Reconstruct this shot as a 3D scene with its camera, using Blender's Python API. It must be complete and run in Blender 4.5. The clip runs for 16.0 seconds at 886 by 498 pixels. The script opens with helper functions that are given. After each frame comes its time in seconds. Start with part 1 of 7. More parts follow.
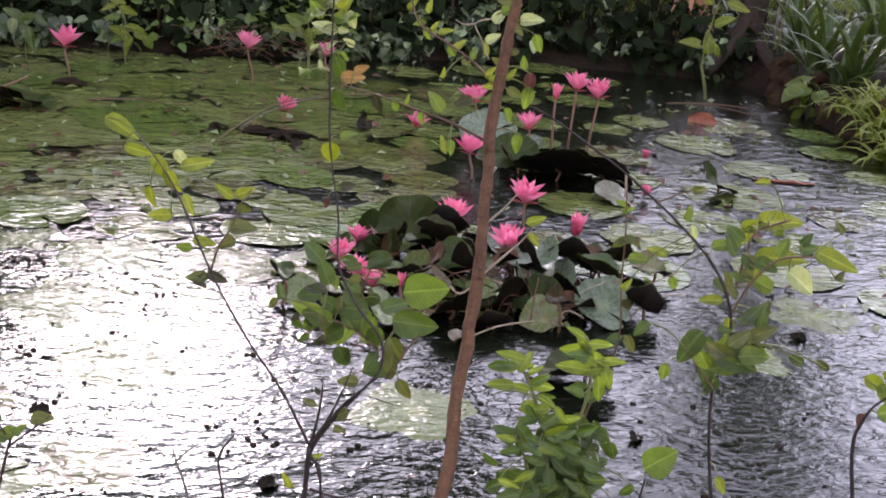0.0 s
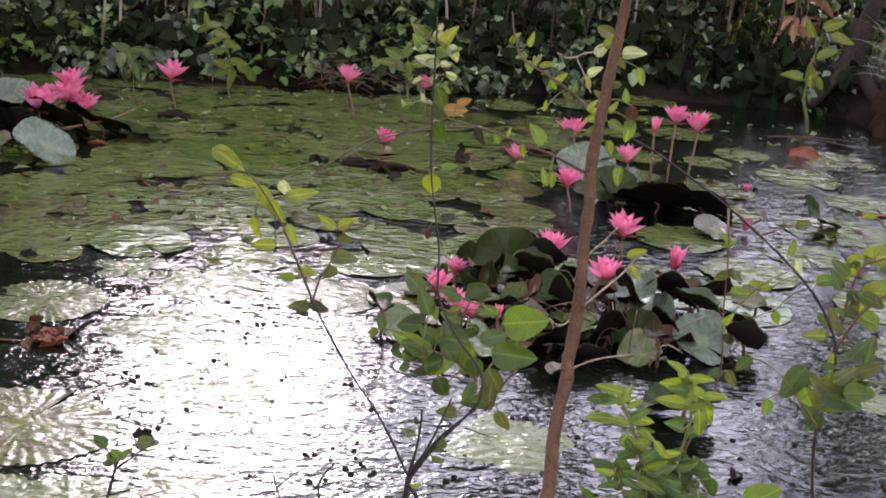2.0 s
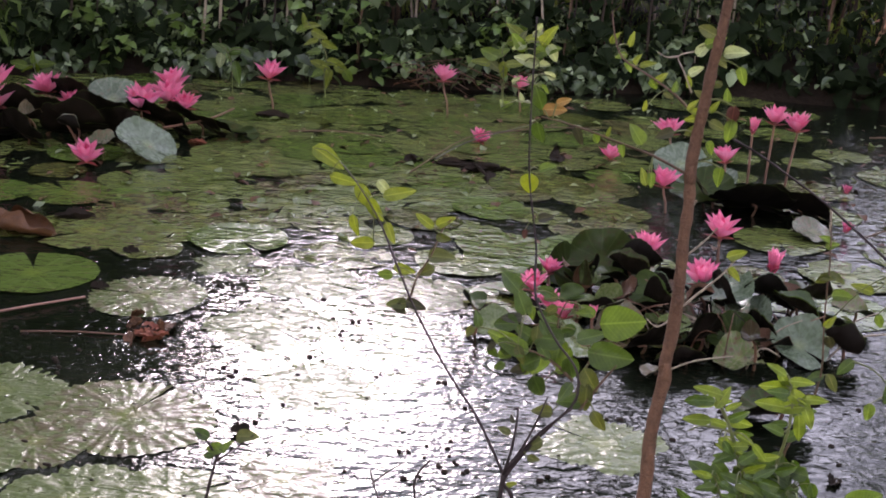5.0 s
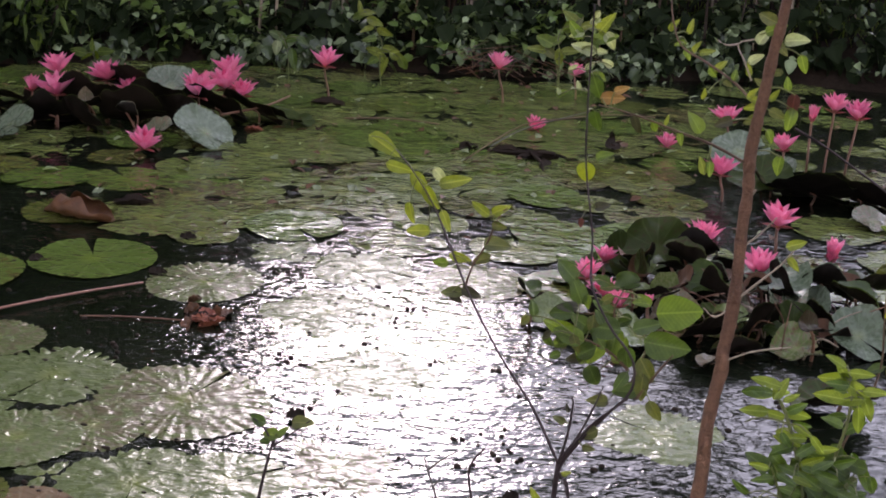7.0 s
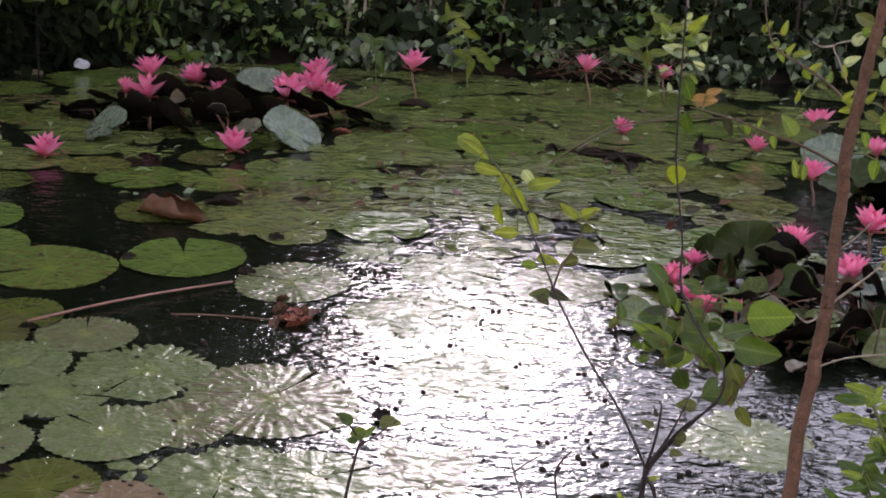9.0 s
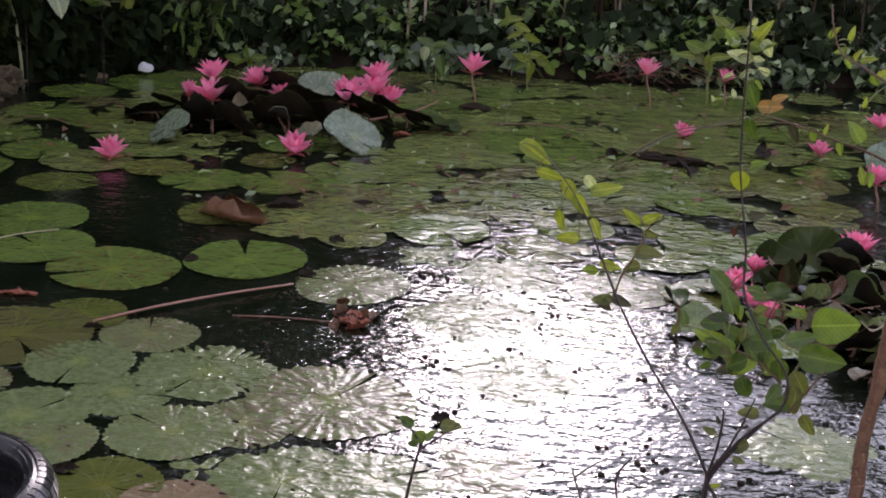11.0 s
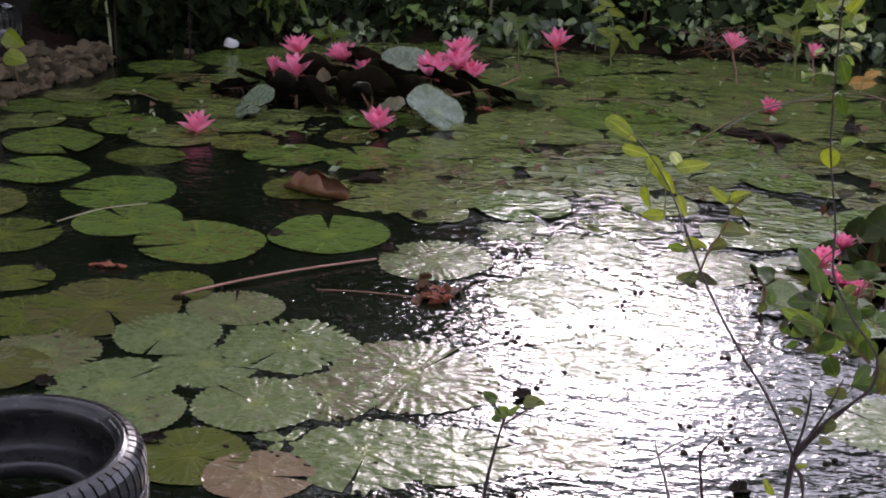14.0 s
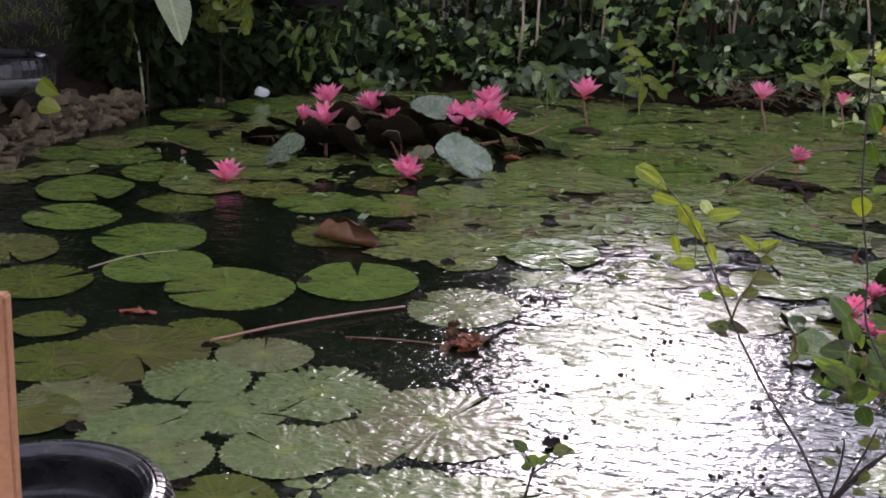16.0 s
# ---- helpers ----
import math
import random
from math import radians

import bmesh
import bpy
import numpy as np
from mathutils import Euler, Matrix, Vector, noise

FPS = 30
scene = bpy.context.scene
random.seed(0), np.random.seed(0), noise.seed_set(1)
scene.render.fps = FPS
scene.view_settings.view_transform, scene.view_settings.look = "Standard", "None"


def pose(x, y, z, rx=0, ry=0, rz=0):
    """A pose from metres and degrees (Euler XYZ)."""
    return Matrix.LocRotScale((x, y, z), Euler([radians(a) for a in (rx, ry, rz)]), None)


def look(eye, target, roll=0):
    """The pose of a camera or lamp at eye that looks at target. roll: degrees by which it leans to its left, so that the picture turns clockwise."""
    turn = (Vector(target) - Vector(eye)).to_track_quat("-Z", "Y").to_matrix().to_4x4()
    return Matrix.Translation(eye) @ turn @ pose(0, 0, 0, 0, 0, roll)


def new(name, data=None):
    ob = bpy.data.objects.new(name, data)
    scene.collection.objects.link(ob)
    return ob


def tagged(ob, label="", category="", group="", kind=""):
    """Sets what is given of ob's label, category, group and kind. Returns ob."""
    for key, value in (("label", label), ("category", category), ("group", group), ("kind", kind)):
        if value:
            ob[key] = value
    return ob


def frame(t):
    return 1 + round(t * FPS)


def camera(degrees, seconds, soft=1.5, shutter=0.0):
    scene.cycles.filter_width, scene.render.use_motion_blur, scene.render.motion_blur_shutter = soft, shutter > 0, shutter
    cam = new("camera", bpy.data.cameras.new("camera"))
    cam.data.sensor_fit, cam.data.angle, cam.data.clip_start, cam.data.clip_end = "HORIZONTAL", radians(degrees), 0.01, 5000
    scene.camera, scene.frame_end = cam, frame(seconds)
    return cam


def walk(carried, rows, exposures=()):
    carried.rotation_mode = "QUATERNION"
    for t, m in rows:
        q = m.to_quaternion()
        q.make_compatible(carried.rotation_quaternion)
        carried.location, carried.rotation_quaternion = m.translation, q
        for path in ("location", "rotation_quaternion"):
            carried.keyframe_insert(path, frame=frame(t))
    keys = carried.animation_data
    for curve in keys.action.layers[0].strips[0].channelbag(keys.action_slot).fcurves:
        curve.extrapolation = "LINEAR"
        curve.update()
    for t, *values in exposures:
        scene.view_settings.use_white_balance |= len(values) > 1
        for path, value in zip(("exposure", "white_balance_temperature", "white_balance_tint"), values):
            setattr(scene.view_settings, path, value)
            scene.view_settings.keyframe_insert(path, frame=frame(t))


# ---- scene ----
cam = camera(37.6, 16.0, 1.8)
PATH = [
    (0, (0.007, 0.346, 1.527), (-0.126, 2.246, 0.919), 5.8),
    (0.5, (0.005, 0.343, 1.527), (-0.152, 2.244, 0.925), 5.7),
    (1, (0.005, 0.341, 1.527), (-0.196, 2.244, 0.945), 5.4),
    (1.5, (0.002, 0.338, 1.527), (-0.243, 2.24, 0.957), 5.2),
    (2, (0.001, 0.335, 1.528), (-0.283, 2.23, 0.954), 5.0),
    (2.5, (0.0, 0.333, 1.528), (-0.307, 2.222, 0.946), 4.9),
    (3, (-0.002, 0.332, 1.528), (-0.331, 2.215, 0.941), 4.7),
    (3.5, (-0.002, 0.33, 1.528), (-0.358, 2.211, 0.946), 4.6),
    (4, (-0.005, 0.331, 1.527), (-0.373, 2.206, 0.937), 4.6),
    (4.5, (-0.005, 0.328, 1.528), (-0.402, 2.2, 0.945), 4.4),
    (6.8, (-0.01, 0.318, 1.528), (-0.498, 2.16, 0.922), 4.1),
    (7, (-0.009, 0.325, 1.529), (-0.508, 2.164, 0.92), 3.9),
    (7.5, (-0.011, 0.324, 1.529), (-0.537, 2.155, 0.921), 3.7),
    (8, (-0.012, 0.321, 1.528), (-0.564, 2.144, 0.917), 3.6),
    (8.5, (-0.013, 0.319, 1.529), (-0.604, 2.127, 0.911), 3.4),
    (9, (-0.014, 0.319, 1.529), (-0.636, 2.118, 0.916), 3.2),
    (9.2, (-0.015, 0.319, 1.53), (-0.654, 2.114, 0.921), 3.2),
    (11.5, (-0.019, 0.308, 1.534), (-0.742, 2.068, 0.917), 2.6),
    (12, (-0.019, 0.311, 1.533), (-0.767, 2.059, 0.912), 2.4),
    (12.5, (-0.02, 0.308, 1.534), (-0.779, 2.049, 0.907), 2.3),
    (13, (-0.022, 0.304, 1.536), (-0.792, 2.035, 0.895), 2.2),
    (13.5, (-0.023, 0.304, 1.534), (-0.827, 2.019, 0.893), 2.0),
    (14, (-0.023, 0.302, 1.537), (-0.834, 2.009, 0.883), 2.0),
    (14.5, (-0.024, 0.302, 1.536), (-0.846, 2.003, 0.879), 2.0),
    (15, (-0.023, 0.301, 1.536), (-0.855, 2.011, 0.916), 1.9),
    (15.5, (-0.025, 0.3, 1.539), (-0.867, 2.008, 0.929), 1.9),
    (16, (-0.025, 0.295, 1.537), (-0.886, 2.003, 0.952), 1.8),
]
walk(cam, [(t, look(eye, target, roll)) for t, eye, target, roll in PATH], [(0.0, 3.12, 6540, 29.5), (2.5, 3.08, 6540, 29.5), (7.0, 2.70, 6540, 29.5), (12.5, 2.66, 6440, 28.5), (16.0, 2.86, 6440, 27.5)])

# ---------------------------------------------------------------- light
SUN_AZ, SUN_EL = -19.3, 18.3
world = bpy.data.worlds.new("world")
scene.world = world
world.use_nodes = True
wn = world.node_tree.nodes
sky = wn.new("ShaderNodeTexSky")
sky.sky_type = "NISHITA"
sky.sun_disc = False
sky.sun_elevation = radians(SUN_EL)
sky.sun_rotation = radians(SUN_AZ)
sky.air_density = 0.7
sky.dust_density = 0.2
sky.ozone_density = 1.0
wn["Background"].inputs["Strength"].default_value = 0.14
veil = wn.new("ShaderNodeHueSaturation")
veil.inputs["Saturation"].default_value = 0.36
world.node_tree.links.new(sky.outputs["Color"], veil.inputs["Color"])
world.node_tree.links.new(veil.outputs["Color"], wn["Background"].inputs["Color"])
sun_data = bpy.data.lights.new("sun", "SUN")
sun_data.energy = 0.54
sun_data.angle = radians(16.0)
sun_data.color = (1.0, 0.955, 0.92)
sun_lamp = new("sun", sun_data)
sun_way = Vector((math.sin(radians(SUN_AZ)) * math.cos(radians(SUN_EL)), math.cos(radians(SUN_AZ)) * math.cos(radians(SUN_EL)), math.sin(radians(SUN_EL))))
sun_lamp.matrix_basis = look(sun_way * 60, (0, 0, 0))


# ---------------------------------------------------------------- materials
class Graph:
    """A small helper that wires nodes of one material."""

    def __init__(self, name):
        self.material = bpy.data.materials.new(name)
        self.material.use_nodes = True
        self.tree = self.material.node_tree
        self.shader = self.tree.nodes["Principled BSDF"]
        self.out = self.tree.nodes["Material Output"]
        self.coord = self.tree.nodes.new("ShaderNodeTexCoord")

    def node(self, kind, **inputs):
        n = self.tree.nodes.new(kind)
        for key, value in inputs.items():
            key = key.replace("_", " ")
            if hasattr(value, "is_output"):
                self.tree.links.new(value, n.inputs[key])
            else:
                n.inputs[key].default_value = value
        return n

    def put(self, key, value):
        if hasattr(value, "is_output"):
            self.tree.links.new(value, self.shader.inputs[key])
        else:
            self.shader.inputs[key].default_value = value

    def noise(self, scale, detail=4.0, space="Object", rough=0.55):
        return self.node("ShaderNodeTexNoise", Vector=self.coord.outputs[space], Scale=scale, Detail=detail, Roughness=rough)

    def ramp(self, fac, stops):
        n = self.tree.nodes.new("ShaderNodeValToRGB")
        while len(n.color_ramp.elements) < len(stops):
            n.color_ramp.elements.new(0.5)
        for e, (at, c) in zip(n.color_ramp.elements, stops):
            e.position, e.color = at, (*c, 1)
        self.tree.links.new(fac, n.inputs["Fac"])
        return n.outputs["Color"]

    def mix(self, fac, a, b, mode="MIX"):
        n = self.tree.nodes.new("ShaderNodeMix")
        n.data_type, n.blend_type = "RGBA", mode
        for key, value in ((0, fac), (6, a), (7, b)):
            if hasattr(value, "is_output"):
                self.tree.links.new(value, n.inputs[key])
            else:
                n.inputs[key].default_value = value if key == 0 else (*value, 1)
        return n.outputs[2]

    def bump(self, height, strength, distance):
        n = self.node("ShaderNodeBump", Height=height, Strength=strength, Distance=distance)
        self.tree.links.new(n.outputs["Normal"], self.shader.inputs["Normal"])
        return n.outputs["Normal"]

    def thin(self, colour, amount):
        """Lets light through a thin leaf or petal."""
        t = self.node("ShaderNodeBsdfTranslucent", Color=colour)
        m = self.tree.nodes.new("ShaderNodeMixShader")
        m.inputs[0].default_value = amount
        self.tree.links.new(self.shader.outputs[0], m.inputs[1])
        self.tree.links.new(t.outputs[0], m.inputs[2])
        self.tree.links.new(m.outputs[0], self.out.inputs["Surface"])


def plain(name, a, b, rough=0.6, scale=12.0, bump=0.4, depth=0.004, spread=0.25):
    """A surface whose colour wanders between a and b, from piece to piece and within each, with grain."""
    g = Graph(name)
    n1, n2 = g.noise(scale, 6), g.noise(scale * 7, 4)
    c = g.ramp(n1.outputs["Fac"], [(0.3, a), (0.7, b)])
    c = g.mix(0.35, c, g.ramp(n2.outputs["Fac"], [(0.3, tuple(0.5 * v for v in a)), (0.75, b)]))
    info = g.tree.nodes.new("ShaderNodeObjectInfo")
    c = g.mix(spread, c, g.ramp(info.outputs["Random"], [(0, a), (1, b)]))
    g.put("Base Color", c)
    g.put("Roughness", rough)
    g.bump(n2.outputs["Fac"], bump, depth)
    return g.material


def foliage(name, a, b, rough=0.4, through_amount=0.35, island=False, scale=25.0, glow=(1.25, 1.3, 0.55), dark=0.0, gloss=0.5):
    g = Graph(name)
    n1, n2 = g.noise(scale, 3), g.noise(scale * 5, 3)
    if island:
        pick = g.tree.nodes.new("ShaderNodeNewGeometry").outputs["Random Per Island"]
    else:
        pick = g.tree.nodes.new("ShaderNodeObjectInfo").outputs["Random"]
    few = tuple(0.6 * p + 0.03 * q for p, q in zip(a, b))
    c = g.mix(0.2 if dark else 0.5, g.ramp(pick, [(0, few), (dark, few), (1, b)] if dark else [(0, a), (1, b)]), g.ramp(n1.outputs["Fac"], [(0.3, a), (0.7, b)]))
    relief, deep = n2.outputs["Fac"], 0.002
    if name.startswith("leaf_") and name != "leaf_underside_shaded":
        # a paler midrib with side veins slanting off it
        sep = g.node("ShaderNodeSeparateXYZ", Vector=g.coord.outputs["Object"])
        off = g.node("ShaderNodeMath", Value=sep.outputs["Y"])
        off.operation = "ABSOLUTE"
        run = g.node("ShaderNodeMath", Value=off.outputs[0])
        run.operation = "MULTIPLY_ADD"
        run.inputs[1].default_value = -0.8
        g.tree.links.new(sep.outputs["X"], run.inputs[2])
        beat = g.node("ShaderNodeMath", Value=run.outputs[0])
        beat.operation = "MULTIPLY"
        beat.inputs[1].default_value = 62.0
        wave = g.node("ShaderNodeMath", Value=beat.outputs[0])
        wave.operation = "SINE"
        side = g.ramp(wave.outputs[0], [(0.75, (0, 0, 0)), (1.0, (1, 1, 1))])
        rib = g.ramp(off.outputs[0], [(0.008, (1, 1, 1)), (0.028, (0, 0, 0))])
        lines = g.mix(0.4, rib, side, "ADD")
        blotch = g.ramp(g.noise(3.5, 4).outputs["Fac"], [(0.3, (0.55, 0.6, 0.5)), (0.62, (1, 1, 1))])
        c = g.mix(0.7, c, blotch, "MULTIPLY")
        c = g.mix(g.mix(0.35, (0, 0, 0), lines), c, tuple(min(1, v * 1.8 + 0.05) for v in b))
        relief, deep = g.mix(0.5, side, n2.outputs["Fac"]), 0.03
    g.put("Base Color", c)
    g.put("Roughness", rough)
    g.put("Specular IOR Level", gloss)
    g.bump(relief, 0.25, deep)
    g.thin(g.mix(1.0, c, glow, "MULTIPLY"), through_amount)
    return g.material


def ripples(g):
    """Height of the rain-ruffled water film, the same over open water and over awash leaves."""
    place = g.tree.nodes.new("ShaderNodeNewGeometry").outputs["Position"]
    turned = g.node("ShaderNodeMapping", Vector=place)
    turned.inputs["Rotation"].default_value = (0.0, 0.0, radians(-18.0))
    flow = g.node("ShaderNodeMapping", Vector=turned.outputs[0])
    flow.inputs["Scale"].default_value = (0.78, 1.18, 1.0)
    mid = g.node("ShaderNodeTexNoise", Vector=flow.outputs[0], Scale=9.5, Detail=1.5, Roughness=0.5, Distortion=0.25)
    fine = g.node("ShaderNodeTexNoise", Vector=flow.outputs[0], Scale=31.0, Detail=2.5, Roughness=0.5, Distortion=0.2)
    # rings of single rain drops, in one cell of three
    drops = g.node("ShaderNodeTexVoronoi", Vector=place, Scale=1.9)
    drops.voronoi_dimensions = "2D"
    wave = g.node("ShaderNodeMath", Value=drops.outputs["Distance"])
    wave.operation = "MULTIPLY"
    wave.inputs[1].default_value = 95.0
    ring = g.node("ShaderNodeMath", Value=wave.outputs[0])
    ring.operation = "SINE"
    fade = g.ramp(drops.outputs["Distance"], [(0.02, (0, 0, 0)), (0.10, (1, 1, 1)), (0.22, (0, 0, 0))])
    some = g.ramp(g.node("ShaderNodeSeparateColor", Color=drops.outputs["Color"]).outputs[0], [(0.70, (0, 0, 0)), (0.74, (1, 1, 1))])
    rings = g.mix(1.0, g.mix(1.0, fade, some, "MULTIPLY"), ring.outputs[0], "MULTIPLY")
    h = g.mix(0.36, mid.outputs["Fac"], fine.outputs["Fac"])
    # small steep peaks where drops strike
    strike = g.node("ShaderNodeTexNoise", Vector=flow.outputs[0], Scale=26.0, Detail=1.0, Roughness=0.4, Distortion=0.6)
    peaks = g.ramp(strike.outputs["Fac"], [(0.60, (0, 0, 0)), (0.74, (1, 1, 1))])
    return g.mix(0.17, g.mix(0.10, h, rings), peaks, "ADD")


def water_material():
    g = Graph("pond_water")
    big = g.noise(3.0, 2)
    g.put("Base Color", g.ramp(big.outputs["Fac"], [(0.35, (0.004, 0.006, 0.003)), (0.7, (0.011, 0.014, 0.008))]))
    g.put("Roughness", 0.075)
    g.put("IOR", 1.33)
    g.bump(ripples(g), 1.0, 0.0105)
    return g.material


def pad_material(name, a, b, c_old, old_at=0.8, wet=1.0, film=0.0):
    """A floating leaf: pale veins running out from the stalk, brown patches, and a film of rain water."""
    g = Graph(name)
    sep = g.node("ShaderNodeSeparateXYZ", Vector=g.coord.outputs["Object"])
    ang = g.node("ShaderNodeMath", Value=sep.outputs["Y"])
    ang.operation = "ARCTAN2"
    g.tree.links.new(sep.outputs["X"], ang.inputs[1])
    k = g.node("ShaderNodeMath", Value=ang.outputs[0])
    k.operation = "MULTIPLY"
    k.inputs[1].default_value = 11.0
    s = g.node("ShaderNodeMath", Value=k.outputs[0])
    s.operation = "COSINE"
    dist = g.node("ShaderNodeVectorMath", Vector=g.coord.outputs["Object"])
    dist.operation = "LENGTH"
    away = g.ramp(dist.outputs["Value"], [(0.10, (0, 0, 0)), (0.45, (1, 1, 1))])
    spoke = g.mix(1.0, s.outputs[0], away, "MULTIPLY")
    vein = g.ramp(s.outputs[0], [(0.86, (0, 0, 0)), (1.0, (1, 1, 1))])
    info = g.tree.nodes.new("ShaderNodeObjectInfo")
    n1, n2 = g.noise(6.0, 5, "Object"), g.noise(40.0, 4, "Object")
    base = g.mix(0.5, g.ramp(info.outputs["Random"], [(0.0, a), (1.0, b)]), g.ramp(n1.outputs["Fac"], [(0.3, a), (0.7, b)]))
    age = g.node("ShaderNodeMath", Value=info.outputs["Random"])
    age.operation = "MULTIPLY"
    age.inputs[1].default_value = 0.5
    sum_ = g.node("ShaderNodeMath", Value=n1.outputs["Fac"])
    sum_.operation = "ADD"
    g.tree.links.new(age.outputs[0], sum_.inputs[1])
    old = g.ramp(sum_.outputs[0], [(old_at - 0.08, (0, 0, 0)), (old_at + 0.12, (1, 1, 1))])
    base = g.mix(old, base, c_old)
    heart_spot = g.ramp(dist.outputs["Value"], [(0.02, (1, 1, 1)), (0.30, (0, 0, 0))])
    base = g.mix(g.mix(0.4, (0, 0, 0), heart_spot), base, tuple(min(1, v * k) for v, k in zip(b, (1.7, 1.6, 1.0))))
    pale = g.mix(0.14, base, tuple(min(1, v * 2.2 + 0.03) for v in b))
    base = g.mix(vein, base, pale)
    speck = g.ramp(n2.outputs["Fac"], [(0.26, (0.6, 0.6, 0.6)), (0.36, (1, 1, 1))])
    g.put("Base Color", g.mix(0.5, base, speck, "MULTIPLY"))
    g.put("Roughness", g.ramp(n1.outputs["Fac"], [(0.35, (0.34 - 0.22 * wet,) * 3), (0.65, (0.5 - 0.26 * wet,) * 3)]))
    g.put("IOR", 1.38)
    g.put("Coat Weight", 0.5 * wet)
    g.put("Coat Roughness", 0.06)
    g.put("Coat IOR", 1.33)
    if film:
        # awash: the pond's ripples run on across the leaf
        g.put("Roughness", g.ramp(n1.outputs["Fac"], [(0.35, (0.37 - 0.35 * wet,) * 3), (0.65, (0.50 - 0.35 * wet,) * 3)]))
        g.put("Coat Weight", 0.0)
        g.put("IOR", 1.33)
        g.bump(g.mix(0.02, ripples(g), spoke), 1.0, film)
        return g.material
    mid = g.node("ShaderNodeTexNoise", Vector=g.tree.nodes.new("ShaderNodeNewGeometry").outputs["Position"], Scale=13.0, Detail=3.0)
    h = g.mix(0.035, mid.outputs["Fac"], spoke)
    n = g.bump(h, 0.8, 0.015 if wet > 0.9 else 0.008)
    g.tree.links.new(n, g.shader.inputs["Coat Normal"])
    return g.material


WATER = water_material()
CLOD = plain("crumbling_earth", (0.05, 0.029, 0.017), (0.14, 0.08, 0.046), 0.9, 14.0, 0.9, 0.02)
SOIL = plain("bank_soil", (0.009, 0.006, 0.0045), (0.032, 0.021, 0.013), 0.85, 5.0, 0.8, 0.02)
PAD = pad_material("lily_pad_green", (0.068, 0.110, 0.020), (0.116, 0.160, 0.036), (0.10, 0.085, 0.025), 0.92, 0.8, 0.011)
PAD_OLD = pad_material("lily_pad_olive", (0.055, 0.074, 0.014), (0.096, 0.104, 0.024), (0.085, 0.080, 0.028), 0.86, 0.8, 0.012)
PAD_SUNK = pad_material("lily_pad_awash", (0.088, 0.120, 0.029), (0.155, 0.175, 0.055), (0.085, 0.065, 0.03), 0.93, 0.88, 0.021)
PAD_BROWN = pad_material("lily_pad_rotting", (0.105, 0.105, 0.055), (0.165, 0.145, 0.085), (0.17, 0.115, 0.065), 0.78, 0.6, 0.012)
PAD_PALE = pad_material("lily_pad_pale", (0.088, 0.118, 0.040), (0.145, 0.175, 0.070), (0.105, 0.088, 0.042), 0.93, 0.45, 0.017)
BLADE = pad_material("raised_blade_top", (0.022, 0.038, 0.010), (0.054, 0.072, 0.018), (0.045, 0.030, 0.016), 0.84, 0.25)
BLADE_GREEN = pad_material("raised_blade_green", (0.090, 0.125, 0.036), (0.160, 0.195, 0.075), (0.12, 0.07, 0.035), 0.86, 0.6)
# the grey tone paints in the sky's sheen on wet blades
BLADE_GREY = pad_material("raised_blade_grey", (0.095, 0.13, 0.078), (0.175, 0.215, 0.138), (0.15, 0.11, 0.065), 0.85, 0.6)
# undersides are near black: their shade is put into the colour
UNDER = foliage("leaf_underside_shaded", (0.004, 0.003, 0.0025), (0.013, 0.008, 0.005), 0.6, 0.05)
PETAL = foliage("lily_petal", (0.86, 0.14, 0.30), (0.96, 0.42, 0.57), 0.45, 0.50, scale=40, glow=(1.05, 1.0, 1.05))
PETAL_DEEP = foliage("lily_petal_inner", (0.74, 0.06, 0.19), (0.88, 0.15, 0.31), 0.45, 0.50, scale=40, glow=(1.05, 1.0, 1.05))
SEPAL = plain("lily_sepal", (0.30, 0.05, 0.07), (0.45, 0.12, 0.10), 0.5, 30)
STAMEN = plain("lily_stamen", (0.70, 0.16, 0.10), (0.85, 0.35, 0.12), 0.6, 60)
STALK = plain("lily_stalk", (0.16, 0.07, 0.045), (0.24, 0.12, 0.07), 0.45, 30)
BARK = plain("sapling_bark", (0.092, 0.042, 0.024), (0.32, 0.160, 0.088), 0.75, 34, 1.0, 0.006)
TWIG = plain("twig_bark", (0.09, 0.05, 0.03), (0.17, 0.10, 0.055), 0.7, 50)
DARKTWIG = plain("dark_twig", (0.013, 0.007, 0.007), (0.036, 0.018, 0.016), 0.7, 50)
PALETWIG = plain("pale_twig", (0.26, 0.20, 0.14), (0.42, 0.34, 0.25), 0.7, 50)
GREYTWIG = plain("grey_twig", (0.08, 0.07, 0.065), (0.16, 0.14, 0.12), 0.8, 50)
PALESTALK = plain("pale_green_stalk", (0.22, 0.24, 0.12), (0.34, 0.36, 0.20), 0.55, 40)
GREENTWIG = plain("green_twig", (0.10, 0.12, 0.03), (0.16, 0.18, 0.05), 0.6, 50)
LEAF_LIME = foliage("leaf_lime", (0.13, 0.17, 0.016), (0.22, 0.25, 0.032), 0.36, 0.42)
LEAF_MID = foliage("leaf_mid", (0.085, 0.14, 0.018), (0.15, 0.21, 0.032), 0.36, 0.40)
LEAF_BIG = foliage("leaf_big", (0.078, 0.135, 0.012), (0.12, 0.18, 0.018), 0.36, 0.42)
LEAF_OLIVEBIG = foliage("leaf_olive_big", (0.15, 0.19, 0.012), (0.21, 0.24, 0.02), 0.36, 0.42)
LEAF_OLIVE = foliage("leaf_olive", (0.075, 0.092, 0.018), (0.125, 0.132, 0.032), 0.4, 0.26)
LEAF_DARK = foliage("leaf_dark", (0.03, 0.03, 0.015), (0.06, 0.055, 0.02), 0.45, 0.2)
LEAF_DARKGREEN = foliage("leaf_dark_green", (0.038, 0.072, 0.012), (0.075, 0.12, 0.022), 0.3, 0.3)
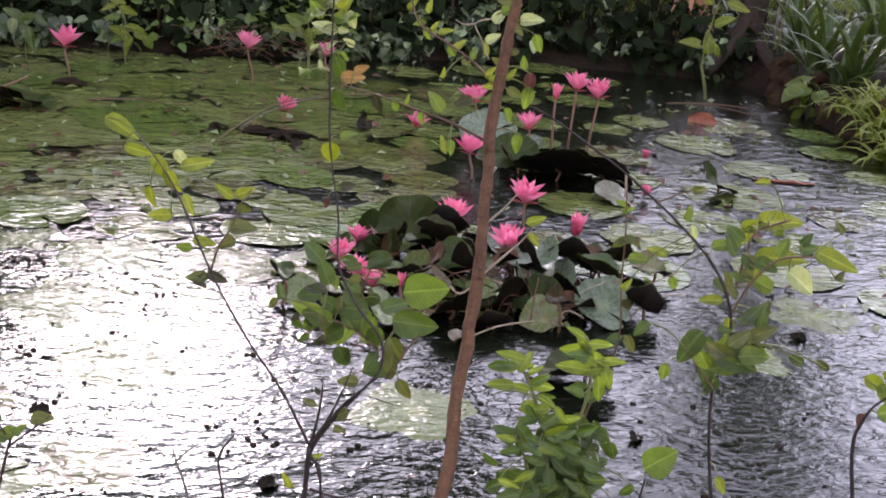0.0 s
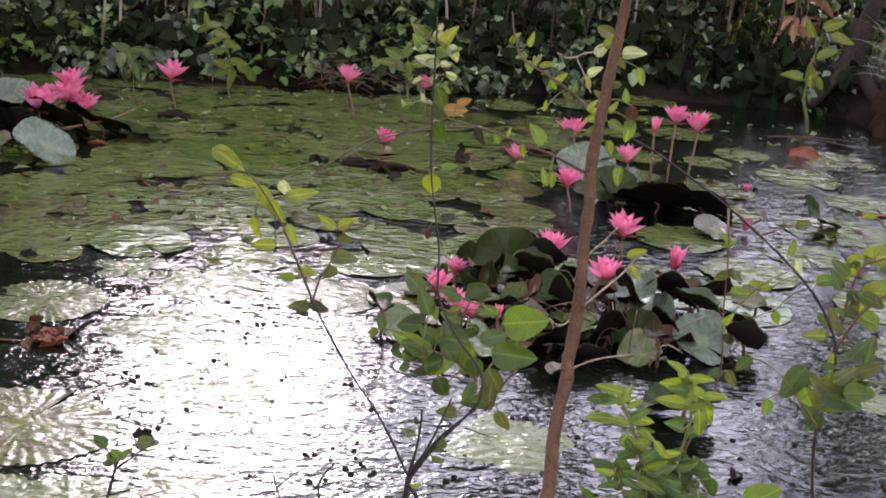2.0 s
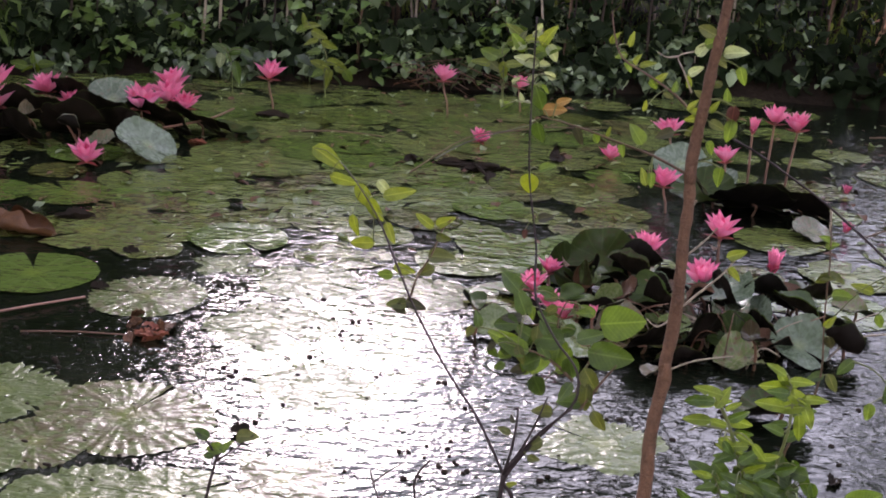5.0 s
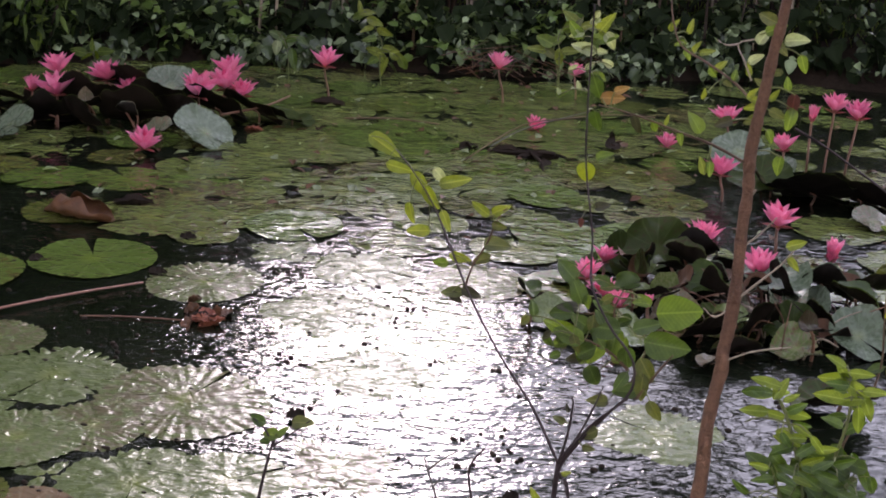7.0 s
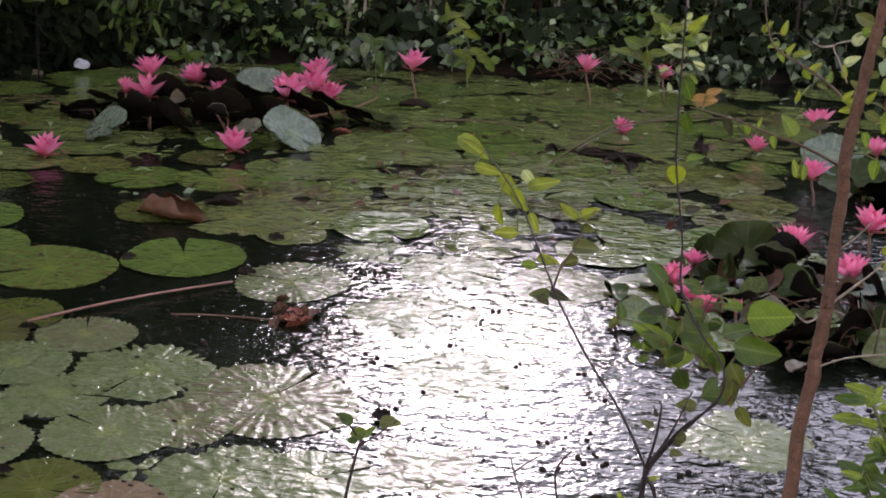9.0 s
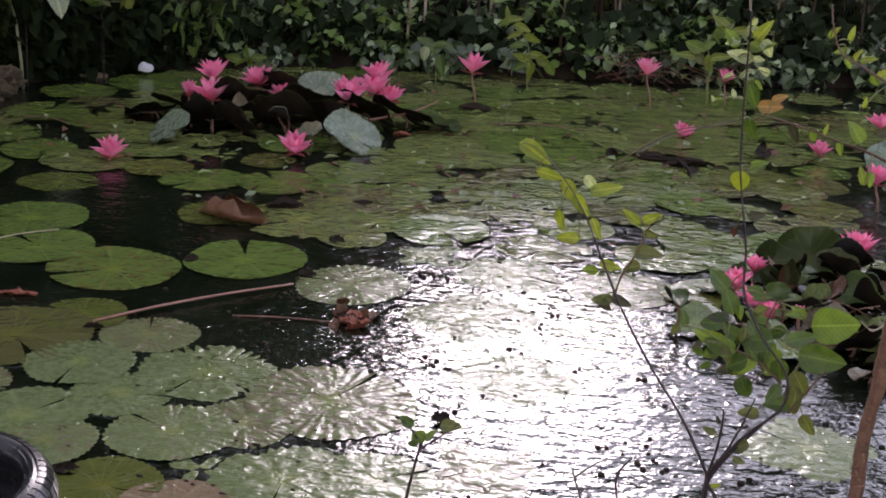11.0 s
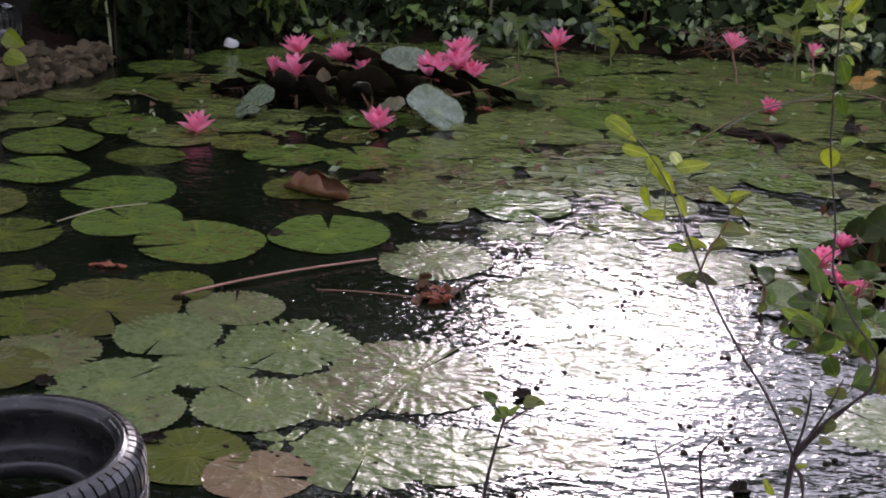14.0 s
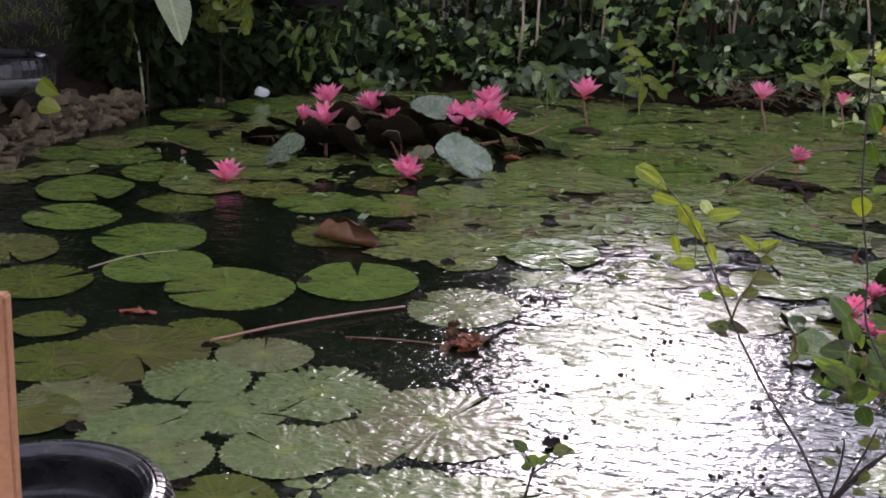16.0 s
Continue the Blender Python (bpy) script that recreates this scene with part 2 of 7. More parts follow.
LEAF_PALE = foliage("leaf_pale", (0.26, 0.31, 0.17), (0.40, 0.43, 0.27), 0.3, 0.35)
LEAF_RED = foliage("leaf_red", (0.07, 0.018, 0.014), (0.13, 0.035, 0.022), 0.4, 0.1)
LEAF_ORANGE = foliage("leaf_orange", (0.20, 0.10, 0.025), (0.32, 0.18, 0.05), 0.4, 0.18)
LEAF_BUSH = foliage("leaf_bush", (0.042, 0.088, 0.012), (0.09, 0.145, 0.022), 0.22, 0.3)
LEAF_BUSHLIGHT = foliage("leaf_bush_light", (0.12, 0.175, 0.018), (0.20, 0.26, 0.036), 0.26, 0.45)
# most leaves near black, few very pale: shade gaps and glints as colour
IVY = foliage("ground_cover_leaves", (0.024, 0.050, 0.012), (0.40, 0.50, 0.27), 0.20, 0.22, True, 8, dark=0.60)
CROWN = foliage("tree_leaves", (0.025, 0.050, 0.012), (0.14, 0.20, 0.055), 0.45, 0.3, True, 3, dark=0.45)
# lighter copy of the ground cover leaf, with sunlight put into its colour
LIT_COVER = foliage("lit_cover_leaves", (0.09, 0.16, 0.035), (0.22, 0.31, 0.09), 0.28, 0.3, True, 8)
# near-black leaf colour stands in for deep shade; sheen is cut as well
SHADELEAF = foliage("shade_coloured_leaves", (0.006, 0.011, 0.004), (0.018, 0.029, 0.009), 0.75, 0.12, True, 3, gloss=0.12)
REED = foliage("reed_blades", (0.018, 0.036, 0.008), (0.085, 0.135, 0.030), 0.45, 0.22, True, 10)
FERN = foliage("fern_blades", (0.15, 0.20, 0.030), (0.28, 0.31, 0.06), 0.6, 0.34, True, 10)
GRASS = foliage("lawn_blades", (0.13, 0.20, 0.03), (0.26, 0.33, 0.06), 0.5, 0.35, True, 4)
DEAD = plain("dead_leaf", (0.045, 0.018, 0.007), (0.17, 0.066, 0.019), 0.55, 25, 0.6, 0.004)
DEAD_DARK = plain("rotten_leaf", (0.012, 0.010, 0.008), (0.045, 0.03, 0.02), 0.75, 25, 0.6, 0.004)
DRYLEAF = plain("hanging_dry_leaf", (0.30, 0.14, 0.07), (0.52, 0.28, 0.16), 0.6, 25, 0.6, 0.004)
DEAD_RED = plain("red_dead_leaf", (0.22, 0.05, 0.025), (0.36, 0.11, 0.05), 0.5, 25)
REEDSTALK = plain("floating_stalk", (0.24, 0.10, 0.07), (0.42, 0.21, 0.15), 0.4, 40)
TREEBARK = plain("tree_bark", (0.026, 0.020, 0.016), (0.085, 0.063, 0.048), 0.85, 8, 0.9, 0.02)
PALEBARK = plain("pale_bark", (0.22, 0.20, 0.18), (0.42, 0.39, 0.35), 0.8, 6, 0.7, 0.01)
ROCK = plain("field_stone", (0.014, 0.011, 0.008), (0.46, 0.36, 0.22), 0.75, 7, 0.9, 0.02, 0.62)
WHITESTONE = plain("white_stone", (0.62, 0.62, 0.62), (0.8, 0.8, 0.8), 0.6, 12)
WOOD = plain("weathered_wood", (0.34, 0.14, 0.065), (0.50, 0.24, 0.12), 0.7, 14, 0.6, 0.003)

# surfaces kept matt, with hardly any sheen, to deepen the dark places
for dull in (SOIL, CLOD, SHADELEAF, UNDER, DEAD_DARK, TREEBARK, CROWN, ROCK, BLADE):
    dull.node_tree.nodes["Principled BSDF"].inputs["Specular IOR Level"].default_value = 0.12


def rubber_material():
    g = Graph("tyre_rubber")
    n1, n2 = g.noise(9.0, 5), g.noise(70.0, 3)
    c = g.ramp(n1.outputs["Fac"], [(0.35, (0.016, 0.016, 0.017)), (0.75, (0.065, 0.063, 0.062))])
    g.put("Base Color", c)
    g.put("Roughness", g.ramp(n1.outputs["Fac"], [(0.3, (0.18,) * 3), (0.7, (0.38,) * 3)]))
    g.bump(n2.outputs["Fac"], 0.3, 0.002)
    return g.material


RUBBER = rubber_material()


# ---------------------------------------------------------------- building helpers
def mesh_of(name, verts, faces, material, smooth=True):
    me = bpy.data.meshes.new(name)
    me.from_pydata([tuple(v) for v in verts], [], [tuple(f) for f in faces])
    me.materials.append(material)
    if smooth:
        me.polygons.foreach_set("use_smooth", [True] * len(me.polygons))
    me.update()
    return me


def part(name, me, parent, label="", m=None):
    """Links a mesh as one object under a thing; m is its pose in the thing's own space."""
    ob = new(name, me)
    ob.parent = parent
    if m is not None:
        ob.matrix_basis = m
    if label:
        ob["label"] = label
    return ob


def thing(name, at, label, category, group=""):
    ob = new(name)
    ob.empty_display_size = 0.05
    ob.location = at
    return tagged(ob, label, category, group)


def solo(name, me, label, category, m, group="", kind=""):
    ob = new(name, me)
    ob.matrix_basis = m
    return tagged(ob, label, category, group, kind)


def tube(points, r0, r1, sides=8, steps=5, wobble=0.0, rng=None):
    """Vertices and faces of a tapering round stem along a smooth line through the points."""
    p = [Vector(q) for q in points]
    line = []
    for i in range(len(p) - 1):
        a, b, c, d = p[max(i - 1, 0)], p[i], p[i + 1], p[min(i + 2, len(p) - 1)]
        for s in range(steps):
            t = s / steps
            line.append(0.5 * ((2 * b) + (c - a) * t + (2 * a - 5 * b + 4 * c - d) * t * t + (3 * b - a - 3 * c + d) * t ** 3))
    line.append(p[-1])
    verts, faces = [], []
    for i, q in enumerate(line):
        way = (line[min(i + 1, len(line) - 1)] - line[max(i - 1, 0)]).normalized()
        side = way.orthogonal() if abs(way.x) > 0.9 else way.cross(Vector((1, 0, 0))).normalized()
        up = way.cross(side)
        f = i / (len(line) - 1)
        r = r0 + (r1 - r0) * f
        if rng:
            r *= 1 + wobble * (rng.random() - 0.5)
        for k in range(sides):
            a = 2 * math.pi * k / sides
            verts.append(q + r * (math.cos(a) * side + math.sin(a) * up))
        if i:
            for k in range(sides):
                j = (k + 1) % sides
                faces.append(((i - 1) * sides + k, (i - 1) * sides + j, i * sides + j, i * sides + k))
    faces.append(tuple(range(sides))[::-1])
    faces.append(tuple(len(verts) - sides + k for k in range(sides)))
    return verts, faces


tube_rng = random.Random(3)
stem_lines = {}


def tube_part(name, points, r0, r1, material, parent, label="", sides=8):
    at = parent.location
    line = [Vector(q) - at for q in points]
    for a, b in zip(line, line[1:]):
        stem_lines.setdefault(parent.name, []).extend(a.lerp(b, k / 6) for k in range(7))
    v, f = tube([Vector(q) - at for q in points], r0, r1, sides, 4, 0.22, tube_rng)
    return part(name, mesh_of(name, v, f, material), parent, label)


def blade_shape(length, width, cup=0.12, bend=0.15, rows=7, point=1.0, tip=0.35, heart=0.0):
    """One leaf or petal along +x from the origin, its face towards +z, folded along the midrib and bent down towards the tip."""
    verts, faces = [], []
    for i in range(rows + 1):
        t = i / rows if point > 0.55 else 0.5 - 0.5 * math.cos(math.pi * i / rows)
        w = width / 2 * (math.sin(math.pi * min(1, t ** (0.75 - tip * 0.3))) ** (0.75 * point)) if 0 < t < 1 else 0.0
        x = length * t
        z = -bend * length * t * t
        for j in (-1, -0.5, 0, 0.5, 1):
            back = heart * length * abs(j) * max(0, 1 - 4 * t)
            verts.append((x - back, w * j, z + cup * abs(j) * w * 2 + 0.01 * length * math.sin(9 * t + 3 * j)))
    for i in range(rows):
        for j in range(4):
            a = i * 5 + j
            faces.append((a, a + 1, a + 6, a + 5))
    return verts, faces


leaf_meshes = {}
leaf_rng = random.Random(11)


def leaf(parent, at, length, angle, material, slim=None):
    """One leaf of a sapling, its middle at the place given, pointing angle degrees up from the right."""
    bushy = material.name.startswith("leaf_bush")
    wide = 0.40 if bushy else 0.44 if material.name == "leaf_lime" else (0.86 if material.name in ("leaf_big", "leaf_olive_big") else 0.54)
    kind = leaf_rng.randrange(4)
    key = (material.name, kind)
    if key not in leaf_meshes:
        round_ = wide > 0.9
        v, f = blade_shape(1, wide * (0.9 + (0.02 if round_ else 0.08) * kind), (0.04 if round_ else 0.10 + 0.05 * kind), (0.04 if round_ else 0.10 + 0.07 * kind), 11, 0.54 if round_ else 0.9, -0.6 if round_ else (0.1 if bushy else 0.35))
        leaf_meshes[key] = mesh_of("leaf", [(x - 0.5, y, z) for x, y, z in v], f, material)
    a = radians(angle)
    way = Vector((math.cos(a), leaf_rng.uniform(-0.35, 0.35), math.sin(a))).normalized()
    toward = Vector((leaf_rng.uniform(-0.5, 0.5), -1.0, leaf_rng.uniform(0.1, 0.9)))
    if wide > 0.8:
        way = Vector((math.cos(a), 0.1, math.sin(a))).normalized()
        toward = Vector((leaf_rng.uniform(-0.25, 0.25), -1.0, leaf_rng.uniform(0.2, 0.5)))
    toward = (toward - toward.dot(way) * way).normalized()
    m = Matrix((way, toward.cross(way), toward)).transposed().to_4x4()
    m.translation = Vector(at) - parent.location
    # a thin stalk joins the leaf's foot to the nearest stem
    foot = m.translation - 0.46 * length * way
    near = min(stem_lines.get(parent.name, [foot]), key=lambda q: (q - foot).length)
    gap = (near - foot).length
    if 0.004 < gap < 0.16:
        r = 0.0009 if length < 0.09 else 0.002
        v, f = tube([near, near.lerp(foot, 0.5) + Vector((0, 0, 0.12 * gap)), foot + 0.05 * length * way], r * 1.2, r, 5, 3)
        part("petiole", mesh_of("petiole", v, f, GREENTWIG), parent)
    return part("leaf", leaf_meshes[key], parent, "", m @ Matrix.Scale(length * 0.95, 4))


def scatter(name, shapes, poses, material, label, category):
    """Many small pieces nobody could count, joined into one mesh."""
    verts, faces, n = [], [], 0
    for i, m in enumerate(poses):
        v, f = shapes[i % len(shapes)]
        a = np.array(m)
        verts.append(np.asarray(v) @ a[:3, :3].T + a[:3, 3])
        faces += [tuple(n + k for k in q) for q in f]
        n += len(v)
    me = mesh_of(name, np.concatenate(verts).tolist(), faces, material)
    return tagged(new(name, me), label, category, "", "stuff")


# ---------------------------------------------------------------- ground and water
SHORE = [(-5.15, 6.3), (-4.9, 7.1), (-4.2, 7.85), (-3.3, 8.25), (-2.3, 8.6), (-1.5, 9.0), (-0.85, 9.4), (-0.1, 9.8), (0.7, 9.85), (1.3, 9.8),
         (1.6, 9.0), (1.8, 8.3), (2.0, 7.7), (3.0, 6.6), (3.8, 5.0), (4.2, 3.2), (3.6, 2.45), (1.5, 2.4), (-0.6, 2.35), (-1.5, 1.75),
         (-2.6, 1.65), (-4.2, 2.2), (-5.0, 3.2), (-5.15, 4.2), (-5.1, 4.9), (-5.15, 5.5)]
shore_a = np.array(SHORE)
shore_b = np.roll(shore_a, -1, 0)


def shore_distance(x, y):
    """Metres from the water's edge: above zero on land, below zero in the pond."""
    p = np.array((x, y))
    d = shore_b - shore_a
    t = np.clip(((p - shore_a) * d).sum(1) / (d * d).sum(1), 0, 1)
    near = np.sqrt((((shore_a + t[:, None] * d) - p) ** 2).sum(1)).min()
    crosses = ((shore_a[:, 1] > y) != (shore_b[:, 1] > y)) & (x < d[:, 0] * (y - shore_a[:, 1]) / np.where(d[:, 1] == 0, 1e-9, d[:, 1]) + shore_a[:, 0])
    return -near if crosses.sum() % 2 else near


def ground_height(x, y):
    s = shore_distance(x, y) + 0.10 * (noise.noise(Vector((x * 1.3, y * 1.3, 0.3))))
    if s < 0:
        return max(-0.5, s * 0.9)
    steep = 0.55 if y > 5 else 0.25
    return steep * 0.5 * (1 - math.exp(-s / 0.25)) + 0.05 * min(s, 3) + 0.05 * noise.noise(Vector((x * 2.1, y * 2.1, 5.0))) * min(1, s * 3)


def ground():
    n = 170
    u = np.linspace(-1, 1, n)
    xs = 9.0 * u + 1500 * np.sign(u) * np.maximum(0, np.abs(u) - 0.88) ** 2 * 40
    verts, faces = [], []
    for j in range(n):
        for i in range(n):
            x, y = float(xs[i]) - 1.0, float(xs[j]) + 6.0
            verts.append((x, y, ground_height(x, y)))
    for j in range(n - 1):
        for i in range(n - 1):
            a = j * n + i
            faces.append((a, a + 1, a + n + 1, a + n))
    tagged(new("ground", mesh_of("ground", verts, faces, SOIL)), "dark damp soil of the pond banks and garden", "ground", "", "structure")


ground()
wv = [(-6.2, 1.2, 0), (4.8, 1.2, 0), (4.8, 10.4, 0), (-6.2, 10.4, 0)]
tagged(new("water", mesh_of("water", wv, [(0, 1, 2, 3)], WATER)), "dark rippled pond water mirroring the bright sky", "water", "", "structure")


# ---------------------------------------------------------------- floating lily pads
def pad_mesh(seed, material, teeth=0.02, rim=0.01, fold=0.0, rib=0.002, notch=0.13, ridge=0.0):
    """A round lily leaf of radius 1 with a slit to the stalk, a toothed edge and low ribs."""
    rng = random.Random(seed)
    ribs = rng.randint(34, 40)
    seg, rings = 4 * ribs if ridge else 66, 6
    ph = [rng.uniform(0, 6.28) for _ in range(5)]
    verts, faces = [(0, 0, 0.004)], []
    for i in range(1, rings + 1):
        q = i / rings
        for k in range(seg + 1):
            f = k / seg
            a = notch * 0.9 * q + f * (2 * math.pi - 2 * notch * 0.9 * q) if q > 0.1 else f * 2 * math.pi
            edge = 1 + 0.035 * math.sin(2 * a + ph[0]) + 0.02 * math.sin(5 * a + ph[1]) + (teeth * (math.cos(math.pi * k / 2) if ridge else 1 if k % 2 else -1) if i == rings else 0)
            r = q * edge
            z = 0.006 + rib * math.cos(11 * a) * q * q + rim * q ** 6 * (1.2 + math.sin(3 * a + ph[2])) + 0.006 * math.sin(4 * a + ph[3]) * q
            z += ridge * math.cos(math.pi * k / 2) * q ** 3 * max(0.1, 0.8 + 1.6 * noise.noise(Vector((2.5 * math.cos(a), 2.5 * math.sin(a), 1.3 * seed))))
            x, y = r * math.cos(a), r * math.sin(a)
            if fold:
                z += fold * abs(y) ** 1.5 + 0.06 * fold * math.sin(5 * x + ph[4])
                y *= 1 - 0.35 * min(1, abs(fold)) * abs(y)
            verts.append((x, y, z))
    for k in range(seg):
        faces.append((0, 1 + k, 2 + k))
    for i in range(rings - 1):
        for k in range(seg):
            a = 1 + i * (seg + 1) + k
            faces.append((a, a + seg + 1, a + seg + 2, a + 1))
    return mesh_of("lily_pad", verts, faces, material)


pads_green = [pad_mesh(s, PAD, 0.006 + 0.006 * (s % 3), 0.006 + 0.006 * (s % 2)) for s in range(6)]
pads_sunk = []
for s in range(6):
    me = pad_mesh(90 + s, PAD_SUNK, 0.012, 0.004)
    for v in me.vertices:
        q = math.hypot(v.co.x, v.co.y)
        v.co.z += 0.030 * q * (noise.noise(v.co * 1.9 + Vector((s * 5.0, 0, 0))) - 0.18) + 0.012 * q * noise.noise(v.co * 4.5 + Vector((0, s * 3.0, 0)))
    me.update()
    pads_sunk.append(me)
pads_olive = [pad_mesh(20 + s, PAD_OLD, 0.014, 0.006, ridge=0.006) for s in range(3)]
pads_pale = [pad_mesh(40 + s, PAD_PALE, 0.016, 0.0, 0, 0.0008, 0.06, 0.0032) for s in range(4)]
for s, me in enumerate(pads_pale):
    # the rim lies under water
    for v in me.vertices:
        q = math.hypot(v.co.x, v.co.y)
        v.co.z += 0.004 - 0.020 * q ** 3 + 0.010 * q * noise.noise(v.co * 3.2 + Vector((s * 7.0, 3, 0)))
    me.update()
pads_brown = [pad_mesh(60 + s, PAD_BROWN, 0.012, 0.006) for s in range(2)]
pads_ribbed = [pad_mesh(50 + s, PAD_PALE, 0.024, 0.001, 0, 0.001, 0.05, 0.008) for s in range(3)]
for s, me in enumerate(pads_ribbed):
    for v in me.vertices:
        q = math.hypot(v.co.x, v.co.y)
        v.co.z += 0.009 - 0.014 * q ** 4 + 0.010 * q * noise.noise(v.co * 2.2 + Vector((s * 7.0, 3, 0)))
    me.update()
pad_rng = random.Random(21)
laid = []


# one low ridge running out from the stalk of a pad of radius 1
vein_v = []
for q, z in ((0.14, 0.0052), (0.35, 0.0066), (0.65, 0.0066), (0.88, 0.0054)):
    w = 0.011 * (1.1 - q)
    vein_v += [(q, -w, 0.004), (q, 0, z), (q, w, 0.004)]
VEIN = mesh_of("vein", vein_v, [(i * 3 + j, i * 3 + j + 3, i * 3 + j + 4, i * 3 + j + 1) for i in range(3) for j in range(2)], PAD)


def lily_pad(x, y, r, meshes, label, veined=False):
    dip = 0.5 if y > 4.9 else 0.25
    m = pose(x, y, (-0.0012 if meshes is pads_pale else 0.0) + 0.0006 * (len(laid) % 7), pad_rng.uniform(-dip, dip), pad_rng.uniform(-dip, dip), pad_rng.uniform(0, 360)) @ Matrix.Diagonal((r, r * pad_rng.uniform(0.92, 1.05), r, 1))
    laid.append((x, y, r))
    me = meshes[pad_rng.randrange(len(meshes))]
    if not veined:
        return solo("lily_pad", me, label, "lily pad", m, "floating lily pads")
    root = new("lily_pad")
    root.matrix_basis = m
    tagged(root, label, "lily pad", "floating lily pads")
    blade = part("blade", me, root)
    for k in range(11):
        part("vein", VEIN, blade, "", pose(0, 0, 0, 0, 0, 360 * (k + 0.5) / 11 + pad_rng.uniform(-4, 4)))
    return root


GREEN_PAD = "round green lily pad floating flat on dark water"
OLIVE_PAD = "yellowing olive lily pad floating half sunk"
PALE_PAD = "wet ribbed lily pad shining pale under rain water"
for x, y, r in [(-2.71, 3.92, 0.235), (-3.09, 3.99, 0.197), (-2.36, 4.24, 0.225), (-3.35, 4.26, 0.225), (-3.83, 4.33, 0.204), (-4.11, 4.72, 0.234),
                (-4.04, 5.16, 0.193), (-4.4, 5.33, 0.187), (-4.55, 5.86, 0.23), (-4.74, 6.38, 0.217), (-4.19, 5.83, 0.182), (-4.57, 6.83, 0.25),
                (-3.09, 5.1, 0.19), (-3.37, 5.17, 0.157), (-2.79, 5.24, 0.19), (-3.9, 6.6, 0.2), (-4.2, 7.1, 0.2)]:
    lily_pad(x, y, r, pads_green, GREEN_PAD, True)
for x, y, r in [(-2.59, 3.26, 0.24), (-3.0, 3.31, 0.12), (-3.35, 3.61, 0.2), (-3.72, 3.85, 0.2), (-3.6, 4.75, 0.17), (-2.75, 4.72, 0.19), (-1.78, 2.6, 0.15), (-2.75, 3.08, 0.17), (-2.56, 2.74, 0.16), (-2.52, 3.5, 0.15)]:
    lily_pad(x, y, r, pads_olive, OLIVE_PAD, True)
for x, y, r in [(-2.29, 3.18, 0.165), (-1.93, 3.3, 0.2), (-2.51, 2.9, 0.165), (-2.2, 2.82, 0.181), (-1.9, 4.19, 0.199), (-1.52, 3.29, 0.238), (-1.8, 2.92, 0.172), (-2.08, 2.56, 0.16), (-2.32, 2.5, 0.15), (-2.06, 3.06, 0.15), (-1.66, 3.06, 0.14), (-2.24, 3.46, 0.15), (-2.05, 2.72, 0.14)]:
    lily_pad(x, y, r, pads_ribbed, "wet lily pad with raised pale ribs, awash at the rim", True)
for x, y, r in [(-1.41, 2.82, 0.19), (-1.22, 2.92, 0.16), (-1.62, 2.78, 0.13), (-1.0, 3.1, 0.19), (-1.12, 3.68, 0.21), (-0.26, 3.62, 0.19), (-1.42, 4.1, 0.22),
                (-1.45, 4.58, 0.2), (-1.05, 4.62, 0.2), (-1.8, 4.62, 0.2), (0.75, 4.35, 0.18), (1.05, 4.85, 0.2)]:
    lily_pad(x, y, r, pads_pale, PALE_PAD, True)

for x, y, r in [(-1.58, 2.60, 0.13)]:
    lily_pad(x, y, r, pads_brown, "rotting orange-brown lily pad awash beside the tyre", True)


def keeps_clear(x, y, r):
    gap = 0.84 if x < -2.6 and y < 6.6 else (1.12 if x > 0.05 else (1.25 if x > -0.5 or y > 8.4 else 0.63))
    return all((x - a) ** 2 + (y - b) ** 2 > (gap * (r + c)) ** 2 for a, b, c in laid)


# the carpet of pads that covers the far half of the pond
tries = 0
while len(laid) < 420 and tries < 26000:
    tries += 1
    x, y, r = pad_rng.uniform(-4.7, 1.9), pad_rng.uniform(4.6, 9.7), pad_rng.uniform(0.13, 0.24)
    if shore_distance(x, y) > -0.12 or not keeps_clear(x, y, r):
        continue
    if x > 0.4 and y > 8.3:
        continue
    if x > -2.3 and pad_rng.random() > max(0.0, min(1.0, (y - 4.5 - 0.25 * math.sin(3 * x)) / (2.2 if x > -1.3 else 1.4))) ** 1.2 * (0.25 if x > -1.3 else 1.0):
        continue
    if (x + 3.25) ** 2 + (y - 4.72) ** 2 < 0.09:
        continue
    pick = pad_rng.random()
    if pick < 0.72:
        lily_pad(x, y, r * 1.1, pads_sunk, "half-sunk torn lily pad partly under water")
    elif pick < 0.78:
        lily_pad(x, y, r, pads_olive, OLIVE_PAD)
    else:
        lily_pad(x, y, r, pads_green, GREEN_PAD)


# ---------------------------------------------------------------- lily flowers
petal_meshes = []
for length, width, cup, bend, mat_ in ((1.0, 0.38, 0.45, -0.10, PETAL), (0.95, 0.36, 0.5, -0.16, PETAL), (0.82, 0.30, 0.55, -0.2, PETAL_DEEP)):
    v, f = blade_shape(length, width, cup, bend, 7, 1.1, 0.1)
    petal_meshes.append(mesh_of("petal", v, f, mat_))
sv, sf = blade_shape(0.95, 0.30, 0.4, -0.05, 6, 1.0, 0.1)
sepal_mesh = mesh_of("sepal", sv, sf, SEPAL)


def stamen_mesh():
    rng = random.Random(8)
    verts, faces = [], []
    for k in range(22):
        a, t = rng.uniform(0, 6.28), rng.uniform(0.05, 0.4)
        top = Vector((t * math.cos(a), t * math.sin(a), 0.55))
        v, f = tube([(0.1 * math.cos(a), 0.1 * math.sin(a), 0), top * 0.6, top * 0.8], 0.03, 0.012, 4, 1)
        faces += [tuple(len(verts) + i for i in q) for q in f]
        verts += v
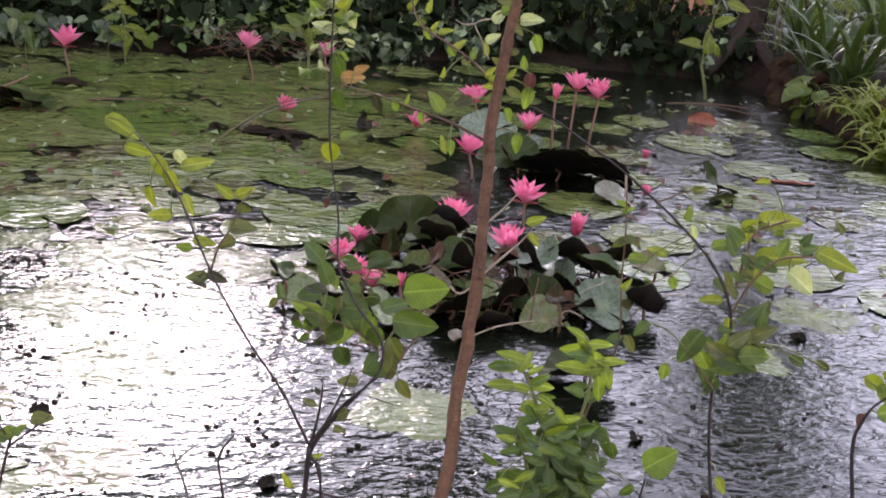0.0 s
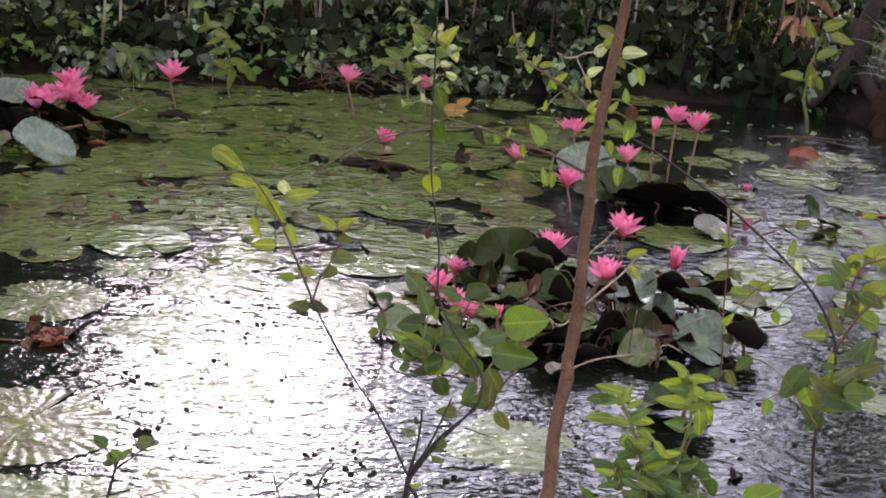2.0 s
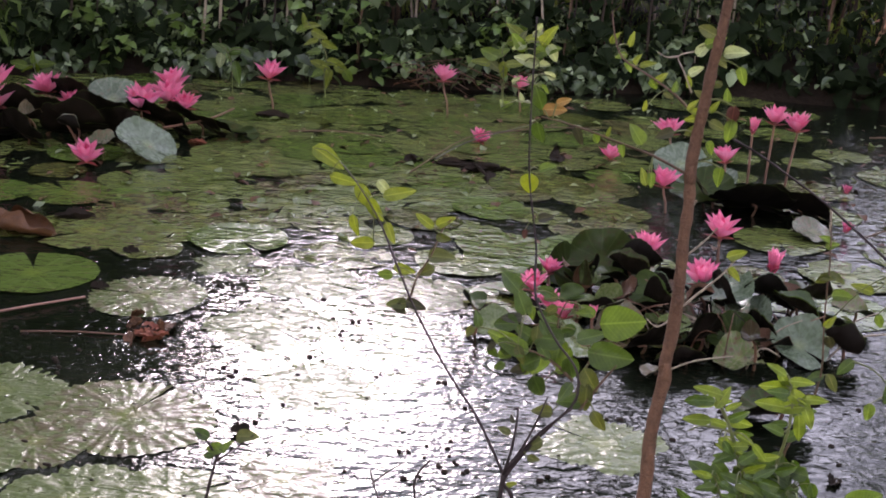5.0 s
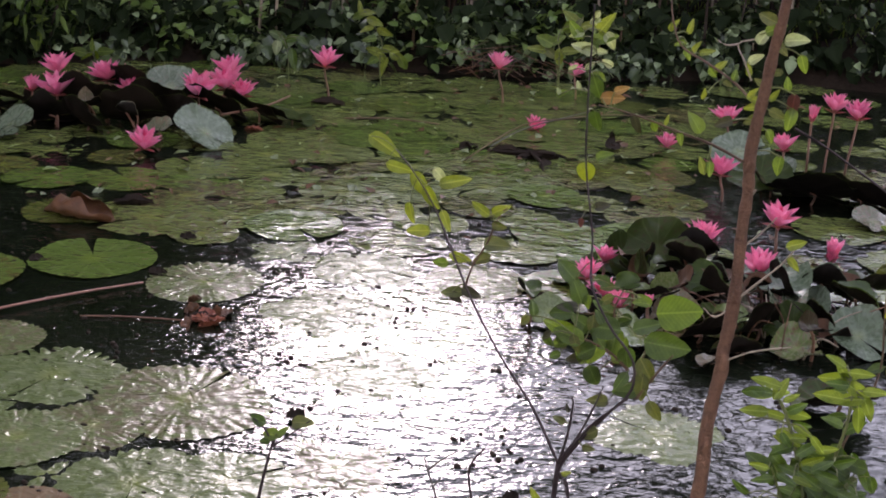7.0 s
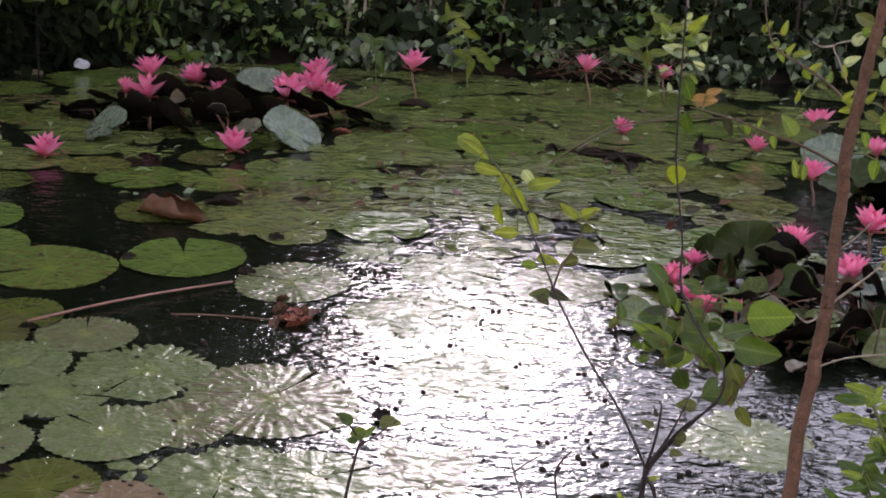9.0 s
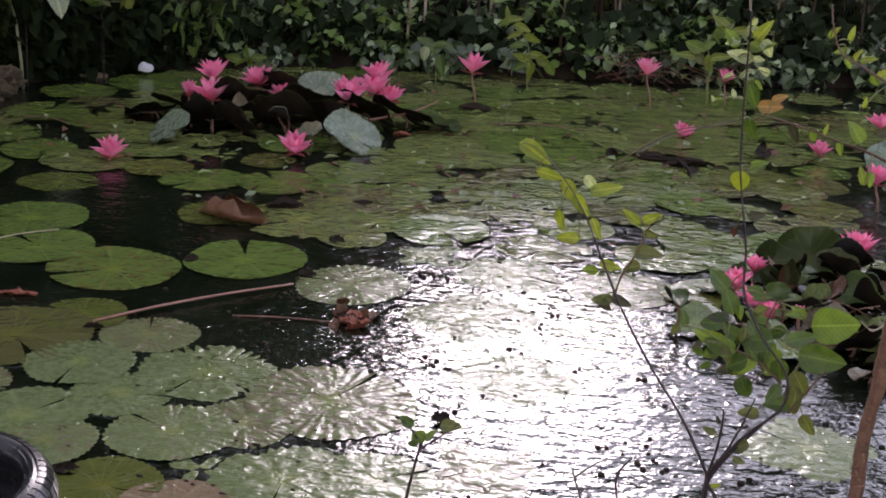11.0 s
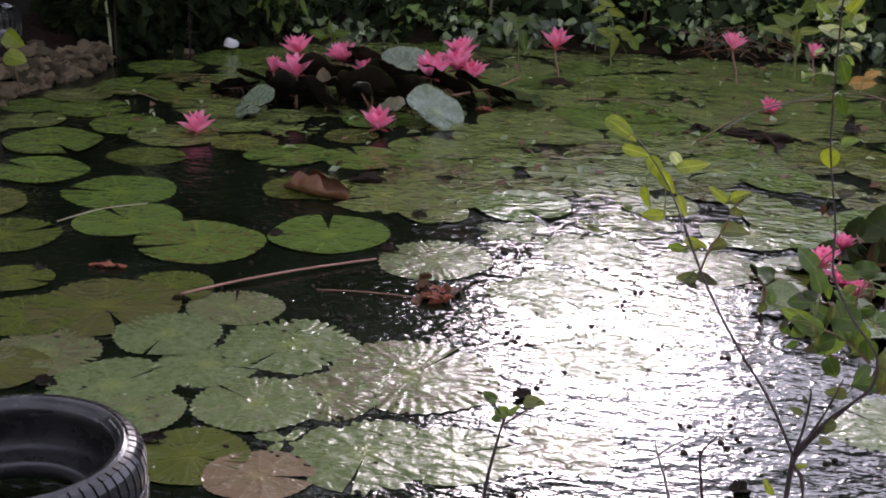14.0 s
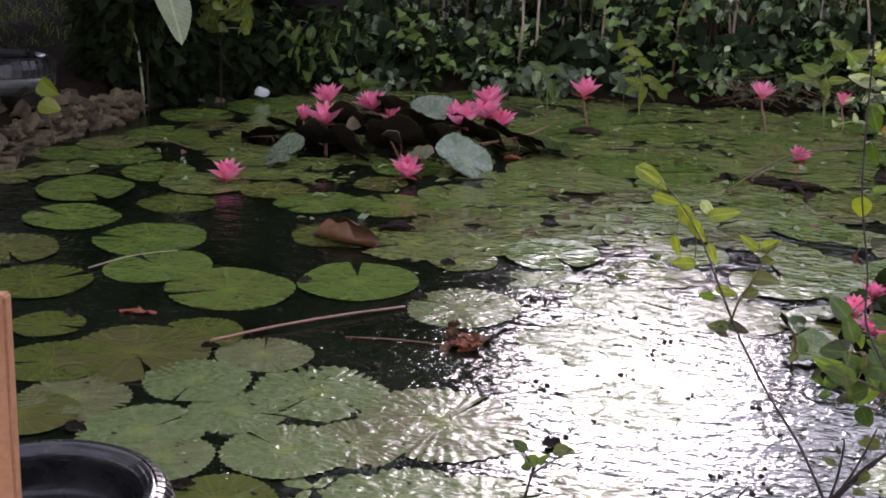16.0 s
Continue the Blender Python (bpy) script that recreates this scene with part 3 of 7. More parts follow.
    return mesh_of("stamen_tuft", verts, faces, STAMEN)


stamens = stamen_mesh()
flower_rng = random.Random(5)


def lily_flower(base, top, width, spread=1.0, label="open pink water lily held above the water on a stalk"):
    """base: where the stalk leaves the water; top: the middle of the bloom; spread: 1 open, 0.4 nearly shut."""
    rng = flower_rng
    r = 0.49 * width
    root = thing("water_lily_flower", (base[0], base[1], 0.0), label, "flower", "pink water lilies")
    c = Vector(top) - root.location - Vector((0, 0, 0.30 * width))
    c.z = max(c.z, 0.012)
    lean = pose(0, 0, 0, rng.uniform(-14, 8), rng.uniform(-12, 12), rng.uniform(0, 360))
    if c.z > 0.03:
        v, f = tube([(0, 0, -0.12), (0.25 * c.x, 0.25 * c.y, 0.3 * c.z), (0.75 * c.x, 0.75 * c.y, 0.7 * c.z), c], 0.0065, 0.0055, 7, 4)
        part("stalk", mesh_of("stalk", v, f, STALK), root, "reddish-brown stalk")
    for which, count, tilt, size in ((0, 9, 54, 1.62), (1, 7, 35, 1.60), (2, 6, 16, 1.50)):
        for k in range(count):
            a = 360 * (k + 0.5 * which) / count + rng.uniform(-9, 9)
            t = min(tilt * spread * rng.uniform(0.85, 1.15), 88)
            s = r * size * rng.uniform(0.9, 1.1) * (1.1 if spread < 0.7 else 1.0)
            m = Matrix.Translation(c) @ lean @ pose(0, 0, 0, 0, -(90 - t), a) @ Matrix.Scale(s, 4)
            part("petal", petal_meshes[which], root, "", m)
    for k in range(4):
        m = Matrix.Translation(c) @ lean @ pose(0, 0, -0.004, 0, -(90 - min(84 * spread, 86)), 90 * k + 40) @ Matrix.Scale(r * 0.98, 4)
        part("sepal", sepal_mesh, root, "dark red sepal", m)
    part("stamen_tuft", stamens, root, "orange-red stamens", Matrix.Translation(c) @ lean @ Matrix.Scale(r * 0.8, 4))
    return root


LOW = "pink water lily resting close to the water surface"
SHUT = "half-closed pink water lily on a stalk"
# the wide clump towards the stone wall
lily_flower((-3.73, 5.99), (-3.77, 6.03, 0.18), 0.115, 0.7, SHUT)
lily_flower((-3.64, 6.10), (-3.70, 6.16, 0.27), 0.165)
lily_flower((-3.57, 5.94), (-3.60, 5.99, 0.20), 0.17)
lily_flower((-3.45, 6.23), (-3.49, 6.29, 0.24), 0.165, 1.1)
lily_flower((-3.28, 6.18), (-3.31, 6.23, 0.18), 0.16)
lily_flower((-2.99, 6.34), (-3.02, 6.39, 0.20), 0.20)
lily_flower((-3.03, 6.53), (-2.96, 6.59, 0.21), 0.18)
lily_flower((-3.02, 6.65), (-3.00, 6.73, 0.25), 0.165)
lily_flower((-2.90, 6.58), (-2.89, 6.63, 0.16), 0.14)
lily_flower((-2.92, 5.65), (-2.94, 5.67, 0.07), 0.15, 1.05, LOW)
lily_flower((-3.64, 5.17), (-3.64, 5.18, 0.05), 0.14, 1.0, LOW)
# single blooms along the far bank
lily_flower((-2.62, 7.25), (-2.68, 7.30, 0.25), 0.165)
lily_flower((-1.74, 7.87), (-1.80, 7.92, 0.24), 0.15)
lily_flower((-1.37, 8.25), (-1.40, 8.29, 0.18), 0.12)
lily_flower((-1.40, 7.20), (-1.40, 7.21, 0.04), 0.115, 1.0, LOW)
# the clump farther along
lily_flower((-0.30, 6.95), (-0.37, 7.03, 0.25), 0.145)
lily_flower((0.05, 6.85), (0.04, 6.95, 0.31), 0.10, 0.5, SHUT)
lily_flower((0.13, 6.83), (0.14, 6.95, 0.38), 0.14, 0.9)
lily_flower((0.23, 6.94), (0.26, 7.05, 0.34), 0.15, 0.9)
lily_flower((-0.04, 6.56), (-0.07, 6.63, 0.22), 0.13, 0.9, "fading pink water lily with pale drooping petals")
lily_flower((-0.64, 7.08), (-0.67, 7.10, 0.06), 0.115, 1.0, LOW)
lily_flower((-0.30, 6.23), (-0.33, 6.28, 0.15), 0.14, 1.0)
lily_flower((0.54, 7.04), (0.54, 7.04, 0.03), 0.065, 0.7, LOW)
lily_flower((0.50, 6.22), (0.50, 6.23, 0.04), 0.07, 0.7, LOW)
# the clump in the open water
lily_flower((-0.03, 5.37), (-0.04, 5.42, 0.18), 0.14, 1.0)
lily_flower((-0.28, 5.07), (-0.30, 5.11, 0.15), 0.14, 0.8)
lily_flower((-0.05, 4.89), (-0.07, 4.93, 0.12), 0.145, 0.85)
lily_flower((0.18, 5.15), (0.17, 5.19, 0.12), 0.115, 0.5, SHUT)
lily_flower((-0.61, 4.54), (-0.64, 4.58, 0.12), 0.10, 0.9)
lily_flower((-0.55, 4.45), (-0.57, 4.48, 0.10), 0.105, 0.9)
lily_flower((-0.49, 4.41), (-0.50, 4.44, 0.08), 0.085, 0.8)
lily_flower((-0.40, 4.42), (-0.41, 4.45, 0.08), 0.06, 0.5, SHUT)
lily_flower((-0.62, 4.85), (-0.63, 4.88, 0.09), 0.09, 0.9, LOW)


# ---------------------------------------------------------------- raised lily leaves
blade_rng = random.Random(31)
raised_cache = {}


def raised_leaf(x, y, z, r, rx, ry, rz, fold=0.0, top=None, label="dark green lily leaf standing above the water"):
    """A lily leaf lifted clear of the water: an upper skin, an underside coloured as if shaded, and its stalk."""
    top = top or BLADE
    key = (top.name, fold, blade_rng.randrange(5))
    if key not in raised_cache:
        me = pad_mesh(70 + key[2], top, 0.012, 0.02, fold, 0.004)
        for v in me.vertices:
            q = math.hypot(v.co.x, v.co.y)
            off = Vector((7.0 * key[2] + fold * 3, 0, 0))
            v.co.z += 0.22 * q * noise.noise(v.co * 1.6 + off) + 0.06 * q * noise.noise(v.co * 5 + off)
            v.co.x *= 1 + 0.12 * noise.noise(v.co * 1.2 + off)
            v.co.y *= 1 + 0.18 * noise.noise(v.co * 1.3 - off)
        me.update()
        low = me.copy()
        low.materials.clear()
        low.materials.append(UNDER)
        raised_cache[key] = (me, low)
    me, low = raised_cache[key]
    root = thing("lily_leaf", (x, y, 0.0), label, "leaf", "raised lily leaves")
    m = pose(0, 0, z, rx, ry, rz) @ Matrix.Scale(r, 4)
    blade = part("blade", me, root, "", m)
    part("underside", low, blade, "underside with its shade put into a near-black brown", Matrix.Translation((0, 0, -0.004 / r)) @ Matrix.Scale(0.995, 4))
    v, f = tube([(blade_rng.uniform(-0.08, 0.08), blade_rng.uniform(0.0, 0.1), -0.15), (0.02, 0.03, z * 0.4), (0, 0, z - 0.004)], 0.006, 0.005, 7, 4)
    part("stalk", mesh_of("stalk", v, f, STALK), root)
    return root


GREYLEAF = "grey-green lily leaf bent up, its wet sky sheen put into the colour"
# clump towards the stone wall: leaf places, size, tilt and turn
raised_leaf(-3.52, 6.10, 0.12, 0.20, -36, -10, 14, 0.25)
raised_leaf(-3.35, 6.32, 0.15, 0.19, -42, 8, -12, 0.2)
raised_leaf(-3.72, 6.20, 0.08, 0.18, -40, -14, 20, 0.15)
raised_leaf(-3.42, 5.92, 0.06, 0.15, -46, 10, -20, 0.3)
raised_leaf(-3.62, 5.95, 0.06, 0.14, -48, -6, 8, 0.3)
raised_leaf(-3.15, 6.24, 0.12, 0.18, -40, 12, 12, 0.2)
raised_leaf(-3.22, 6.05, 0.11, 0.17, -42, -4, 10, 0.2)
raised_leaf(-2.95, 6.44, 0.09, 0.18, -32, 16, 10, 0.2)
raised_leaf(-2.78, 6.55, 0.08, 0.17, -32, 14, -10, 0.1)
raised_leaf(-3.05, 6.2, 0.08, 0.14, -50, 8, 14, 0.2)
raised_leaf(-3.50, 6.38, 0.20, 0.14, 16, -4, 60, 0.2)
raised_leaf(-2.62, 6.62, 0.04, 0.15, -16, 6, 330, 0.2)
raised_leaf(-3.22, 6.46, 0.16, 0.15, 34, -6, 15, 0.15, BLADE_GREY, GREYLEAF)
raised_leaf(-2.80, 6.02, 0.05, 0.165, 20, 30, 25, 0.2, BLADE_GREY, GREYLEAF)
raised_leaf(-3.66, 5.66, 0.05, 0.145, 34, -8, 330, 0.1, BLADE_GREY, GREYLEAF)
raised_leaf(-3.02, 5.92, 0.05, 0.10, 16, -24, 5, 0.3, BLADE_GREY, GREYLEAF)
raised_leaf(-3.42, 5.98, 0.13, 0.07, 20, 15, 80, 0.9, BLADE_GREY, "small curled lily leaf, pale and torn")
raised_leaf(-3.22, 6.00, 0.11, 0.06, 30, -15, 200, 0.7, BLADE_GREY, "small curled lily leaf, pale and torn")
raised_leaf(-4.05, 6.30, 0.04, 0.13, 10, 5, 150, 0.2)
raised_leaf(-4.0, 6.02, 0.04, 0.15, -12, -8, 10, 0.2)
# clump farther along
raised_leaf(0.08, 6.36, 0.070, 0.21, -27, 4, 8, 0.15, BLADE, "large drooping lily leaf with its dark underside showing")
raised_leaf(0.29, 6.40, 0.06, 0.17, -30, 14, -15, 0.2)
raised_leaf(-0.16, 6.50, 0.07, 0.15, -30, -8, 150, 0.3)
raised_leaf(-0.28, 6.78, 0.12, 0.14, 30, -12, 20, 0.15, BLADE_GREY, GREYLEAF)
raised_leaf(-0.10, 6.66, 0.08, 0.11, 22, -6, 330, 0.15, BLADE_GREY, GREYLEAF)
raised_leaf(-0.12, 6.42, 0.07, 0.09, 24, 14, 90, 0.3)
raised_leaf(0.36, 6.12, 0.03, 0.10, 14, 10, 10, 0.1, BLADE_GREY, GREYLEAF)
raised_leaf(0.85, 6.5, 0.05, 0.11, 30, 20, 60, 0.4)
# clump in the open water: upright dark leaves at the back, grey ones with painted sheen flopped to one side
OLIVELEAF = "olive-green lily leaf standing in the open-water clump"
raised_leaf(-0.46, 5.06, 0.09, 0.135, 52, 6, 10, 0.35, BLADE, OLIVELEAF)
raised_leaf(-0.58, 5.00, 0.06, 0.10, 46, -22, 60, 0.5, BLADE, OLIVELEAF)
raised_leaf(-0.33, 5.06, 0.08, 0.11, 44, 14, 200, 0.5, BLADE, OLIVELEAF)
raised_leaf(-0.34, 4.90, 0.05, 0.10, -34, 4, 20, 0.6, BLADE, "rolled lily leaf with its brown underside showing")
raised_leaf(-0.50, 4.88, 0.04, 0.10, -28, -10, 100, 0.7, BLADE, "rolled lily leaf with its brown underside showing")
raised_leaf(-0.70, 4.78, 0.03, 0.10, 30, -16, 300, 0.4, BLADE, OLIVELEAF)
for x, y, z, r, rx, ry, rz, fold in [(-0.72, 4.36, 0.03, 0.075, 22, -10, 40, 0.3), (-0.60, 4.32, 0.03, 0.085, 18, 12, 160, 0.4), (-0.42, 4.28, 0.03, 0.105, 20, 6, 80, 0.3), (-0.24, 4.34, 0.04, 0.115, 30, -8, 240, 0.3), (-0.52, 4.50, 0.05, 0.08, 26, 0, 320, 0.5),
                                     (0.16, 4.62, 0.05, 0.085, 38, 10, 120, 0.4), (0.08, 4.38, 0.03, 0.085, 24, -6, 20, 0.4), (0.46, 4.98, 0.06, 0.08, 12, 10, 20, 0.4)]:
    raised_leaf(x, y, z, r, rx, ry, rz, fold, BLADE_GREEN, "green lily leaf lifted at the edge of the clump")
for x, y, z, r, rx, ry, rz, fold in [(0.00, 4.86, 0.06, 0.115, 14, 12, 20, 0.35), (0.22, 4.92, 0.06, 0.125, 14, 10, 110, 0.35), (-0.26, 4.76, 0.07, 0.095, 16, -8, 210, 0.8), (-0.08, 4.64, 0.04, 0.10, 10, 16, 60, 0.5), (0.27, 4.54, 0.05, 0.105, 34, 22, 330, 0.5),
                                     (0.10, 4.74, 0.06, 0.10, 12, 20, 280, 0.5), (0.33, 4.74, 0.05, 0.10, 16, 18, 180, 0.5), (-0.16, 4.96, 0.07, 0.09, 10, -10, 140, 0.6)]:
    raised_leaf(x, y, z, r, rx, ry, rz, fold, BLADE_GREY, GREYLEAF)
for x, y, z, r, rx, ry, rz, fold in [(0.40, 4.58, 0.06, 0.075, -30, 30, 10, 0.8), (0.31, 5.04, 0.07, 0.085, -20, 16, 40, 0.7), (-0.06, 4.46, 0.05, 0.11, -40, 6, 60, 0.5), (0.06, 4.52, 0.05, 0.09, -44, -10, 150, 0.5), (-0.10, 4.30, 0.02, 0.08, -20, -6, 20, 0.6)]:
    raised_leaf(x, y, z, r, rx, ry, rz, fold)
raised_leaf(0.20, 3.98, 0.03, 0.12, -20, -4, 20, 0.5, None, "folded dark lily leaf lying at the water surface")


# small curled and torn leaves crowding the open-water clump
curl_rng = random.Random(63)
for k in range(34):
    x, y = -0.16 + curl_rng.gauss(0, 0.27), 4.66 + curl_rng.gauss(0, 0.19)
    mat_ = (BLADE, DEAD, BLADE_GREY, BLADE_GREEN, LEAF_DARKGREEN, BLADE_GREY, DEAD)[k % 7]
    raised_leaf(x, y, curl_rng.uniform(0.02, 0.15), curl_rng.uniform(0.045, 0.095), curl_rng.uniform(-15, 45), curl_rng.uniform(-30, 30), curl_rng.uniform(0, 360), curl_rng.choice((0.4, 0.7, 1.0)), mat_, "small torn lily leaf curled up in the clump")


# withered brown stalks tangled in the open-water clump
tangle_rng = random.Random(17)
for k in range(46):
    x, y = -0.02 + tangle_rng.gauss(0, 0.17), 4.6 + tangle_rng.gauss(0, 0.13)
    a = tangle_rng.uniform(0, 6.28)
    d = Vector((math.cos(a), 0.6 * math.sin(a), 0)) * tangle_rng.uniform(0.12, 0.26)
    p = Vector((x, y, 0))
    v, f = tube([(0, 0, -0.03), tuple(0.4 * d + Vector((0, 0, 0.08))), tuple(d + Vector((0, 0, tangle_rng.uniform(0.02, 0.16))))], 0.0036, 0.0018, 6, 4)
    solo("withered_stalk", mesh_of("withered_stalk", v, f, (STALK, DEAD, DEAD_DARK, PALETWIG)[k % 4]), "withered brown lily stalk in the leaf clump", "stalk", Matrix.Translation(p), "withered stalks")


# ---------------------------------------------------------------- things afloat
def crumpled(seed, length, width, curl, material, name):
    """A dead leaf rolled up along its length."""
    rng = random.Random(seed)
    verts, faces = [], []
    nu, nv = 14, 10
    for i in range(nu + 1):
        u = i / nu
        w = width * (0.25 + 0.75 * math.sin(math.pi * min(0.97, max(0.03, u))) ** 0.6)
        for j in range(nv + 1):
            a = (j / nv - 0.5) * curl
            rad = w / max(curl, 0.5)
            wob = 1 + 0.30 * noise.noise(Vector((u * 4 + seed, a * 1.5, 0.5)))
            verts.append((length * (u - 0.5), rad * math.sin(a) * wob, rad * (1 - math.cos(a)) * wob + 0.012 * noise.noise(Vector((u * 7, j * 0.6, seed)))))
    for i in range(nu):
        for j in range(nv):
            a = i * (nv + 1) + j
            faces.append((a, a + 1, a + nv + 2, a + nv + 1))
    me = mesh_of(name, verts, faces, material)
    return me


def boat_leaf():
    """A large dead leaf whose long sides have rolled up and in, like a shallow boat."""
    verts, faces = [], []
    nu, nv = 26, 16
    for i in range(nu + 1):
        u = i / nu
        w = 0.115 * math.sin(math.pi * min(0.985, max(0.015, u))) ** 0.55
        for j in range(nv + 1):
            v = j / nv * 2 - 1
            a = v * (2.1 + 0.5 * math.sin(5 * u) + 0.35 * (v < 0))
            rad = w * (0.52 + 0.12 * noise.noise(Vector((u * 5, v * 1.4, 2.0))))
            ruffle = 0.016 * abs(v) ** 3 * math.sin(17 * u + 2 * v)
            verts.append((0.31 * (u - 0.5) + 0.02 * v * v, rad * math.sin(a) * 1.25, rad * 0.72 * (1 - math.cos(a)) - 0.006 + ruffle + 0.008 * noise.noise(Vector((u * 9, v * 3, 7.0)))))
    for i in range(nu):
        for j in range(nv):
            a = i * (nv + 1) + j
            faces.append((a, a + 1, a + nv + 2, a + nv + 1))
    return mesh_of("dead_leaf", verts, faces, DEAD)


solo("dead_leaf", boat_leaf(), "large curled brown dead lily leaf afloat", "dead leaf", pose(-2.68, 4.66, 0.010, 0, 0, -6))
solo("dead_leaf", crumpled(2, 0.16, 0.10, 2.6, DEAD_DARK, "dead_leaf"), "dark rotten leaf scrap beside the curled leaf", "dead leaf", pose(-2.58, 4.92, 0.0, 0, 0, 30))
heap_rng = random.Random(6)
for k in range(11):
    solo("dead_leaf", crumpled(300 + k, heap_rng.uniform(0.05, 0.10), heap_rng.uniform(0.04, 0.07), heap_rng.uniform(1.2, 2.6), (DEAD, DEAD_RED, DEAD, DEAD_DARK)[k % 4], "dead_leaf"), "torn soggy brown leaf in a floating heap", "dead leaf",
         pose(-1.72 + heap_rng.gauss(0, 0.055), 3.90 + heap_rng.gauss(0, 0.06), heap_rng.uniform(0.0, 0.012), heap_rng.gauss(0, 22), heap_rng.gauss(0, 18), heap_rng.uniform(0, 360)), "soggy leaf heap")
solo("dead_leaf", crumpled(5, 0.17, 0.13, 2.0, DEAD_RED, "dead_leaf"), "rust-brown dead leaf standing in the shallows", "dead leaf", pose(0.94, 8.22, 0.005, 50, 0, -14))
solo("dead_leaf", crumpled(6, 0.22, 0.08, 2.2, DEAD_DARK, "dead_leaf"), "dark dead leaf strip afloat", "dead leaf", pose(-1.25, 6.57, 0.01, 0, 0, 25))
solo("dead_leaf", crumpled(7, 0.24, 0.07, 2.6, DEAD_DARK, "dead_leaf"), "dark dead leaf strip afloat", "dead leaf", pose(-1.38, 6.66, 0.0, 0, 0, 8))
solo("dead_leaf", crumpled(8, 0.12, 0.10, 2.4, DEAD_DARK, "dead_leaf"), "dark dead leaf scrap afloat", "dead leaf", pose(-1.62, 6.62, 0.0, 10, 0, 70))
solo("dead_leaf", crumpled(9, 0.10, 0.06, 2.4, DEAD_RED, "dead_leaf"), "small rust-red leaf afloat", "dead leaf", pose(-2.72, 6.42, 0.0, 0, 0, 0))
solo("dead_leaf", crumpled(10, 0.12, 0.06, 2.4, DEAD_RED, "dead_leaf"), "small rust-red leaf afloat", "dead leaf", pose(-4.1, 6.1, 0.01, 0, 0, 0))
solo("dead_leaf", crumpled(11, 0.13, 0.04, 1.8, DEAD_RED, "dead_leaf"), "thin red leaf strip afloat", "dead leaf", pose(-2.82, 3.55, 0.004, 0, 0, 20))
solo("dead_leaf", crumpled(12, 0.30, 0.05, 1.4, DEAD_RED, "dead_leaf"), "long reddish leaf strip afloat", "dead leaf", pose(1.25, 6.9, 0.004, 0, 0, 5))
solo("dead_leaf", crumpled(13, 0.16, 0.12, 2.6, DEAD_DARK, "dead_leaf"), "dark rolled leaf between lily stalks", "dead leaf", pose(-0.95, 7.0, 0.03, 50, 0, 80))
solo("dead_leaf", crumpled(14, 0.20, 0.09, 2.2, DEAD_DARK, "dead_leaf"), "dark rolled leaf between lily pads", "dead leaf", pose(-2.62, 7.22, 0.01, 12, 0, 0))
for k, (x, y, turn) in enumerate([(-2.08, 4.19, 20), (-2.52, 4.13, 70), (-2.17, 4.60, 10), (-3.0, 3.42, 120), (-1.20, 3.32, 60), (0.35, 3.63, 80), (-2.36, 2.74, 10), (-0.80, 4.55, 15),
                                  (-2.42, 3.42, 200), (0.62, 4.25, 30), (-1.9, 2.62, 50), (-0.55, 3.1, 60), (0.95, 4.6, 20)]):
    solo("leaf_scrap", crumpled(40 + k, 0.065, 0.05, 2.6, DEAD_DARK, "leaf_scrap"), "black curled scrap of leaf at a pad's edge", "leaf scrap", pose(x, y, 0.004, 25, 10, turn), "leaf scraps")
v, f = tube([(-2.45, 3.46, 0.006), (-2.33, 3.66, 0.016), (-2.2, 3.88, 0.014), (-2.07, 4.07, 0.01)], 0.0050, 0.0038, 8, 5)
solo("reed_stalk", mesh_of("reed_stalk", v, f, REEDSTALK), "long pinkish-brown reed stalk floating on the water", "stalk", Matrix())
v, f = tube([(-2.1, 3.72, 0.004), (-1.95, 3.78, 0.006), (-1.72, 3.84, 0.006)], 0.0022, 0.0016, 6, 4)
solo("thin_stalk", mesh_of("thin_stalk", v, f, STALK), "thin reddish stalk floating on the water", "stalk", Matrix())
v, f = tube([(-3.28, 3.82, 0.01), (-3.2, 3.98, 0.03), (-3.1, 4.12, 0.03)], 0.0032, 0.0022, 6, 4)
solo("dry_stick", mesh_of("dry_stick", v, f, PALETWIG), "short dry pale stick across the lily pads", "stick", Matrix())
v, f = tube([(-2.86, 6.32, 0.08), (-2.72, 6.55, 0.10), (-2.66, 6.75, 0.13)], 0.007, 0.006, 6, 4)
solo("dry_stalk", mesh_of("dry_stalk", v, f, STALK), "leaning pinkish lily stalk beside the clump", "stalk", Matrix())
for a, b in (((-1.55, 6.3, 0.02), (-1.2, 7.1, 0.12)), ((-1.3, 7.05, 0.1), (-0.8, 7.6, 0.08)), ((-2.4, 6.9, 0.01), (-1.9, 7.05, 0.01)), ((0.75, 8.6, 0.03), (1.3, 8.75, 0.03)), ((0.8, 8.7, 0.02), (1.35, 8.6, 0.01)), ((-4.5, 5.62, 0.02), (-4.2, 5.6, 0.02))):
    mid_ = ((a[0] + b[0]) / 2, (a[1] + b[1]) / 2 + 0.03, max(a[2], b[2]) + 0.01)
    v, f = tube([a, mid_, b], 0.0042, 0.0026, 6, 4)
    solo("dry_stick", mesh_of("dry_stick", v, f, TWIG), "thin dry stick lying over the pads", "stick", Matrix(), "dry sticks")

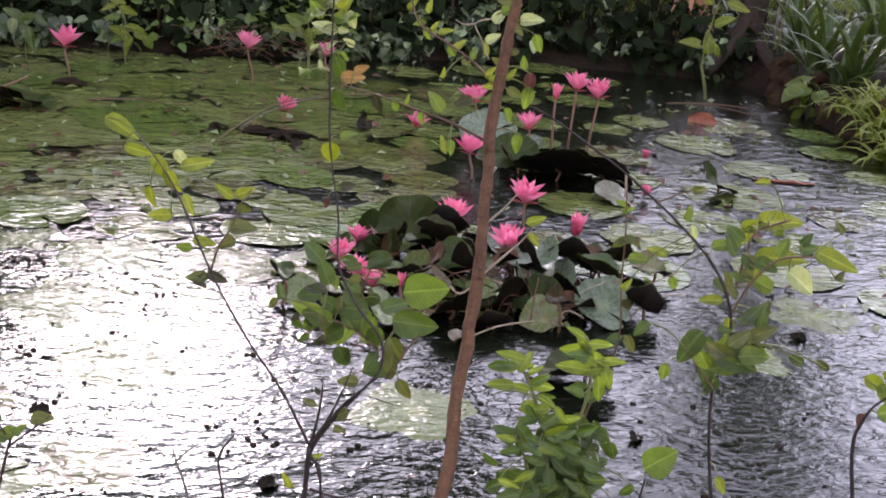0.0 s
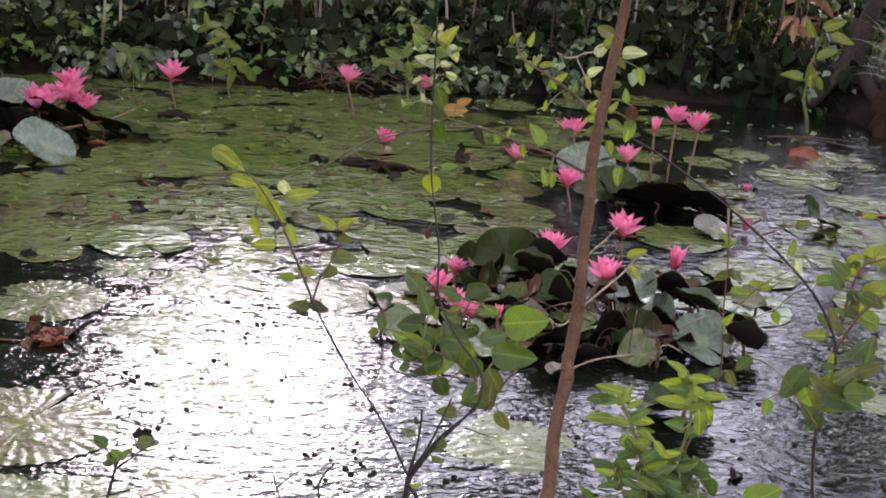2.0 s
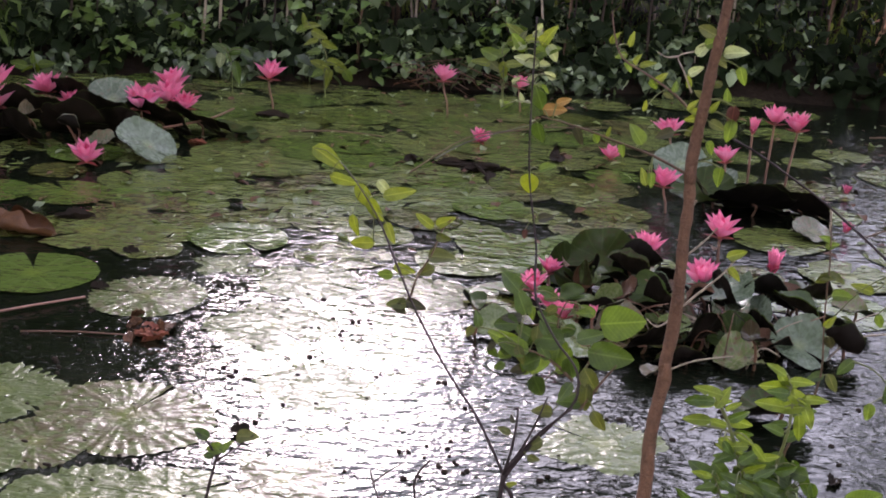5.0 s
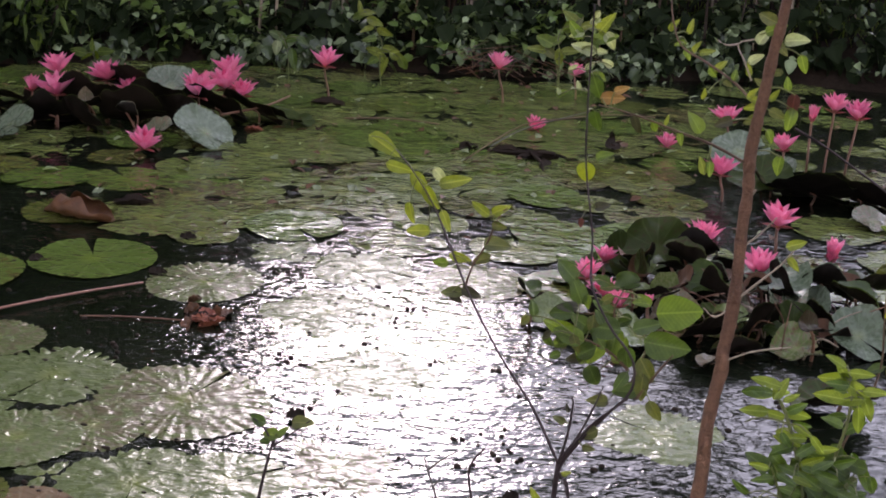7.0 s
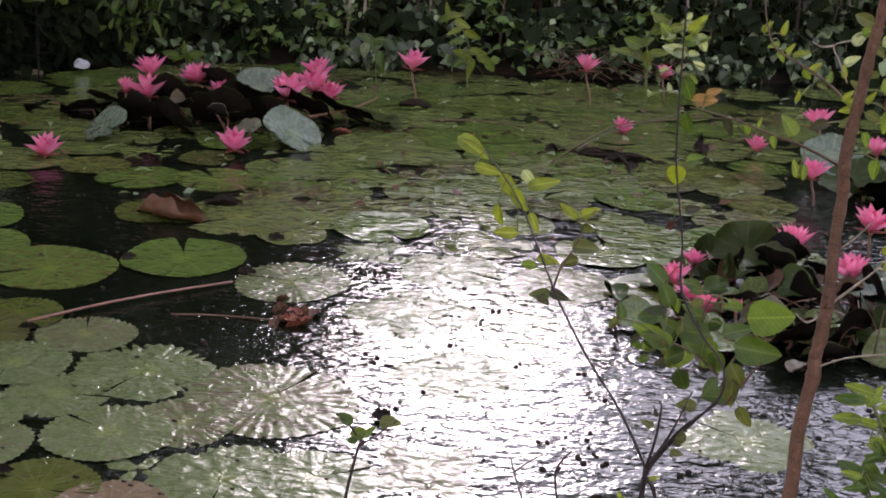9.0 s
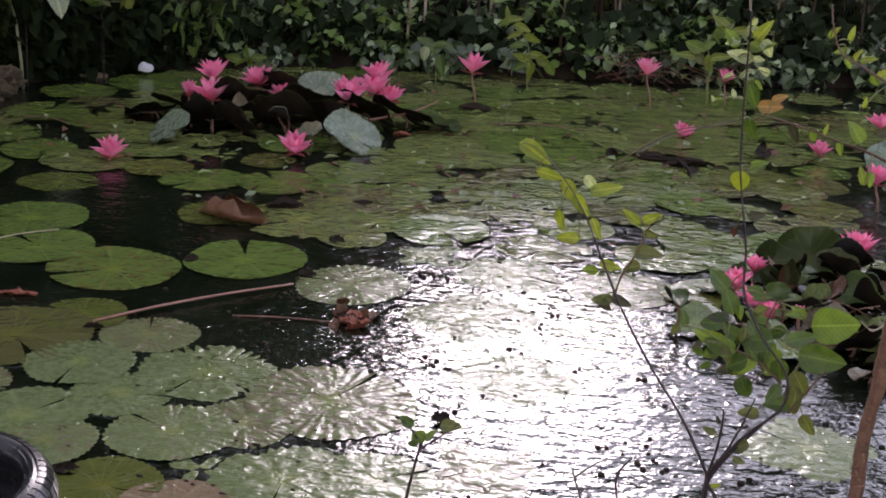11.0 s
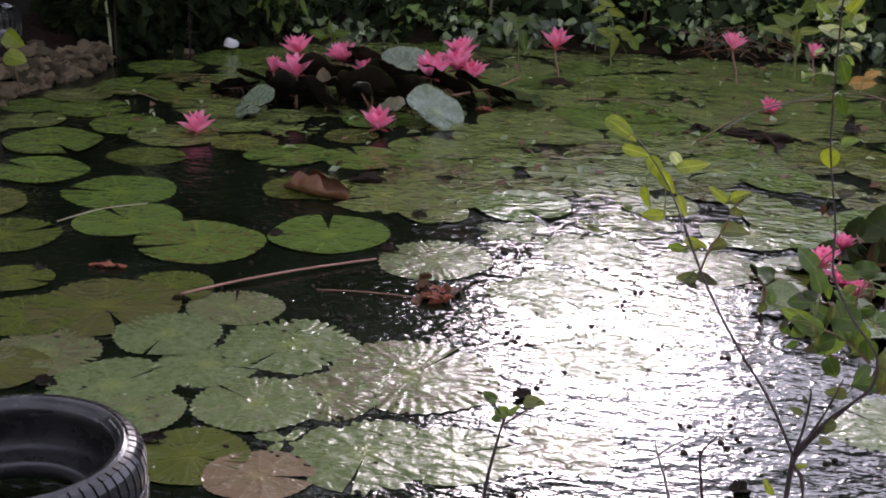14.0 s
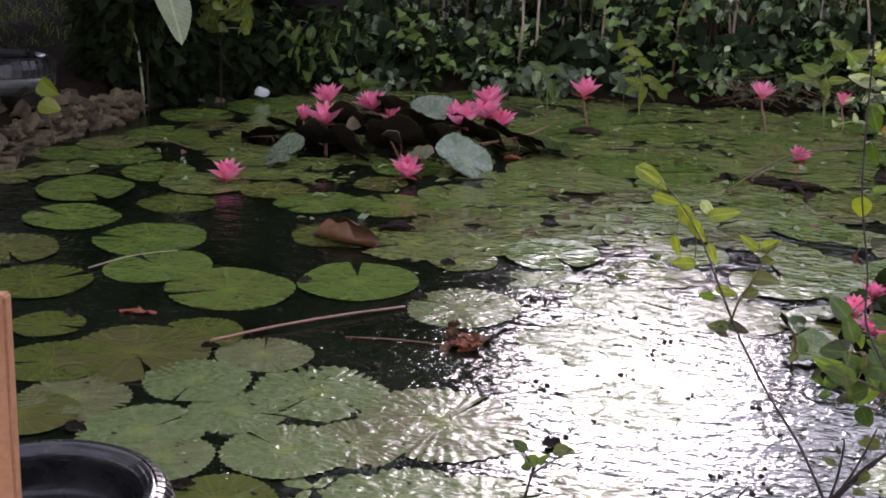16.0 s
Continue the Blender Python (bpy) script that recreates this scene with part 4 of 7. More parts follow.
branch_root = thing("fallen_branch", (-1.33, 6.58, 0.0), "dark rotten branch with clinging leaves lying over the pads", "branch")
tube_part("stem", [(-1.52, 6.63, -0.005), (-1.42, 6.6, 0.012), (-1.32, 6.6, 0.02), (-1.20, 6.62, 0.03), (-1.12, 6.65, 0.01)], 0.006, 0.009, DEAD_DARK, branch_root)
tube_part("twig", [(-1.5, 6.6, 0.03), (-1.38, 6.85, 0.09), (-1.1, 7.15, 0.16)], 0.0042, 0.0022, GREYTWIG, branch_root)
tube_part("twig", [(-1.30, 6.6, 0.03), (-1.20, 6.44, 0.02), (-1.16, 6.31, -0.01)], 0.009, 0.005, DEAD_DARK, branch_root)
for k, (x, y, z) in enumerate([(-1.42, 6.62, 0.005), (-1.24, 6.58, 0.01), (-1.17, 6.45, 0.0), (-1.62, 6.66, 0.0)]):
    part("dead_leaf", crumpled(60 + k, 0.15, 0.09, 2.2, DEAD_DARK, "dead_leaf"), branch_root, "black curled leaf", pose(x + 1.33, y - 6.58, z, 20, 0, 40 * k))

# seeds and small leaf crumbs strewn over the open water
crumb_rng = random.Random(77)
crumb = tube([(0, 0, -0.5), (0, 0, -0.25), (0, 0, 0.3), (0, 0, 0.6)], 1.0, 0.5, 6, 1)
poses = []
for k in range(30):
    cx, cy, cr = crumb_rng.uniform(-2.3, -0.4), crumb_rng.uniform(2.7, 4.7), crumb_rng.uniform(0.12, 0.22)
    a0 = crumb_rng.uniform(0, 6.28)
    for j in range(crumb_rng.randrange(2, 8)):
        a = a0 + j * crumb_rng.uniform(0.12, 0.3)
        s = crumb_rng.uniform(0.004, 0.0085)
        poses.append(Matrix.Translation((cx + cr * math.cos(a), cy + cr * math.sin(a), 0.002)) @ Matrix.Diagonal((s * 1.6, s, s, 1)))
for k in range(210):
    s = crumb_rng.uniform(0.004, 0.0085)
    poses.append(Matrix.Translation((crumb_rng.uniform(-3.2, 0.9), crumb_rng.uniform(2.6, 5.6), 0.002)) @ Matrix.Diagonal((s * 1.8, s, s, 1)))
flakes = []
for k in range(700):
    x, y = crumb_rng.uniform(-4.4, 1.6), crumb_rng.uniform(4.8, 9.2)
    if shore_distance(x, y) < -0.1:
        flakes.append(pose(x, y, 0.014, crumb_rng.gauss(0, 14), crumb_rng.gauss(0, 14), crumb_rng.uniform(0, 360)) @ Matrix.Scale(crumb_rng.uniform(0.025, 0.08), 4))
flake = [blade_shape(1, 0.5, 0.3, 0.1, 3), blade_shape(1, 0.25, 0.3, 0.15, 3), blade_shape(1, 0.7, 0.2, 0.2, 3)]
scatter("leaf_litter", flake, flakes[:len(flakes) // 2], DEAD, "brown bits of dead leaf strewn over the pads", "leaf litter")
# pale flakes added to imitate glints of the water film
scatter("leaf_litter", flake, flakes[len(flakes) // 2:], LEAF_PALE, "pale leaf bits strewn over the pads in place of water glints", "leaf litter")
scatter("floating_seeds", [crumb], poses, DEAD_DARK, "small dark seeds and crumbs strewn over the water", "seeds")


# ---------------------------------------------------------------- tyres, post, stones
def revolve(profile, seg):
    verts, faces = [], []
    n = len(profile)
    for k in range(seg):
        a = 2 * math.pi * k / seg
        for r, z in profile:
            verts.append((r * math.cos(a), r * math.sin(a), z))
    for k in range(seg):
        j = (k + 1) % seg
        for i in range(n):
            h = (i + 1) % n
            faces.append((k * n + i, j * n + i, j * n + h, k * n + h))
    return verts, faces


def tyre(m, radius, label, blocks=64):
    """A car tyre lying flat, its hub axis upright: hollow casing, bead and tread blocks."""
    r, w = radius, 0.19
    prof = [(r - 0.012, 0.03), (r, 0.05), (r, w - 0.05), (r - 0.006, w - 0.028), (r - 0.020, w - 0.012), (r - 0.030, w - 0.004), (r - 0.033, w - 0.010), (r - 0.037, w + 0.002), (r - 0.046, w + 0.003), (r - 0.051, w - 0.003), (r - 0.055, w - 0.012), (r - 0.060, w - 0.010),
            (r - 0.063, w - 0.022), (r - 0.058, w - 0.034), (r - 0.045, w - 0.05), (r - 0.030, w - 0.075), (r - 0.030, 0.07), (r - 0.05, 0.055), (r - 0.09, 0.050), (r - 0.105, 0.060), (r - 0.115, 0.066), (r - 0.124, 0.058), (r - 0.126, 0.03), (r - 0.045, 0.002)]
    root = new("tyre")
    root.matrix_basis = m
    tagged(root, label, "tyre")
    v, f = revolve(prof, 72)
    casing = part("casing", mesh_of("casing", v, f, RUBBER), root)
    # one shoulder block, shared by all
    b = 2 * math.pi * r / blocks * 0.385
    bv = []
    for sy in (-1, 1):
        bv += [(r - 0.032, sy * b * 0.85, w + 0.001), (r - 0.016, sy * b, w - 0.004), (r - 0.002, sy * b, w - 0.020), (r + 0.006, sy * b, w - 0.048), (r + 0.006, sy * b, w - 0.085), (r - 0.006, sy * b, w - 0.085), (r - 0.032, sy * b * 0.85, w - 0.014)]
    bf = [(0, 1, 2, 3, 4, 5, 6), (13, 12, 11, 10, 9, 8, 7)] + [(i, i + 7, (i + 1) % 7 + 7, (i + 1) % 7) for i in range(7)]
    block = mesh_of("tread_block", bv, bf, RUBBER, False)
    for k in range(blocks):
        part("tread_block", block, casing, "", pose(0, 0, 0, 0, 0, 360 * k / blocks))
    v, f = revolve([(r + 0.004, 0.045), (r + 0.006, 0.055), (r + 0.006, 0.095), (r - 0.002, 0.1), (r - 0.004, 0.045)], 72)
    part("tread_band", mesh_of("tread_band", v, f, RUBBER), root)
    return root


tyre(pose(-1.885, 2.116, 0.03, 0, 0, 0), 0.283, "worn wet black car tyre lying flat at the water's edge")
tyre(pose(-5.16, 5.23, 0.27, -3, 2, 30), 0.30, "old black tyre lying on the stone wall", 40)
v, f = tube([(-1.93, 1.98, 0.05), (-1.95, 2.02, 0.22), (-1.98, 2.06, 0.36)], 0.004, 0.0025, 6, 4)
solo("weed", mesh_of("weed", v, f, TWIG), "thin brown weed growing up out of the tyre", "weed", Matrix())

bm = bmesh.new()
bmesh.ops.create_cube(bm, size=1.0)
bmesh.ops.scale(bm, vec=(0.052, 0.03, 1.05), verts=bm.verts)
bmesh.ops.bevel(bm, geom=bm.edges[:], offset=0.004, segments=2, affect="EDGES")
for vert in bm.verts:
    vert.co.x += 0.003 * math.sin(7 * vert.co.z)
post_me = bpy.data.meshes.new("wooden_post")
bm.to_mesh(post_me)
bm.free()
post_me.materials.append(WOOD)
POST_X, POST_Y, POST_TOP = -1.575, 1.738, 0.832
solo("wooden_post", post_me, "reddish-brown rough wooden stake standing before the tyre", "post", pose(POST_X, POST_Y, POST_TOP - 0.525, 0, 1.0, 25))


def stone_mesh(seed):
    bm = bmesh.new()
    bmesh.ops.create_icosphere(bm, subdivisions=2, radius=1.0)
    for v in bm.verts:
        n = v.co.normalized()
        v.co = n * (1 + 0.45 * noise.noise(n * 1.4 + Vector((seed * 3.1, 0, 0))) + 0.12 * noise.noise(n * 4 + Vector((0, seed, 0))))
    me = bpy.data.meshes.new("stone")
    bm.to_mesh(me)
    bm.free()
    me.materials.append(ROCK)
    return me


stones = [stone_mesh(s) for s in range(8)]
stone_rng = random.Random(9)
wall_root = tagged(new("stone_wall"), "low bank of loose grey field stones by the pond", "stone wall")
wall_root.location = (-4.8, 5.2, 0)
for k in range(300):
    t = stone_rng.random()
    x, y = -4.62 - 0.42 * t ** 1.3 + 0.06 * math.sin(9 * t), 4.3 + 1.95 * t
    deep = stone_rng.random()
    h = stone_rng.uniform(-0.02, 1) * (0.28 - 0.15 * t)
    s = stone_rng.uniform(0.020, 0.046)
    px, py = x - 0.05 - h * 0.55 - 0.25 * deep * (h > 0.15), y + stone_rng.uniform(-0.05, 0.05)
    m = pose(px + 4.8, py - 5.2, h, stone_rng.gauss(0, 28), stone_rng.gauss(10, 28), stone_rng.uniform(0, 360)) @ Matrix.Diagonal((s * 1.45, s * 1.05, s * 0.42, 1))
    part("stone", stones[k % 8], wall_root, "", m)
core_v, core_f = [], []
for i in range(9):
    t = i / 8
    x, y, top = -4.74 - 0.42 * t ** 1.3, 4.15 + 2.2 * t, 0.27 - 0.12 * t
    core_v += [(x + 4.8 + 0.02, y - 5.2, -0.1), (x + 4.8 - 0.12, y - 5.2, top * 0.7), (x + 4.8 - 0.3, y - 5.2, top), (x + 4.8 - 0.9, y - 5.2, top), (x + 4.8 - 0.9, y - 5.2, -0.1)]
for i in range(8):
    for j in range(4):
        a = i * 5 + j
        core_f.append((a, a + 1, a + 6, a + 5))
part("earth_core", mesh_of("earth_core", core_v, core_f, SOIL), wall_root, "dark soil between the stones")
solo("white_stone", stones[3].copy(), "white pebble-like stone on the dark far bank", "stone", pose(-4.70, 6.98, 0.06, 20, 10, 30) @ Matrix.Diagonal((0.048, 0.034, 0.03, 1)))
bpy.data.objects["white_stone"].data.materials[0] = WHITESTONE
solo("flat_stone", stones[5], "flat grey stone at the far bank", "stone", pose(-4.95, 6.78, 0.012, 0, 0, 30) @ Matrix.Diagonal((0.09, 0.06, 0.018, 1)))


# ---------------------------------------------------------------- bank plants
bank_rng = random.Random(41)
heart = [blade_shape(1, 0.78 + 0.1 * k, 0.10 + 0.06 * k, 0.2 + 0.1 * k, 5, 0.9, 0.75, 0.18) for k in range(3)]


def heart_pose(x, y, z, size, droop=None):
    """A leaf hanging from its stalk on a bank that faces the pond."""
    droop = bank_rng.choice((bank_rng.uniform(-15, 35), bank_rng.uniform(10, 75))) if droop is None else droop
    yaw = -90 + bank_rng.gauss(0, 75)
    return pose(x, y, z, bank_rng.gauss(0, 30), droop, yaw) @ Matrix.Scale(size, 4)


poses = []
far_shore = [(-4.75, 7.25), (-4.2, 7.85), (-3.3, 8.25), (-2.3, 8.6), (-1.5, 9.0), (-0.85, 9.4), (-0.1, 9.8), (0.7, 9.85), (1.35, 9.85)]
while len(poses) < 4600:
    k = bank_rng.randrange(len(far_shore) - 1)
    a, b = far_shore[k], far_shore[k + 1]
    t = bank_rng.random()
    x, y = a[0] + (b[0] - a[0]) * t, a[1] + (b[1] - a[1]) * t
    back = abs(bank_rng.gauss(0, 0.5))
    lump = 0.5 + 0.5 * noise.noise(Vector((x * 1.6, 2.0, 0.0)))
    top = (0.26 + 0.60 * min(1, back / 0.5)) * (0.5 + 0.8 * lump)
    if x > -0.4 and bank_rng.random() < 0.8:
        continue
    z = top * bank_rng.random() ** 0.8
    if noise.noise(Vector((x * 3.4, 4.0 + back * 2.0, z * 5.5))) < -0.02 + 0.15 * bank_rng.random():
        continue
    poses.append(heart_pose(x + 0.35 * back + bank_rng.gauss(0, 0.04), y + back * 0.9 + 0.06 - 0.22 * bank_rng.random() * (z < 0.2), max(z, 0.05), bank_rng.choice((bank_rng.uniform(0.035, 0.065), bank_rng.uniform(0.055, 0.105)))))
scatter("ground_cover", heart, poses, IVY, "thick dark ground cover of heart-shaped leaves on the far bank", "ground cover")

# near-black leaves behind the cover, painting the shaded gaps over the soil
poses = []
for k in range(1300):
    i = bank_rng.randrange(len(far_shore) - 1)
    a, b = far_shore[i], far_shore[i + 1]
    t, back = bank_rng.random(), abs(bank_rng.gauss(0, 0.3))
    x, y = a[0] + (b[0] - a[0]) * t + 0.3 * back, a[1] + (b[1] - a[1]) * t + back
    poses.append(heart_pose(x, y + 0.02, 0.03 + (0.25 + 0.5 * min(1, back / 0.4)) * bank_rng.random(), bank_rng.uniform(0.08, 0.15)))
scatter("ground_cover", heart, poses, SHADELEAF, "lower leaves of the ground cover, shade put into their colour", "ground cover")

# light green clusters painted in where sun would brighten the cover
poses = []
while len(poses) < 420:
    i = bank_rng.randrange(len(far_shore) - 1)
    a, b = far_shore[i], far_shore[i + 1]
    t, back = bank_rng.random(), abs(bank_rng.gauss(0, 0.35))
    x, y = a[0] + (b[0] - a[0]) * t + 0.3 * back, a[1] + (b[1] - a[1]) * t + back
    z = 0.06 + (0.30 + 0.6 * min(1, back / 0.4)) * bank_rng.random()
    if x > -0.6 or noise.noise(Vector((x * 2.1, 9.0, z * 2.6))) < 0.12:
        continue
    poses.append(heart_pose(x, y - 0.06, z, bank_rng.uniform(0.045, 0.09), bank_rng.uniform(-20, 30)))
# higher leaves, light green in place of the bright ground behind
while len(poses) < 1000:
    i = bank_rng.randrange(2, len(far_shore) - 1)
    a, b = far_shore[i], far_shore[i + 1]
    t = bank_rng.random()
    x, y, z = a[0] + (b[0] - a[0]) * t, a[1] + (b[1] - a[1]) * t + 0.45 + abs(bank_rng.gauss(0, 0.15)), bank_rng.uniform(0.62, 1.15)
    if noise.noise(Vector((x * 2.4, 19.0, z * 3.0))) > 0.10:
        poses.append(heart_pose(x, y, z, bank_rng.uniform(0.045, 0.09), bank_rng.uniform(-20, 40)))
scatter("ground_cover", heart, poses, LIT_COVER, "light green leaves in clusters, coloured as sunlit ground cover", "ground cover")


def shrub(x, y, height, radius, count, material, size, label, seed, wide=0.35, stems=7, name="shrub"):
    """Several bending stems and a loose crown of single leaves."""
    rng = random.Random(seed)
    root = thing(name, (x, y, max(-0.02, ground_height(x, y))), label, "shrub")
    tips = []
    for k in range(stems):
        a, s = rng.uniform(0, 6.28), rng.uniform(0.2, 1.0)
        tip = Vector((radius * s * math.cos(a), radius * s * math.sin(a), height * rng.uniform(0.7, 1.0)))
        v, f = tube([(0.03 * math.cos(a), 0.03 * math.sin(a), -0.05), tuple(0.35 * tip + Vector((0, 0, 0.15 * height))), tuple(tip)], 0.008, 0.003, 6, 4)
        part("stem", mesh_of("stem", v, f, TREEBARK), root)
        tips.append(tip)
    shapes = [blade_shape(1, wide, 0.15, 0.25, 5)]
    verts, faces = [], []
    for k in range(count):
        tip = tips[k % stems]
        t = rng.uniform(0.25, 1.05)
        p = tip * t + Vector((rng.gauss(0, 0.12), rng.gauss(0, 0.12), rng.gauss(0, 0.08))) * radius * 1.6
        p.z = max(p.z, 0.04)
        m = pose(*p, rng.gauss(0, 30), rng.uniform(-20, 70), rng.uniform(0, 360)) @ Matrix.Scale(size * rng.uniform(0.7, 1.2), 4)
        v, f = shapes[0]
        faces += [tuple(len(verts) + i for i in q) for q in f]
        verts += [tuple(m @ Vector(q)) for q in v]
    part("foliage", mesh_of("foliage", verts, faces, material), root)
    return root


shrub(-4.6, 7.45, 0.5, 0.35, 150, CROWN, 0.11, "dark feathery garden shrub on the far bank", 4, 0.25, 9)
shrub(-3.9, 8.9, 0.75, 0.40, 160, FERN, 0.09, "light green shrub behind the bank", 6, 0.4, 8)
shrub(-2.9, 9.3, 0.95, 0.40, 170, IVY, 0.09, "thin-stemmed shrub behind the bank", 7, 0.4, 10)
shrub(-1.6, 10.0, 1.0, 0.45, 170, FERN, 0.09, "thin-stemmed green shrub behind the bank", 8, 0.4, 10)
shrub(-0.3, 10.7, 1.0, 0.45, 150, IVY, 0.09, "thin-stemmed shrub behind the bank", 9, 0.4, 10)
shrub(0.7, 10.5, 0.9, 0.45, 120, FERN, 0.08, "thin dry-stemmed shrub behind the bank", 10, 0.4, 14)

shrub(0.97, 10.2, 0.75, 0.12, 46, DRYLEAF, 0.22, "withered shrub with hanging orange-brown dead leaves", 15, 0.3, 5)

# dead brown brush at the waterline
brush_rng = random.Random(52)
for k, (cx, cy, count) in enumerate([(-2.1, 8.62, 34), (-1.6, 8.9, 26)]):
    root = thing("dead_brush", (cx, cy, 0.02), "tangle of dead brown stems at the waterline", "brush", "dead brush")
    for j in range(count):
        a = brush_rng.uniform(0, 3.14)
        d = Vector((math.cos(a), 0.4 * math.sin(a), 0)) * brush_rng.uniform(0.1, 0.3)
        s = Vector((brush_rng.gauss(0, 0.18), brush_rng.gauss(0, 0.06), brush_rng.uniform(0, 0.12)))
        v, f = tube([tuple(s - d), tuple(s + Vector((0, -0.02, 0.05))), tuple(s + d + Vector((0, 0, brush_rng.uniform(-0.06, 0.12))))], 0.0035, 0.0015, 5, 3)
        part("dead_stem", mesh_of("dead_stem", v, f, (DEAD, TWIG, DEAD_DARK)[j % 3]), root)

# thin bare stems rising behind the ground cover
for k in range(64):
    t = brush_rng.random()
    i = min(int(t * 8), 7)
    a, b = far_shore[i], far_shore[i + 1]
    q = t * 8 - i
    x, y = a[0] + (b[0] - a[0]) * q + brush_rng.uniform(0.1, 0.5), a[1] + (b[1] - a[1]) * q + brush_rng.uniform(0.25, 1.0)
    z = ground_height(x, y)
    h = brush_rng.uniform(0.8, 1.5)
    v, f = tube([(0, 0, -0.05), (brush_rng.gauss(0, 0.03), 0, h * 0.5), (brush_rng.gauss(0, 0.08), brush_rng.gauss(0, 0.05), h)], brush_rng.uniform(0.006, 0.014), 0.004, 6, 3)
    solo("bare_stem", mesh_of("bare_stem", v, f, (TREEBARK, TWIG, PALETWIG)[k % 3]), "thin bare upright stem behind the ground cover", "stem", pose(x, y, z), "bare stems")


def grass_clump(x, y, count, length, material, label, seed, width=0.02, name="grass_clump", fall=0.6):
    rng = random.Random(seed)
    root = thing(name, (x, y, max(0, ground_height(x, y))), label, "grass")
    for k in range(count):
        a, tilt, l = rng.uniform(0, 6.28), abs(rng.gauss(0, 0.45)) + 0.15, length * rng.uniform(0.6, 1.1)
        pts, v, f = [], [], []
        p, ang = Vector((rng.gauss(0, 0.05), rng.gauss(0, 0.05), 0)), tilt
        for i in range(7):
            d = Vector((math.cos(a) * math.sin(ang), math.sin(a) * math.sin(ang), math.cos(ang)))
            side = Vector((-math.sin(a), math.cos(a), 0))
            w = width * (1 - (i / 6) ** 2) + 0.001
            v += [tuple(p - side * w / 2), tuple(p + d.cross(side) * w * 0.15), tuple(p + side * w / 2)]
            p = p + d * l / 6
            ang += fall * 0.5 * (0.4 + i / 6)
        for i in range(6):
            for j in range(2):
                q = i * 3 + j
                f.append((q, q + 1, q + 4, q + 3))
        part("blade", mesh_of("blade", v, f, material), root)
    return root


grass_clump(1.80, 9.35, 30, 0.75, REED, "clump of arching grey-green reeds on the bank", 1, 0.048, "reed_clump")
grass_clump(1.95, 8.95, 26, 0.7, REED, "clump of arching grey-green reeds on the bank", 2, 0.048, "reed_clump")
grass_clump(2.35, 9.5, 26, 0.9, REED, "clump of tall grey-green reeds on the bank", 3, 0.048, "reed_clump")
grass_clump(2.3, 10.1, 26, 0.8, REED, "clump of arching grey-green reeds on the bank", 13, 0.048, "reed_clump")
grass_clump(1.75, 10.0, 22, 0.7, REED, "clump of arching grey-green reeds on the bank", 14, 0.048, "reed_clump")
grass_clump(2.9, 9.9, 40, 0.9, FERN, "tall light green grass clump on the bank", 15, 0.03)
grass_clump(1.97, 7.72, 60, 0.40, FERN, "bright yellow-green grass tuft on the earth bank", 41, 0.03, "grass_tuft", 1.0)
grass_clump(1.95, 8.05, 60, 0.42, FERN, "bright yellow-green grass tuft on the earth bank", 42, 0.03, "grass_tuft", 1.0)
grass_clump(1.90, 8.42, 50, 0.36, FERN, "bright yellow-green grass tuft on the earth bank", 43, 0.028, "grass_tuft", 1.0)
grass_clump(2.02, 8.2, 46, 0.42, FERN, "bright yellow-green grass tuft on the earth bank", 4, 0.025, "grass_tuft", 0.9)
grass_clump(2.25, 7.85, 46, 0.45, FERN, "bright yellow-green grass tuft on the earth bank", 5, 0.025, "grass_tuft", 0.9)
grass_clump(2.45, 8.5, 40, 0.5, FERN, "bright yellow-green grass tuft on the earth bank", 6, 0.03, "grass_tuft", 0.8)
shrub(1.68, 8.75, 0.28, 0.14, 16, LEAF_MID, 0.15, "round-leaved plant at the foot of the reeds", 12, 0.8, 4, "waterside_plant")
clods = []
for me in stones:
    clods.append(me.copy())
    clods[-1].materials[0] = CLOD
clod_rng = random.Random(19)
edge = [(1.42, 9.7), (1.56, 9.1), (1.72, 8.6), (1.85, 8.2), (2.02, 7.75), (2.4, 7.3)]
for k in range(46):
    i = clod_rng.randrange(5)
    t = clod_rng.random()
    x, y = edge[i][0] + (edge[i + 1][0] - edge[i][0]) * t, edge[i][1] + (edge[i + 1][1] - edge[i][1]) * t
    s, h = clod_rng.uniform(0.035, 0.10), clod_rng.random()
    solo("earth_clod", clods[k % 8], "crumbling brown clod of the earth bank", "clod", pose(x + 0.02 + 0.16 * h, y, 0.26 * h, clod_rng.uniform(0, 360), clod_rng.uniform(0, 360), 50 * k) @ Matrix.Diagonal((s, s * 0.8, s * 0.7, 1)), "earth clods")

# a shoot growing from a mossy stump in the shallows
shoot = thing("stump_shoot", (1.02, 9.08, 0.0), "mossy stump with a leafy green shoot in the shallows", "stump")
tube_part("stump", [(1.05, 9.08, -0.1), (1.03, 9.08, 0.06), (0.98, 9.08, 0.22)], 0.013, 0.010, GREENTWIG, shoot)
tube_part("shoot", [(0.98, 9.08, 0.2), (0.99, 9.06, 0.42), (1.03, 9.06, 0.65)], 0.008, 0.004, GREENTWIG, shoot)
for x, z, l, a in [(0.88, 0.37, 0.16, 165), (1.0, 0.38, 0.17, 95), (1.06, 0.33, 0.12, -45), (1.08, 0.53, 0.16, 35), (1.16, 0.63, 0.18, -15), (1.1, 0.72, 0.18, 20), (0.95, 0.68, 0.15, 120)]:
    leaf(shoot, (x, 9.05, z), l, a, LEAF_LIME)

